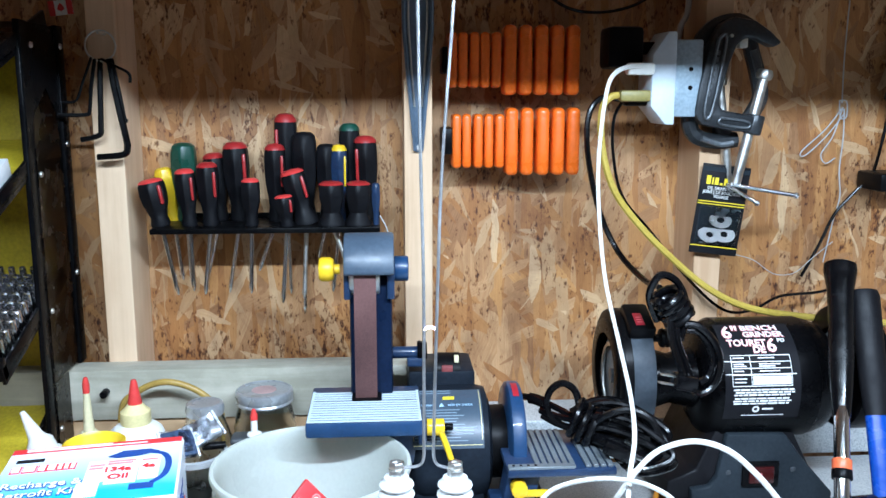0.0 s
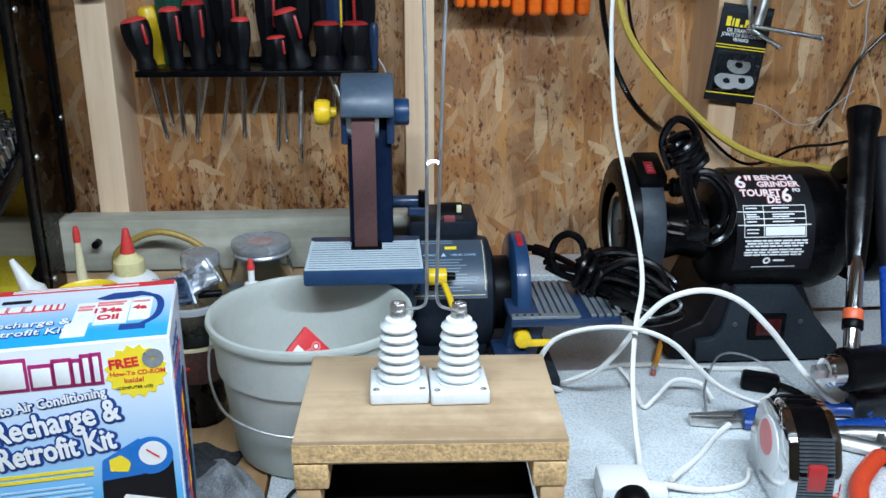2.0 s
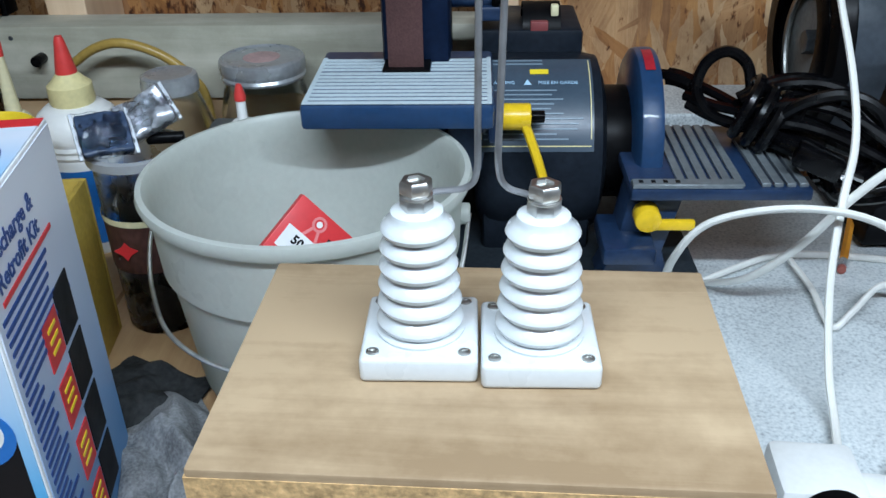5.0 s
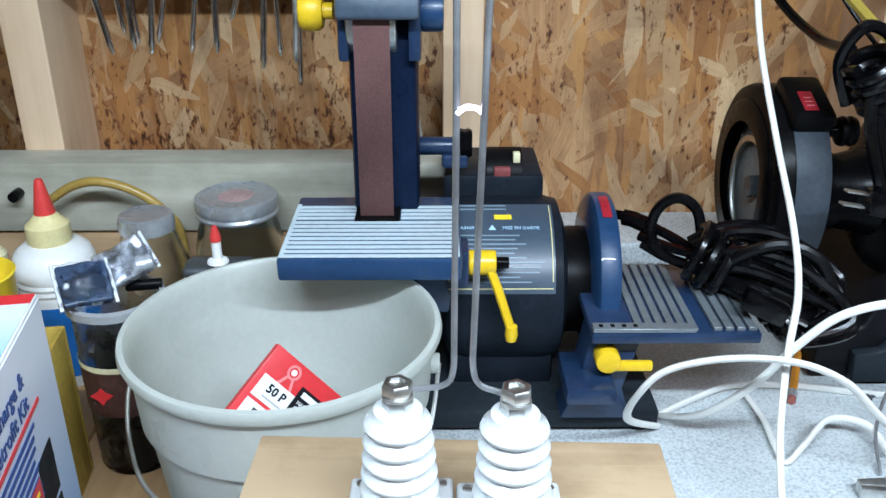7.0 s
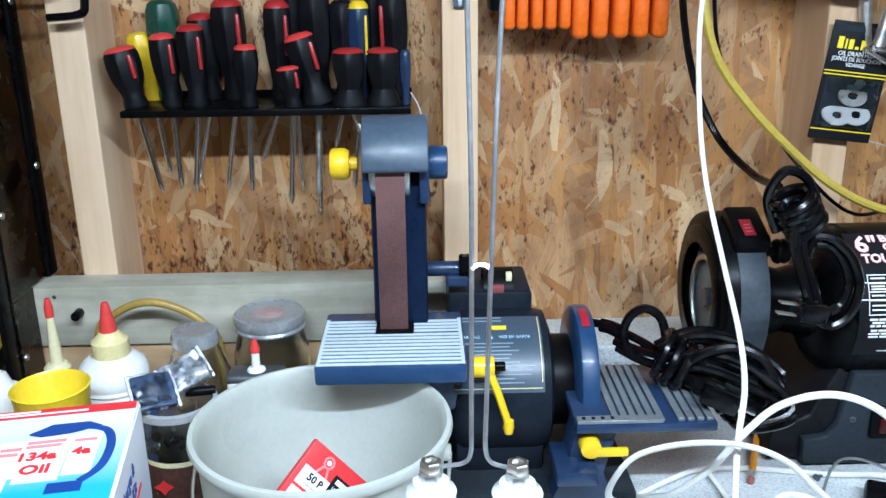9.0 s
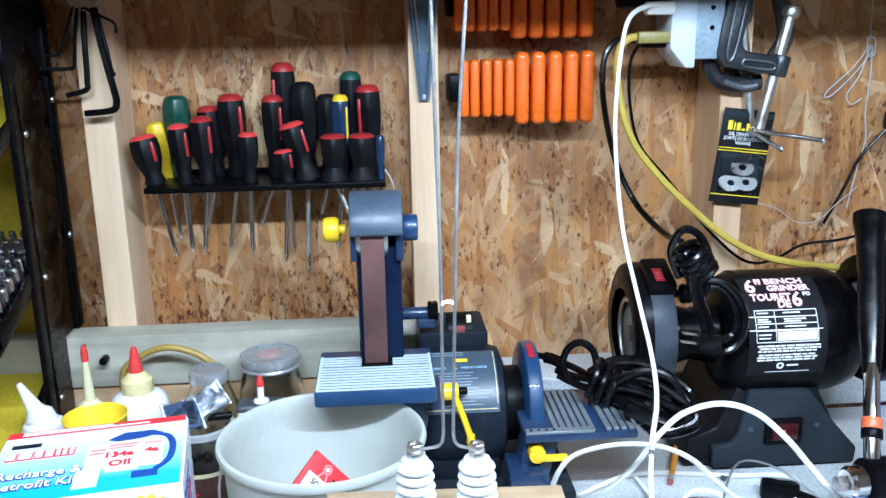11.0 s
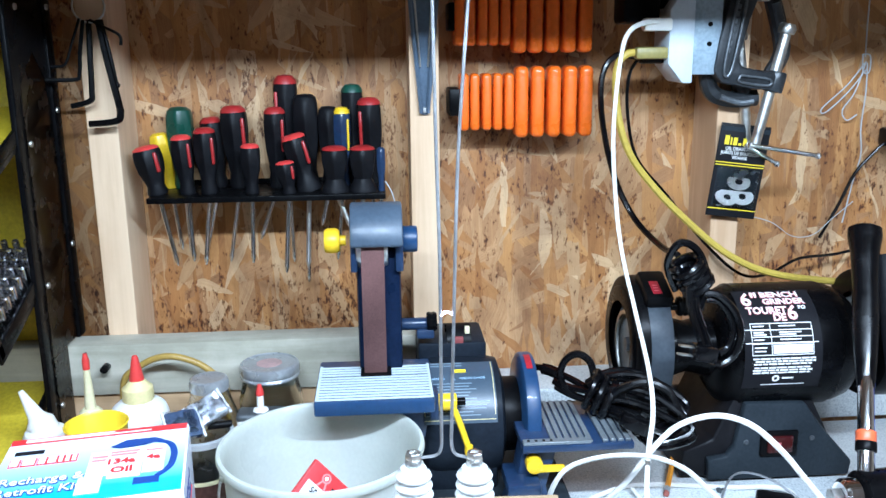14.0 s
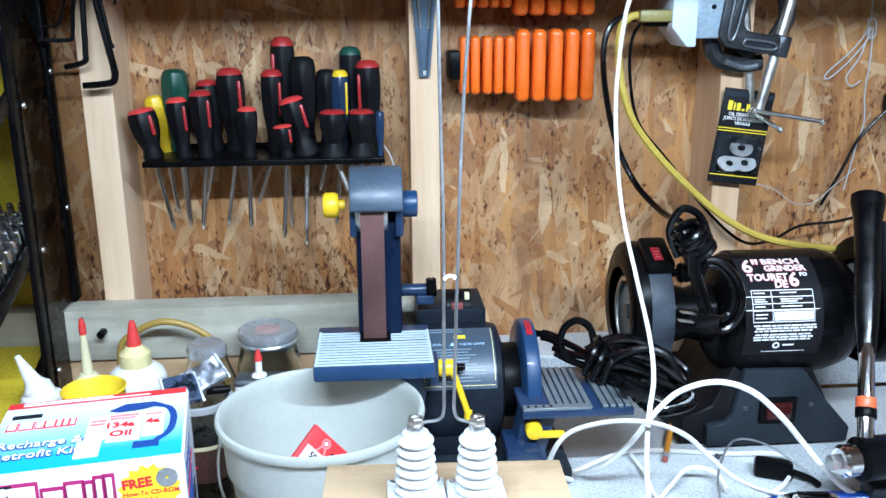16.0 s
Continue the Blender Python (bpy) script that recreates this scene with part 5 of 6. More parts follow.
# picture of a gauge and a can
part("picture_body", slab([(-0.064, 0.022), (-0.006, 0.022), (-0.006, 0.104), (-0.020, 0.112), (-0.050, 0.108), (-0.060, 0.088)], 0.0003), INKBLACK, fr, "black hose picture", front(0, UP, 0.0009))
part("picture_gauge", lathe(rod(0.0165, 0.0003), 28, along("-y", 0, 0, 0)), MIDBLUE, fr, "blue gauge picture", front(-0.022, 0.108 + UP, 0.0011))
part("picture_arm", slab([(-0.060, 0.090), (-0.030, 0.092), (-0.014, 0.112), (-0.030, 0.124), (-0.058, 0.108)], 0.0003), MIDBLUE, fr, "", front(0, UP, 0.0010))
part("picture_dial", lathe(rod(0.0105, 0.0003), 28, along("-y", 0, 0, 0)), INKWHITE, fr, "white dial picture", front(-0.0205, 0.110 + UP, 0.0014))
part("picture_needle", box(-0.006, 0.006, -0.0002, 0.0002, -0.0006, 0.0006), CARDRED, fr, "", front(-0.0205, 0.110 + UP, 0.0018) @ Matrix.Rotation(0.7, 4, "Y"))
part("picture_badge", slab([(-0.053, 0.098), (-0.040, 0.096), (-0.037, 0.104), (-0.044, 0.111), (-0.053, 0.108)], 0.0003), INKYELLOW, fr, "", front(0, UP, 0.0014))
part("picture_can", slab([(-0.048, 0.005), (-0.008, 0.005), (-0.010, 0.066), (-0.044, 0.076), (-0.050, 0.068)], 0.0003), INKWHITE, fr, "white can picture", front(0, UP, 0.0014))
bars(fr, front(0, UP, 0.0019), [(-0.042, -0.014, 0.062), (-0.041, -0.014, 0.056), (-0.041, -0.020, 0.051)], INKPINK, 0.003)
lettering("134a", 0.0125, CARDRED, fr, front(-0.045, 0.036 + UP, 0.0019), fat=0.0003, squeeze=0.9)


# top print: a white panel with words, dark blue gauge and hose
def top(x, y, lift=0.0009):
    return Matrix.Translation((x, y, BH + lift)) @ Matrix.Rotation(-math.pi / 2, 4, "X")


for x0, x1 in ((-0.134, -0.128), (-0.125, -0.116), (-0.113, -0.108), (-0.106, -0.100), (-0.098, -0.095), (-0.093, -0.090), (-0.088, -0.085)):
    part("mark_shape", box(x0 - 0.001, x1 + 0.001, -0.0003, 0.0003, -0.001, 0.012), CARDRED, tp, "red block", top(0, 0.068))
    part("mark_shape", box(x0, x1, -0.0003, 0.0003, 0, 0.010), INKWHITE, tp, "white block", top(0, 0.0685, 0.0015))
part("mark_plate", box(-0.134, -0.112, -0.0003, 0.0003, 0, 0.006), INKBLACK, tp, "black mark", top(0, 0.088))
for txt, y, size in (("Recharge &", 0.036, 0.0155), ("Retrofit Kit", 0.019, 0.0155)):
    lettering(txt, size, INKBLUE, tp, top(-0.136, y), fat=0.0009, squeeze=0.85)
    lettering(txt, size, INKWHITE, tp, top(-0.136, y, 0.0015), fat=0.0001, squeeze=0.85)
for lift, (x0, x1, y0, y1) in enumerate(((-0.074, -0.058, 0.036, 0.078), (-0.0575, -0.033, 0.030, 0.080), (-0.032, -0.016, 0.034, 0.080), (-0.078, -0.0605, 0.010, 0.0355))):
    part("white_panel", box(x0, x1, y0, y1, BH + 0.0005, BH + 0.0009 + lift * 0.0001), INKWHITE, tp, "white can picture")
lettering("134a", 0.0125, CARDRED, tp, top(-0.061, 0.053, 0.0016), fat=0.0004, squeeze=0.95)
lettering("Oil", 0.0135, CARDRED, tp, top(-0.056, 0.038, 0.0016), fat=0.0004)
lettering("4a", 0.0115, CARDRED, tp, top(-0.030, 0.055, 0.0016), fat=0.0004)
bars(tp, top(0, 0, 0.0016), [(-0.058, -0.036, 0.072), (-0.058, -0.038, 0.067), (-0.031, -0.018, 0.070), (-0.072, -0.060, 0.066), (-0.072, -0.061, 0.060)], INKPINK, 0.0028)
part("gauge_picture", slab([(-0.060, 0.084), (-0.048, 0.094), (-0.026, 0.094), (-0.018, 0.088), (-0.034, 0.082), (-0.052, 0.080)], 0.0003), INKBLUE, tp, "dark blue gauge picture", top(0, 0, 0.0018))
part("hose_picture", tube([(-0.026, 0.089, BH + 0.001), (-0.014, 0.082, BH + 0.001), (-0.009, 0.064, BH + 0.001), (-0.011, 0.040, BH + 0.001), (-0.020, 0.026, BH + 0.001)], 0.0006, 6, 6, 4.5), INKBLUE, tp, "dark blue hose picture")
part("gauge_picture", box(-0.037, -0.018, 0.016, 0.026, BH + 0.0005, BH + 0.0012), INKBLUE, tp)
bars(tp, top(0, 0, 0.0013), [(-0.13, -0.03, BD - 0.0095), (-0.13, -0.06, BD - 0.006)], INKWHITE, 0.0016)
# side panel
for k, z in enumerate((0.135, 0.100, 0.065, 0.030)):
    part("red_square", box(0.0004, 0.0012, 0.040 + 0.001 * k, 0.062, z - 0.013, z + 0.013), CARDRED, sd, "red square picture")
    part("dark_picture", box(0.0004, 0.0012, 0.064, 0.088, z - 0.013, z + 0.018), INKBLACK, sd, "dark photograph")
    for j in range(3):
        part("text_bar", box(0.0011, 0.0016, 0.045, 0.057, z + 0.006 - 0.006 * j, z + 0.008 - 0.006 * j), INKYELLOW, sd)
random.seed(5)
for k in range(30):
    part("text_bar", box(0.0006, 0.0011, 0.006, 0.036 - random.uniform(0, 0.016) if k > 7 else 0.09 - random.uniform(0, 0.03), 0.172 - 0.0052 * k, 0.1742 - 0.0052 * k), INKBLUE, sd)
part("text_bar", box(0.0006, 0.0011, 0.012, 0.085, 0.178, 0.1805), CARDRED, sd)
for txt, z in (("Recharge &", 0.197), ("Retrofit Kit", 0.184)):
    lettering(txt, 0.0125, INKBLUE, sd, pose(0.0010, 0.012, z, 0, 0, 90), fat=0.0002)


# ---- bottles, jars and loose things along the back of the bench ----
def bottle(name, x, y, profile, material, label, category, z=BZ - 0.003, segs=32):
    t = thing(name, pose(x, y, z), label, category)
    part("body", lathe(profile, segs), material, t)
    return t


FZ = BZ - 0.003
b1 = bottle("glue_bottle", -0.376, 1.161, [(0, 0), (0.032, 0), (0.034, 0.004), (0.034, 0.086), (0.0330, 0.088), (0.0345, 0.091), (0.0330, 0.094), (0.0345, 0.097), (0.0330, 0.100), (0.0345, 0.104), (0.0342, 0.112), (0.0310, 0.121), (0.0240, 0.127), (0.0170, 0.129), (0, 0.130)], WHITE, "white squeeze bottle with yellow collar and red nozzle", "bottle")
part("collar", lathe([(0, 0.128), (0.0165, 0.128), (0.0185, 0.131), (0.0180, 0.145), (0.0125, 0.150), (0.0085, 0.155), (0, 0.155)], 28), PALEYELLOW, b1, "pale yellow collar")
part("nozzle", lathe([(0, 0.154), (0.0088, 0.154), (0.0085, 0.157), (0.0042, 0.181), (0.003, 0.185), (0, 0.185)], 24), CORAL, b1, "red cone nozzle")
part("label_band", lathe([(0.0344, 0.012), (0.0344, 0.080)], 32), MIDBLUE, b1, "blue printed label")
b2 = bottle("oil_bottle", -0.440, 1.180, [(0, 0), (0.023, 0), (0.025, 0.004), (0.025, 0.070), (0.020, 0.086), (0.012, 0.093), (0, 0.093)], HDPE, "cream squeeze bottle with a long spout and red tip", "bottle")
part("collar", lathe([(0, 0.091), (0.0130, 0.091), (0.0135, 0.108), (0.009, 0.113), (0, 0.113)], 20), CREAM, b2)
part("spout", lathe([(0, 0.11), (0.0070, 0.11), (0.0036, 0.166), (0, 0.166)], 18), CREAM, b2, "tapered cream spout")
part("tip", lathe([(0, 0.163), (0.0042, 0.163), (0.0044, 0.174), (0.0024, 0.183), (0, 0.183)], 16), CORAL, b2, "red tip")
b3 = thing("glue_bottle", pose(-0.468, 1.109, FZ), "white glue bottle with a slanted pointed nozzle", "bottle")
part("body", lathe([(0, 0), (0.024, 0), (0.026, 0.004), (0.026, 0.108), (0.022, 0.118), (0.015, 0.122), (0, 0.123)], 28), WHITE, b3)
b3m = Matrix.Translation((0, 0, 0.117)) @ Matrix.Rotation(radians(-24), 4, "Y")
part("cap", lathe([(0, -0.004), (0.016, -0.004), (0.016, 0.012), (0.011, 0.018), (0.009, 0.022), (0.003, 0.054), (0, 0.055)], 20), WHITE, b3, "", b3m)
fun = thing("yellow_cup", pose(-0.392, 1.055, FZ), "yellow plastic funnel cup on the bench", "cup")
part("shell", lathe([(0, 0.0), (0.022, 0.0), (0.0325, 0.146), (0.0338, 0.148), (0.0325, 0.149), (0.0305, 0.146), (0.020, 0.004), (0, 0.004)], 36), plain("lemon_plastic", (0.82, 0.60, 0.03), 0.35, vary=0.08, subsurface=0.1), fun)

# spice jar, mason jar, small tin
j1 = thing("glass_jar", pose(-0.292, 1.163, FZ), "flared clear glass jar with a zinc rim", "jar")
part("glass", lathe([(0, 0.0), (0.036, 0.0), (0.040, 0.005), (0.040, 0.055), (0.034, 0.100), (0.0215, 0.138), (0.0215, 0.146), (0.0195, 0.146), (0.0195, 0.138), (0.0315, 0.100), (0.0375, 0.055), (0.0375, 0.006), (0, 0.004)], 40), GLASS, j1)
part("rim_band", lathe([(0.0216, 0.138), (0.0232, 0.139), (0.0238, 0.146), (0.0225, 0.152), (0.0195, 0.1535), (0.015, 0.1525), (0, 0.1525)], 36), ZINC, j1, "zinc rim")
part("contents", lathe([(0, 0.007), (0.036, 0.007), (0.036, 0.05), (0.028, 0.058), (0, 0.056)], 24), plain("jar_scrap", (0.22, 0.15, 0.13), 0.6, vary=0.6, coarse=90), j1, "small hardware in the jar")
hs = thing("amber_hose", pose(-0.285, 1.215, 0.865), "short amber plastic hose arched behind the jars", "hose")
part("hose", tube([(-0.128, 0.015, -0.098), (-0.128, 0.010, 0.015), (-0.105, 0.005, 0.045), (-0.070, 0.0, 0.060), (-0.035, 0.0, 0.052), (-0.008, 0.002, 0.030), (0.004, 0.004, 0.000), (0.004, 0.004, -0.098)], 0.0042, 12, 8), HOSE, hs)
j2 = thing("mason_jar", pose(-0.2245, 1.208, FZ), "clear mason jar with a grey zinc screw lid", "jar")
part("glass", lathe([(0, 0.0), (0.036, 0.0), (0.0395, 0.006), (0.0400, 0.105), (0.0355, 0.126), (0.0335, 0.129), (0.0335, 0.138), (0.0315, 0.138), (0.0315, 0.128), (0.0375, 0.105), (0.0370, 0.007), (0, 0.005)], 44), GLASS, j2)
part("lid", lathe([(0.033, 0.136), (0.0365, 0.136), (0.0372, 0.138), (0.0360, 0.1405), (0.0372, 0.143), (0.0372, 0.1495), (0.0365, 0.1520), (0.0340, 0.1535), (0.0325, 0.1520), (0, 0.1520)], 48), ZINC, j2, "grey screw lid")
part("lid_print", lathe(rod(0.016, 0.0003), 20), plain("faded_print", (0.42, 0.28, 0.27), 0.5, vary=0.4), j2, "faded red print", pose(0, 0, 0.1519))
part("contents", lathe([(0, 0.008), (0.035, 0.008), (0.036, 0.07), (0, 0.075)], 24), plain("dark_scrap", (0.06, 0.06, 0.065), 0.45, 0.3, vary=0.7, coarse=110), j2, "dark screws inside")
tin = thing("oil_tin", pose(-0.2285, 1.140, FZ), "small flat oil tin with a white spout and red cap", "oil tin")
part("can", box(-0.028, 0.028, -0.014, 0.014, 0.0, 0.116, 0.006, segs=3), WHITE, tin)
part("top", box(-0.0285, 0.0285, -0.0145, 0.0145, 0.108, 0.1185, 0.005, segs=3), GUNMETAL, tin, "dark metal top")
part("spout", lathe([(0, 0.118), (0.0095, 0.118), (0.0085, 0.1205), (0.0042, 0.122), (0.0040, 0.140), (0, 0.140)], 18), WHITE, tin, "white spout")
part("cap", lathe([(0, 0.138), (0.0048, 0.138), (0.0048, 0.142), (0.0022, 0.151), (0, 0.152)], 16), CORAL, tin, "red cap")

# clear tub of hardware with bagged packs on top
pot = thing("hardware_tub", pose(-0.2780, 1.038, FZ) @ Matrix.Diagonal((0.87, 0.87, 1.19, 1)), "clear plastic tub of mixed hardware with a printed label", "tub")
part("shell", lathe([(0, 0), (0.032, 0), (0.034, 0.003), (0.0365, 0.112), (0.0395, 0.113), (0.0395, 0.118), (0.0350, 0.118), (0.0348, 0.112), (0.0320, 0.005), (0, 0.004)], 40), glass("tub_plastic", (0.75, 0.78, 0.80), 0.15), pot)
part("lip", lathe([(0.0375, 0.1125), (0.0402, 0.1135), (0.0402, 0.1185), (0.0362, 0.1195), (0.0362, 0.1185)], 40), plain("frosted_lip", (0.30, 0.31, 0.32), 0.35, vary=0.1), pot, "frosted rim")
random.seed(21)
sc_ = bmesh.new()
for k in range(260):
    a, r, z = random.uniform(0, 6.28), 0.030 * math.sqrt(random.random()), random.uniform(0.006, 0.095)
    s = random.uniform(0.003, 0.007)
    bmesh.ops.create_cube(sc_, size=1, matrix=Matrix.LocRotScale((r * math.cos(a), r * math.sin(a), z), Euler((random.random() * 3, random.random() * 3, random.random() * 3)), (s, s * 0.6, s * 2.2)))
part("contents", sc_, plain("mixed_metal", (0.10, 0.09, 0.085), 0.35, 0.6, vary=0.7, coarse=120), pot, "mixed small metal hardware", smooth=False)
lb = bmesh.new()
lcols = [(lb.verts.new((0.0362 * math.cos(radians(a)), 0.0362 * math.sin(radians(a)), 0.046)), lb.verts.new((0.0368 * math.cos(radians(a)), 0.0368 * math.sin(radians(a)), 0.080))) for a in range(195, 346, 10)]
for p, q in zip(lcols, lcols[1:]):
    lb.faces.new((p[0], q[0], q[1], p[1]))
lbp = part("label", lb, plain("brown_label", (0.07, 0.03, 0.025), 0.45, vary=0.5, coarse=60), pot, "dark printed label with a red logo")
part("logo_shape", slab([(-0.011, 0.001), (-0.004, 0.005), (0, 0.010), (0.004, 0.005), (0.011, 0.001), (0.004, -0.004), (0, -0.010), (-0.004, -0.004)], 0.0006), CARDRED, lbp, "red logo shape", pose(-0.010, -0.0372, 0.062) @ Matrix.Diagonal((0.9, 1, 0.62, 1)))
part("label_edge", lathe([(0.0373, 0.078), (0.0374, 0.082)], 40), CREAM, lbp)
ycb = thing("yellow_card_box", pose(-0.3095, 0.985, FZ, 0, 0, 6), "narrow yellow open carton beside the tub", "carton")
part("wall", box(0.0, 0.004, -0.03, 0.03, 0, 0.126, 0.001), plain("mustard_card", (0.42, 0.29, 0.05), 0.55, vary=0.2), ycb)
part("wall", box(-0.05, 0.004, 0.03, 0.034, 0, 0.126, 0.001), MATS["mustard_card"], ycb)
part("wall", box(-0.05, 0.004, -0.034, -0.03, 0, 0.118, 0.001), MATS["mustard_card"], ycb)


def bag(x, y, z, rx, ry, rz, sx, sy, sz, tint, label):
    t = thing("hardware_bag", pose(x, y, z, rx, ry, rz), label, "bag")
    bm = bmesh.new()
    bmesh.ops.create_grid(bm, x_segments=18, y_segments=18, size=0.5)
    for v in bm.verts:
        e = max(0, (1 - (2 * v.co.x) ** 2)) * max(0, (1 - (2 * v.co.y) ** 2))
        v.co.z = 0.55 * e + 0.22 * noise.noise(Vector((v.co.x * 9 + x * 90, v.co.y * 9, z * 50)))
    for v in bm.verts:
        v.co = Vector((v.co.x * sx, v.co.y * sy, v.co.z * sz))
    bmesh.ops.solidify(bm, geom=bm.faces[:], thickness=0.0008)
    part("film", bm, BAG, t, "crinkled clear film")
    lump = box(-sx * 0.42, sx * 0.42, -sy * 0.44, sy * 0.44, -sz * 0.30, sz * 0.26, sz * 0.14, segs=3)
    bmesh.ops.subdivide_edges(lump, edges=[e for e in lump.edges if e.calc_length() > sx * 0.3], cuts=7, use_grid_fill=True)
    for v in lump.verts:
        v.co.z += sz * 0.34 * noise.noise(v.co * 90 + Vector((x * 60, 0, 0)))
    part("pack", lump, tint, t, "packed contents")
    for s in (-1, 1):
        part("seam", box(s * sx * 0.46 - 0.0013, s * sx * 0.46 + 0.0013, -sy * 0.5, sy * 0.5, -0.0005, 0.0014, 0.0004), SEAM, t, "pale sealed seam")
    return t


bag(-0.292, 1.024, 0.918, 38, 4, 32, 0.040, 0.037, 0.014, plain("blue_pack", (0.035, 0.055, 0.10), 0.3, vary=0.5, coarse=60), "clear bag of dark blue packs lying on the tub")
bag(-0.272, 1.050, 0.922, 44, -22, 26, 0.044, 0.032, 0.020, plain("silver_pack", (0.50, 0.53, 0.58), 0.28, 0.5, vary=0.5, coarse=70), "crumpled clear bag lying on the tub")
pen2 = thing("black_marker", pose(-0.272, 1.046, 0.9055, 0, 90, 10), "short black marker resting on the tub rim", "marker")
part("barrel", lathe(rod(0.0042, 0.026, 0.001), 14), BLACK, pen2)

# rag
def make_rag(x, y, turn, sx, sy, hgt, seed, label, material):
    t = thing("rag", pose(x, y, FZ), label, "rag")
    rb = bmesh.new()
    bmesh.ops.create_grid(rb, x_segments=48, y_segments=48, size=0.5)
    for v in rb.verts:
        p = Vector((v.co.x * 2.4, v.co.y * 2.4, seed))
        fold = 0.55 + noise.noise(p) + 0.35 * noise.noise(p * 2.3) + 0.06 * noise.noise(p * 6)
        d = min(1.0, max(0.0, 1.0 - (v.co.x ** 2 + v.co.y ** 2) * 3.0))
        wx, wy = noise.noise(p + Vector((7, 0, 0))), noise.noise(p + Vector((0, 9, 0)))
        v.co = Vector((sx * (v.co.x + 0.16 * wx), sy * (v.co.y + 0.16 * wy), 0.003 + max(0.02, fold) * hgt * d))
    bmesh.ops.solidify(rb, geom=rb.faces[:], thickness=-0.0018)
    part("cloth", rb, material, t, m=pose(0, 0, 0, 0, 0, turn))


make_rag(-0.228, 0.868, 24, 0.070, 0.104, 0.037, 3.3, "crumpled grey cloth rag on the planks", CLOTH)
make_rag(-0.262, 0.928, -18, 0.075, 0.075, 0.022, 6.1, "dark oily cloth rag crumpled under the tub", plain("oily_cloth", (0.035, 0.037, 0.038), 0.95, vary=0.5, coarse=40, relief=0.8))

# ---- bit organiser at the end of the bench ----
org = thing("bit_organiser", pose(0, 0, 0), "black steel rack with sloped yellow trays of chrome sockets", "organiser")
part("rear_post", box(-0.4845, -0.4785, 1.281, 1.303, 0.932, 1.378, 0.0008), BLACKPAINT, org, "black steel rear post")
part("front_post", box(-0.4900, -0.4838, 1.174, 1.200, BZ - 0.003, 1.378, 0.0010), BLACKPAINT, org, "black steel front post")
part("gusset", slab([(1.174, 1.230), (1.200, 1.270), (1.240, 1.300), (1.268, 1.270), (1.282, 1.230), (1.303, 1.230), (1.303, 1.376), (1.174, 1.376)], 0.0022), BLACKPAINT, org, "black corner gusset", Matrix.Translation((-0.4842, 0, 0)) @ Matrix(((0, 1, 0, 0), (1, 0, 0, 0), (0, 0, 1, 0), (0, 0, 0, 1))))
part("side_pane", box(-0.4836, -0.4824, 1.196, 1.285, 0.935, 1.300), glass("smoky_plastic", (0.17, 0.14, 0.115), 0.12), org, "smoky plastic side pane")
part("side_rail", box(-0.4852, -0.4840, 1.196, 1.290, 1.196, 1.212, 0.0005), BLACKPAINT, org)
part("side_pane", box(-0.4836, -0.4824, 1.196, 1.244, 0.80, 0.933), MATS["smoky_plastic"], org, "smoky plastic side pane")
for y, zs in ((1.290, (1.352, 1.228, 1.057)), (1.203, (1.350, 1.196, 1.025, 0.87))):
    for z in zs:
        part("bolt", lathe([(0, 0), (0.004, 0), (0.0035, 0.002), (0.001, 0.0026), (0, 0.0026)], 14, along("x", -0.4820 if y < 1.25 else -0.4785, y, z)), STEEL, org, "round bolt head")
SLOPE = 20
for z, x1, paint in ((1.057, -0.486, BLACKPAINT), (1.235, -0.486, YELLOWPAINT), (0.895, -0.500, YELLOWPAINT), (1.382, -0.486, BLACKPAINT)):
    m = pose(0, 1.27, z, SLOPE, 0, 0)
    part("tray", box(-0.80, x1, -0.21, 0.0, -0.002, 0.0, 0.0005), paint, org, "sloped steel tray", m)
    part("tray_bar", box(-0.80, x1, -0.218, -0.206, -0.004, 0.022, 0.001), BLACKPAINT, org, "black front bar", m)
    part("tray_end", box(x1 - 0.0042, x1, -0.218, 0.0, -0.008, 0.014, 0.0006), BLACKPAINT, org, "black tray end", m)
part("back_panel", box(-0.80, -0.506, 1.276, 1.282, 0.80, 1.375, 0.0005), YELLOWPAINT, org, "yellow back panel")
for i in range(8):
    for j in range(9):
        part("socket", lathe([(0, 0), (0.0056, 0), (0.0056, 0.014), (0.0044, 0.017), (0.0044, 0.030), (0.0034, 0.031), (0.0032, 0.026), (0, 0.026)], 10), CHROME, org, "", pose(0, 1.27, 1.057, SLOPE, 0, 0) @ Matrix.Translation((-0.4985 - i * 0.0135, -0.030 - j * 0.0195, 0.0)))
part("white_carton", box(-0.56, -0.494, -0.175, -0.125, 0.0, 0.030, 0.001), CARDW, org, "small white carton", pose(0, 1.27, 1.235, SLOPE, 0, 0))

# ---- screwdriver rack ----
RZ = 1.117
rack = thing("screwdriver_rack", pose(0, 0, 0), "dark painted steel tool shelf screwed to the wall", "tool rack")
part("plate", box(-0.374, -0.072, 1.268, 1.377, RZ - 0.005, RZ, 0.001), BLACKPAINT, rack)
part("back_flange", box(-0.374, -0.072, 1.374, 1.3788, RZ - 0.005, RZ + 0.006, 0.001), BLACKPAINT, rack)
part("front_lip", box(-0.374, -0.072, 1.2665, 1.269, RZ - 0.007, RZ, 0.0006), BLACKPAINT, rack)


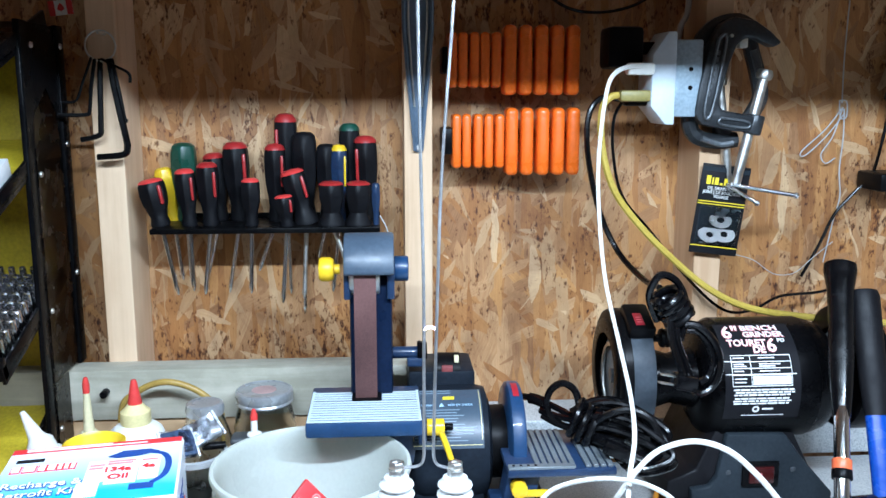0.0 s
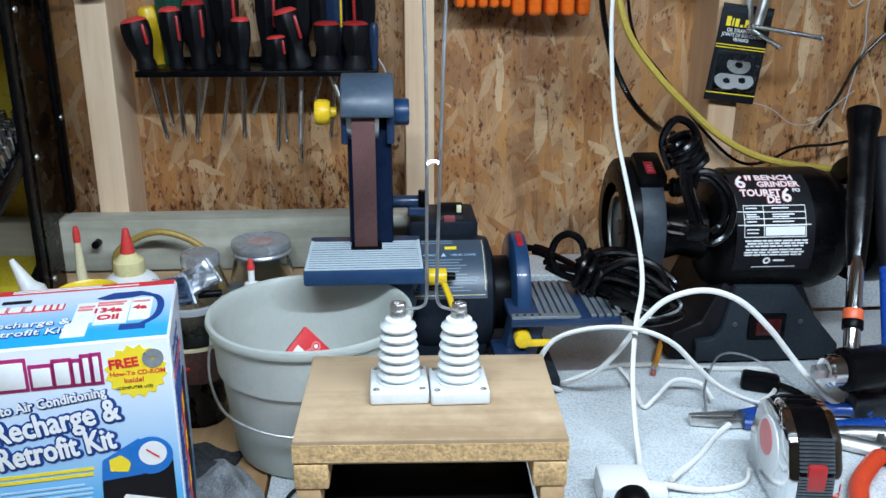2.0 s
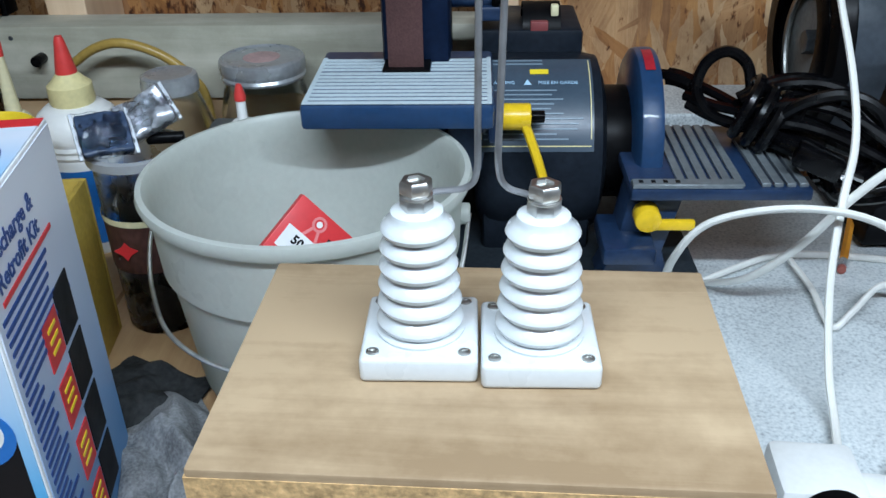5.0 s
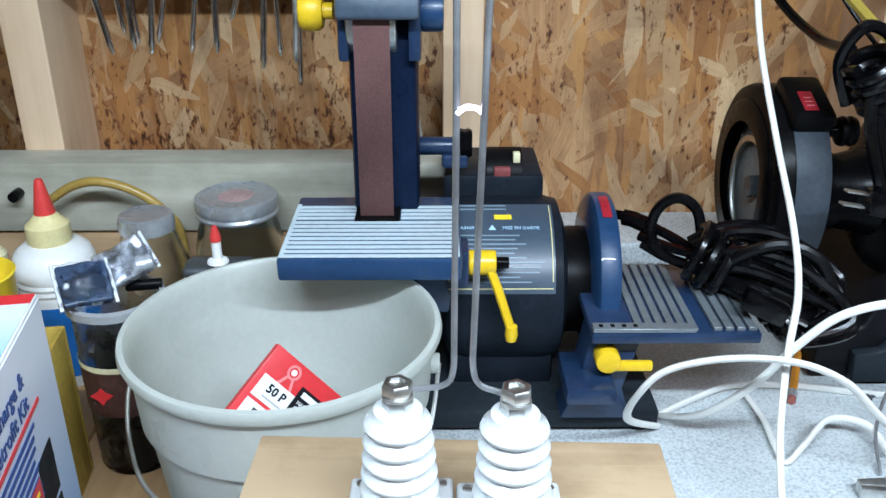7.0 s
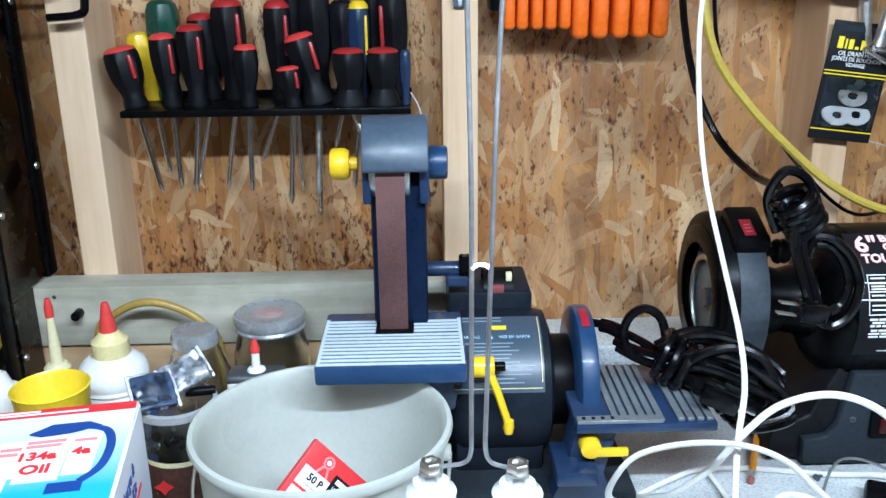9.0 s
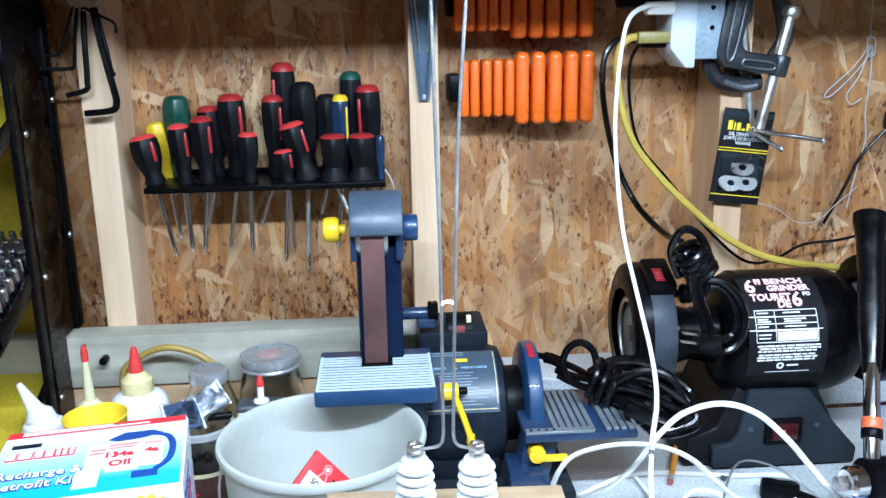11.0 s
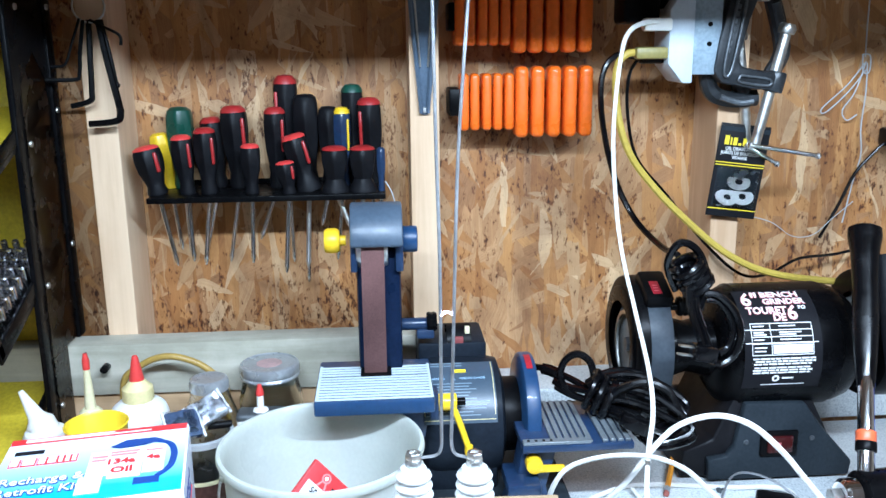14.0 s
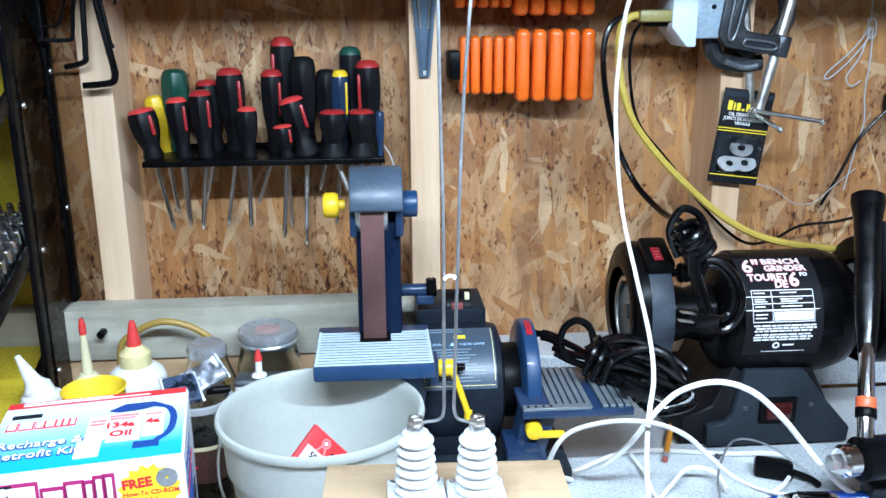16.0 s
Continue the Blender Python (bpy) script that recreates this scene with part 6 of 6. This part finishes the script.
def screwdriver(x, y, top_x, top_z, w, body, accent, tip_x, tip_z, cap, style=0):
    """A screwdriver in the rack: foot of the handle at (x, y), head at top_x, top_z, blade tip at tip_x, tip_z."""
    h, w = math.hypot(top_z - RZ, top_x - x) * 0.955, w * 1.14
    lean = math.degrees(math.atan2(top_x - x, top_z - RZ))
    words = {"body": {GRIP: "black", GREEN: "green", YELLOW: "yellow", NAVY: "dark blue", BLUE: "blue"}[body]}
    t = thing("screwdriver", pose(x, y, RZ - 0.001, 0, lean, 0), words["body"] + " handled screwdriver standing in the wall rack" if accent is None else words["body"] + " handled screwdriver with coloured inlay in the wall rack", "screwdriver", "screwdrivers in the rack")
    r = w / 2
    if style == 0:
        prof = [(0, 0), (r * 0.62, 0), (r * 0.70, h * 0.06), (r * 0.58, h * 0.20), (r * 0.72, h * 0.32), (r * 0.92, h * 0.50), (r, h * 0.70), (r * 0.97, h * 0.88), (r * 0.82, h * 0.955), (r * 0.55, h * 0.99), (0, h)]
    else:
        prof = [(0, 0), (r * 0.98, 0), (r, h * 0.04), (r * 0.90, h * 0.12), (r * 0.66, h * 0.30), (r * 0.80, h * 0.45), (r * 0.95, h * 0.65), (r * 0.98, h * 0.85), (r * 0.80, h * 0.96), (0, h)]
    bm = lathe(prof, 24)
    for v in bm.verts:
        k = v.co.z / h
        if 0.25 < k < 0.9:
            f = 1 - 0.07 * (1 + math.cos(6 * math.atan2(v.co.y, v.co.x)))
            v.co.x, v.co.y = v.co.x * f, v.co.y * f
    hn = part("handle", bm, body, t)
    if cap is not None:
        part("cap", lathe([(r * 0.90, h * 0.925), (r * 0.83, h * 0.960), (r * 0.57, h * 0.998), (0, h * 1.010)], 18), cap, hn, "coloured end cap")
    if accent is not None:
        for s in ((1, -1)[int(abs(x) * 1000) % 2],):
            part("inlay", box(s * r * 0.66 - r * 0.13, s * r * 0.66 + r * 0.13, -r * 0.86, -r * 0.55, h * 0.46, h * 0.86, r * 0.12), accent, hn, "coloured inlay")
    blade = h * 0 + math.hypot(RZ - tip_z, tip_x - x)
    tilt_ = math.degrees(math.atan2(x - tip_x, RZ - tip_z)) - lean
    part("blade", lathe([(0, 0), (0.0032, 0), (0.0032, blade - 0.014), (0.0038, blade - 0.009), (0.0014, blade), (0, blade)], 10, pose(0, 0, 0, 180, 0, 0)), CHROME if style == 0 else STEEL, t, "steel blade", pose(0, 0, 0.002, 0, tilt_, 0))


SD = [
    (-0.366, 1.300, -0.379, 1.184, 0.033, GRIP, RED, -0.348, 1.02, CORAL, 0),
    (-0.361, 1.350, -0.374, 1.196, 0.024, YELLOW, None, -0.352, 1.03, None, 0),
    (-0.343, 1.350, -0.343, 1.232, 0.033, GREEN, None, -0.340, 1.02, None, 0),
    (-0.328, 1.300, -0.333, 1.198, 0.026, GRIP, RED, -0.327, 1.025, CORAL, 0),
    (-0.300, 1.300, -0.303, 1.207, 0.028, GRIP, RED, -0.312, 1.020, RED, 0),
    (-0.297, 1.355, -0.304, 1.216, 0.030, GRIP, RED, -0.322, 1.020, RED, 0),
    (-0.268, 1.345, -0.272, 1.232, 0.034, GRIP, RED, -0.287, 1.012, RED, 0),
    (-0.245, 1.295, -0.245, 1.185, 0.024, GRIP, None, -0.249, 1.022, CORAL, 0),
    (-0.216, 1.335, -0.216, 1.230, 0.028, GRIP, RED, -0.243, 1.045, RED, 0),
    (-0.203, 1.362, -0.203, 1.272, 0.031, GRIP, RED, -0.202, 1.005, RED, 0),
    (-0.175, 1.350, -0.177, 1.247, 0.033, GRIP, None, -0.182, 0.978, None, 0),
    (-0.172, 1.310, -0.193, 1.195, 0.032, GRIP, RED, -0.178, 1.010, CORAL, 1),
    (-0.196, 1.285, -0.201, 1.162, 0.024, GRIP, RED, -0.205, 1.010, CORAL, 0),
    (-0.146, 1.345, -0.146, 1.230, 0.027, GRIP, None, -0.160, 1.06, None, 0),
    (-0.128, 1.340, -0.128, 1.228, 0.022, NAVY, YELLOW, -0.140, 1.012, YELLOW, 0),
    (-0.114, 1.362, -0.114, 1.258, 0.029, GRIP, None, -0.118, 1.04, GREEN, 0),
    (-0.089, 1.350, -0.092, 1.240, 0.032, GRIP, RED, -0.088, 1.03, RED, 0),
    (-0.137, 1.292, -0.137, 1.180, 0.033, GRIP, None, -0.118, 1.065, RED, 1),
    (-0.101, 1.292, -0.101, 1.180, 0.033, GRIP, None, -0.105, 1.05, RED, 1),
    (-0.077, 1.290, -0.077, 1.178, 0.011, NAVY, None, -0.080, 1.06, None, 0),
]
for row in SD:
    screwdriver(*row)
hw = thing("hanging_wire", pose(-0.068, 1.275, 1.10), "thin grey wire hanging from the rack", "wire")
part("strand", tube([(-0.004, 0.01, 0.030), (0.006, 0.004, 0.010), (0.010, 0.0, -0.030), (0.004, 0.0, -0.09), (0.010, 0.0, -0.16)], 0.0009, 6, 6), GREYCORD, hw)

# ---- hex keys on a ring ----
hk = thing("hex_key_set", pose(-0.421, 1.268, 1.352), "black hex keys hanging on a wire ring from a stud", "hex keys")
part("ring", tube([(0.019 * math.cos(a), 0, 0.019 * math.sin(a)) for a in [2 * math.pi * i / 12 for i in range(13)]], 0.0012, 8, 4), STEEL, hk, "wire ring")
part("nail", lathe(rod(0.002, 0.03), 10, along("-y", 0, 0.022, 0.016)), STEEL, hk)


def key(pts, r):
    part("key", tube(pts, r, 6, 5), BLACK, hk, "", None)


key([(0.010, 0.0, -0.016), (0.016, -0.002, -0.06), (0.025, -0.003, -0.112), (0.0265, -0.003, -0.128), (0.020, -0.003, -0.137), (-0.012, -0.003, -0.140)], 0.0042)
key([(-0.002, 0.002, -0.016), (-0.004, 0.0, -0.06), (-0.006, 0.0, -0.100), (-0.009, 0.0, -0.112), (-0.032, 0.0, -0.118)], 0.0034)
key([(-0.008, 0.0, -0.016), (-0.014, -0.002, -0.05), (-0.018, -0.002, -0.080), (-0.024, -0.002, -0.086), (-0.058, -0.002, -0.086)], 0.0026)
key([(-0.012, 0.0, -0.014), (-0.024, -0.002, -0.045), (-0.034, -0.002, -0.068), (-0.050, -0.002, -0.070)], 0.0018)
key([(0.000, 0.0, -0.016), (0.016, -0.004, -0.024), (0.034, -0.004, -0.034), (0.035, -0.004, -0.046)], 0.0018)
key([(0.012, 0.002, -0.016), (0.020, 0.0, -0.06), (0.024, 0.0, -0.09), (0.028, 0.0, -0.094)], 0.0026)

flag = thing("flag_sticker", pose(-0.504, 1.3785, 1.408, 0, -7, 0), "small red and white paper flag on the wall", "sticker")
part("field", box(-0.016, 0.016, -0.0008, 0, -0.010, 0.010), CARDW, flag)
for s in (-1, 1):
    part("red_band", box(s * 0.012 - 0.004, s * 0.012 + 0.004, -0.0012, -0.0006, -0.010, 0.010), CARDRED, flag, "red band")
part("leaf_shape", slab([(0, -0.005), (0.005, -0.002), (0.003, 0.003), (0, 0.006), (-0.003, 0.003), (-0.005, -0.002)], 0.0004), CARDRED, flag, "red leaf shape", pose(0, -0.0012, 0))

# ---- shelf bracket on the middle stud ----
br = thing("shelf_bracket", pose(-0.0193, 1.288, 1.215), "tapered blue-grey pressed steel shelf bracket on the stud", "bracket")
part("web", slab([(-0.004, 0.0), (0.004, 0.0), (0.0195, 0.16), (0.0195, 0.42), (-0.0195, 0.42), (-0.0195, 0.16)], 0.002, 0.0005), BRACKET, br, "", pose(0, -0.002, 0))
for s in (-1, 1):
    part("flange", tube([(s * 0.0042, -0.004, 0.002), (s * 0.0185, -0.006, 0.16), (s * 0.0185, -0.006, 0.42)], 0.0028, 6, 2, smooth=False), BRACKET, br)
    part("pressed_rib", tube([(s * 0.005, -0.0035, 0.06), (s * 0.012, -0.0035, 0.16), (s * 0.012, -0.0035, 0.20)], 0.0016, 6, 2), STEEL, br)
part("screw", lathe([(0, 0), (0.0042, 0), (0.003, 0.002), (0, 0.0022)], 14, along("-y", 0, -0.002, 0.006)), STEEL, br, "screw head")

# ---- orange wrench racks ----
def finger_rack(z, rows, label):
    t = thing("wrench_rack", pose(0, 0, z), label, "tool rack", "orange wrench racks")
    part("back_bar", box(0.018, 0.206, 1.352, WALL_Y - 0.0005, -0.016, 0.016, 0.003), BLACK, t, "black back bar")
    part("end_block", box(0.014, 0.030, 1.310, 1.36, -0.018, 0.018, 0.003), BLACK, t, "black end block")
    for x, w, h, dz, turn in rows:
        bm = box(-w / 2, w / 2, -0.020, 0.016, -h / 2, h / 2, w * 0.40, segs=4)
        part("finger", bm, ORANGE, t, "", pose(x, 1.325, dz, 0, 0, turn))
    return t


finger_rack(1.337, [(0.028 + i * 0.0150, 0.0128, 0.074, 0.0, random.uniform(-3, 3)) for i in range(5)] + [(0.1065 + i * 0.0218, 0.0178, 0.094, 0.0, random.uniform(-2, 2)) for i in range(5)], "orange plastic finger rack on the wall, rounded fingers in two sizes")
finger_rack(1.228, [(0.034 + i * 0.0148, 0.0122, 0.074, 0.0, random.uniform(-6, 3)) for i in range(5)] + [(0.1105 + i * 0.0216, 0.0175, 0.093, -0.001, random.uniform(-3, 2)) for i in range(5)], "lower orange plastic finger rack on the wall")

# ---- outlet with plugs ----
ol = thing("wall_outlet", pose(0.334, 1.30, 1.312), "galvanised outlet box with a pale multi-way adapter", "outlet")
part("box", box(-0.020, 0.018, -0.050, 0.050, -0.050, 0.050, 0.003), GALV, ol, "galvanised box", pose(0.0, 0, 0))
for z in (0.012, -0.012):
    part("knockout", lathe(rod(0.003, 0.001), 12, along("-y", 0.002, -0.050, z)), BLACK, ol)
ad = bmesh.new()
slab([(-0.020, 0.030), (0.0, 0.060), (0.012, 0.060), (0.012, -0.060), (0.0, -0.060), (-0.020, -0.036)], 0.062, 0.002, ad)
part("adapter", ad, OUTLET, ol, "pale bevelled adapter", pose(-0.030, -0.052, 0.0))
part("white_plug", box(-0.084, -0.048, -0.060, -0.042, 0.004, 0.020, 0.004), CORDW, ol, "white plug")
part("yellow_plug", box(-0.090, -0.048, -0.050, -0.032, -0.030, -0.015, 0.004), plain("brass_plug", (0.24, 0.20, 0.06), 0.45), ol, "yellow moulded plug")
part("black_plug", box(-0.080, -0.048, -0.036, -0.018, -0.036, -0.022, 0.004), BLACK, ol, "black plug")
pa = thing("power_adapter", pose(0.252, 1.30, 1.352), "black plug-in power adapter", "power adapter")
part("case", box(-0.024, 0.024, -0.040, 0.010, -0.027, 0.027, 0.006), BLACK, pa)
part("prongs", box(0.023, 0.056, -0.020, -0.012, -0.008, 0.008), BLACK, pa)


def cable(name, label, pts, r, material, category="cable"):
    o = Vector(pts[0])
    t = thing(name, Matrix.Translation(o), label, category)
    part("cable", tube([Vector(p) - o for p in pts], r, 8, 7), material, t)
    return t


cable("yellow_extension_cord", "yellow extension cord drooping along the wall", [(0.250, 1.262, 1.290), (0.233, 1.258, 1.288), (0.221, 1.255, 1.270), (0.222, 1.25, 1.22), (0.240, 1.25, 1.165), (0.276, 1.25, 1.118), (0.322, 1.25, 1.073), (0.378, 1.25, 1.028), (0.440, 1.25, 1.000), (0.535, 1.25, 0.985), (0.65, 1.25, 0.975)], 0.0048, CORDY)
cable("black_power_cord", "thick black cord hanging from the outlet to the grinder", [(0.258, 1.272, 1.283), (0.225, 1.270, 1.287), (0.207, 1.268, 1.265), (0.206, 1.265, 1.215), (0.222, 1.26, 1.14), (0.245, 1.24, 1.085), (0.265, 1.19, 1.058), (0.268, 1.13, 1.06)], 0.0040, RUBBER)
cable("thin_black_wire", "thin black wire drooping along the wall", [(0.256, 1.275, 1.285), (0.247, 1.29, 1.26), (0.250, 1.30, 1.21), (0.268, 1.31, 1.15), (0.310, 1.31, 1.10), (0.360, 1.285, 1.035), (0.410, 1.28, 0.992), (0.460, 1.30, 0.985), (0.511, 1.32, 1.000), (0.575, 1.34, 1.000), (0.62, 1.34, 1.01)], 0.0022, RUBBER)
cable("black_wire", "thin black wire on the wall by the corner", [(0.56, 1.36, 1.02), (0.585, 1.36, 1.07), (0.605, 1.36, 1.115), (0.635, 1.36, 1.15), (0.66, 1.36, 1.18), (0.68, 1.36, 1.30)], 0.0024, RUBBER)
cable("grey_conduit", "grey cable running up from the outlet box", [(0.345, 1.335, 1.360), (0.349, 1.335, 1.385), (0.358, 1.335, 1.41), (0.36, 1.335, 1.50)], 0.0042, GREYCORD)
cable("clear_string", "thin pale string hanging across the wall", [(0.425, 1.285, 1.070), (0.455, 1.29, 1.060), (0.490, 1.30, 1.038), (0.53, 1.32, 1.035), (0.565, 1.34, 1.052), (0.60, 1.35, 1.075)], 0.0006, GREYCORD)
cable("black_overhead_wire", "black wire slung along the top of the wall", [(0.14, 1.365, 1.450), (0.19, 1.365, 1.413), (0.24, 1.365, 1.405), (0.29, 1.365, 1.415), (0.33, 1.365, 1.44)], 0.0022, RUBBER)
wb = thing("wire_bundle", pose(0.607, 1.368, 1.27), "small bundle of thin grey wire hung on the wall", "wire")
for pts in ([(0, 0, 0), (-0.022, 0, -0.030), (-0.056, 0, -0.062), (-0.050, 0, -0.068), (-0.020, 0, -0.040), (0.004, 0, -0.008)], [(0.002, 0, 0.002), (-0.010, 0, -0.040), (-0.026, 0, -0.066), (-0.018, 0, -0.080), (-0.004, 0, -0.072)], [(0.004, 0, 0), (0.006, 0, -0.04), (0.004, 0, -0.09), (0.008, 0, -0.13), (0.000, 0, -0.17), (-0.010, 0, -0.23)], [(-0.004, 0.0, 0.012), (0.006, -0.002, 0.010), (0.008, 0, -0.012), (-0.002, -0.002, -0.012), (-0.004, 0, 0.012)], [(0.0, 0, 0.008), (-0.002, 0, 0.08), (0.000, 0, 0.18)]):
    part("strand", tube(pts, 0.0010, 6, 6), GREYCORD, wb)
wad = thing("black_plug_pack", pose(0.665, 1.33, 1.165), "black plug pack on the wall by the corner", "plug")
part("case", box(-0.022, 0.03, -0.02, 0.047, -0.012, 0.014, 0.004), BLACK, wad)
# rounded lump added for an unidentified dark shape by the corner
dk = thing("dark_wall_lump", pose(0.72, 1.335, 1.31), "unidentified dark lump on the wall by the corner", "bag")
db = bmesh.new()
bmesh.ops.create_icosphere(db, subdivisions=3, radius=1)
for v in db.verts:
    v.co = Vector((v.co.x * 0.055, v.co.y * 0.038, v.co.z * 0.075)) * (1 + 0.35 * noise.noise(v.co * 2.3))
part("lump_body", db, GRIP, dk)


# ---- C-clamps hung on the stud ----
def clamp_screw(t, x, z, ry, length, bar):
    part("boss", lathe(rod(0.0125, 0.026, 0.002), 20), IRON, t, "", pose(x, 0.011, z - 0.013, 0, ry, 0))
    part("screw", lathe([(0, -length), (0.0066, -length), (0.0066, 0.060), (0.0100, 0.061), (0.0112, 0.067), (0.0090, 0.073), (0, 0.073)], 20), STEEL, t, "steel screw with swivel pad", pose(x, 0.011, z, 0, ry, 0))
    (ax, az), (bx_, bz_) = bar
    part("handle_bar", tube([(ax, 0.004, az), (bx_, -0.006, bz_)], 0.0030, 10, 2, smooth=False), CHROME, t, "sliding bar")
    for px, py, pz in ((ax, 0.004, az), (bx_, -0.006, bz_)):
        part("bar_end", lathe([(0, -0.0045), (0.003, -0.0035), (0.0045, 0), (0.003, 0.0035), (0, 0.0045)], 12), CHROME, t, "", pose(px, py, pz))


ca = thing("c_clamp", pose(0.349, 1.246, 1.341), "dark cast iron C-clamp with steel screw hung on the stud", "clamp", "c-clamps")
part("frame", slab([(0.107, 0.017), (0.095, 0.011), (0.071, 0.022), (0.057, 0.023), (0.046, 0.013), (0.037, -0.012), (0.026, -0.060), (0.031, -0.070), (0.083, -0.079), (0.083, -0.099), (0.049, -0.098), (0.004, -0.089), (-0.006, -0.076), (-0.001, -0.037), (0.012, 0.019), (0.024, 0.041), (0.043, 0.050), (0.070, 0.045), (0.090, 0.032)], 0.022, 0.004), IRON, ca, "dark cast frame")
part("frame_rim", tube([(0.020, -0.002, 0.022), (0.030, -0.002, 0.020), (0.016, -0.002, -0.070), (0.006, -0.002, -0.070), (0.020, -0.002, 0.022)], 0.0022, 8, 8), GUNMETAL, ca, "raised cast rim")
part("frame_rim", tube([(0.028, -0.002, -0.080), (0.064, -0.002, -0.085), (0.064, -0.002, -0.093), (0.028, -0.002, -0.088), (0.028, -0.002, -0.080)], 0.0018, 8, 6), GUNMETAL, ca, "raised cast rim")
for k in range(7):
    part("cast_mark", box(-0.003, 0.003, -0.0012, 0.0006, -0.0028, 0.0028, 0.0004, segs=1), GUNMETAL, ca, "", pose(0.0205 - 0.0018 * k, 0, 0.004 - 0.0088 * k, 0, 12, 0))
part("jaw_face", box(0.050, 0.062, 0.004, 0.020, 0.010, 0.024, 0.002), STEEL, ca)
clamp_screw(ca, 0.0755, -0.089, 12, 0.086, ((0.050, -0.169), (0.136, -0.183)))
cb = thing("c_clamp", pose(0.337, 1.2715, 1.371), "second cast iron C-clamp hung behind the first", "clamp", "c-clamps")
part("frame", tube([(0.092, 0.006, 0.004), (0.068, 0.006, 0.016), (0.040, 0.006, 0.010), (0.020, 0.006, -0.012), (0.011, 0.006, -0.060), (0.009, 0.006, -0.110), (0.018, 0.006, -0.134), (0.044, 0.006, -0.142), (0.076, 0.006, -0.140)], 0.0110, 8, 6, 1.0, up=(0, 1, 0), square=True), IRON, cb, "dark cast frame")
part("frame_arm", tube([(0.076, 0.003, 0.012), (0.088, 0.003, -0.020), (0.100, 0.003, -0.058), (0.104, 0.003, -0.085), (0.092, 0.003, -0.110)], 0.0105, 8, 6, 1.0, up=(0, 1, 0), square=True), IRON, cb)
part("foot_rim", tube([(0.024, -0.005, -0.138), (0.050, -0.005, -0.146), (0.068, -0.005, -0.144)], 0.0035, 8, 5, 1.2, up=(0, 1, 0)), GUNMETAL, cb, "raised cast rim")
part("arm_panel", tube([(0.087, -0.0085, -0.022), (0.098, -0.0085, -0.058), (0.101, -0.0085, -0.084)], 0.0045, 8, 5, 1.3, up=(0, 1, 0)), GUNMETAL, cb, "raised panel")
clamp_screw(cb, 0.060, -0.128, -9, 0.078, ((0.068, -0.203), (0.106, -0.226)))
nl = thing("nail", pose(0.385, 1.29, 1.366), "steel nail holding the clamps", "nail")
part("shank", lathe(rod(0.0022, 0.05), 8, along("-y", 0, 0, 0)), STEEL, nl)

# ---- hanging hardware packet ----
hp = thing("hardware_packet", pose(0.396, 1.278, 1.132, 0, 7, 0), "black carded washer packet with yellow print hanging from the clamp", "packet")
part("card", box(-0.034, 0.034, -0.001, 0.001, -0.060, 0.064, 0.0006), INKBLACK, hp, "black card")
lw_ = part("blister", box(-0.028, 0.028, -0.009, -0.001, -0.046, 0.006, 0.004, segs=3), BAG, hp, "clear blister")
for x, y, z, mat, words in ((-0.010, -0.0030, -0.033, WHITE, "white nylon washer"), (0.010, -0.0022, -0.031, WHITE, "white nylon washer"), (0.002, -0.0016, -0.012, STEEL, "steel washer")):
    part("washer", lathe([(0.0055, 0), (0.0155, 0), (0.0160, 0.0006), (0.0160, 0.0014), (0.0155, 0.002), (0.0055, 0.002)], 28), mat, hp, words, pose(x, y, z, 68, 0, 0) @ Matrix.Diagonal((1, 0.72, 1, 1)))
for z in (0.012, 0.0085, -0.050):
    part("text_bar", box(-0.0335, 0.0335, -0.0014, -0.001, z, z + 0.0012), INKYELLOW, hp)
for x0, x1, h in ((-0.026, -0.020, 0.012), (-0.018, -0.016, 0.010), (-0.014, -0.009, 0.010), (-0.007, -0.003, 0.003), (-0.001, 0.005, 0.010), (0.007, 0.009, 0.010)):
    part("logo_shape", box(x0, x1, -0.0014, -0.001, 0.036, 0.036 + h), INKYELLOW, hp, "yellow logo block")
for txt, z, size in (("OIL DRAIN PLUG", 0.0290, 0.0066), ("JOINTS DE BOUCHON", 0.0235, 0.0062), ("VIDANGE", 0.0180, 0.0058)):
    lettering(txt, size, INKWHITE, hp, pose(-0.002, -0.0013, z), fat=0.0001, align="CENTER", squeeze=0.85)
part("header_strip", box(-0.034, 0.034, -0.0013, -0.001, 0.054, 0.060), GREYBASE, hp, "grey hanging strip")
part("inner_card", box(-0.029, 0.029, -0.0014, -0.001, -0.046, 0.006), GREYBASE, hp, "grey card behind the blister")
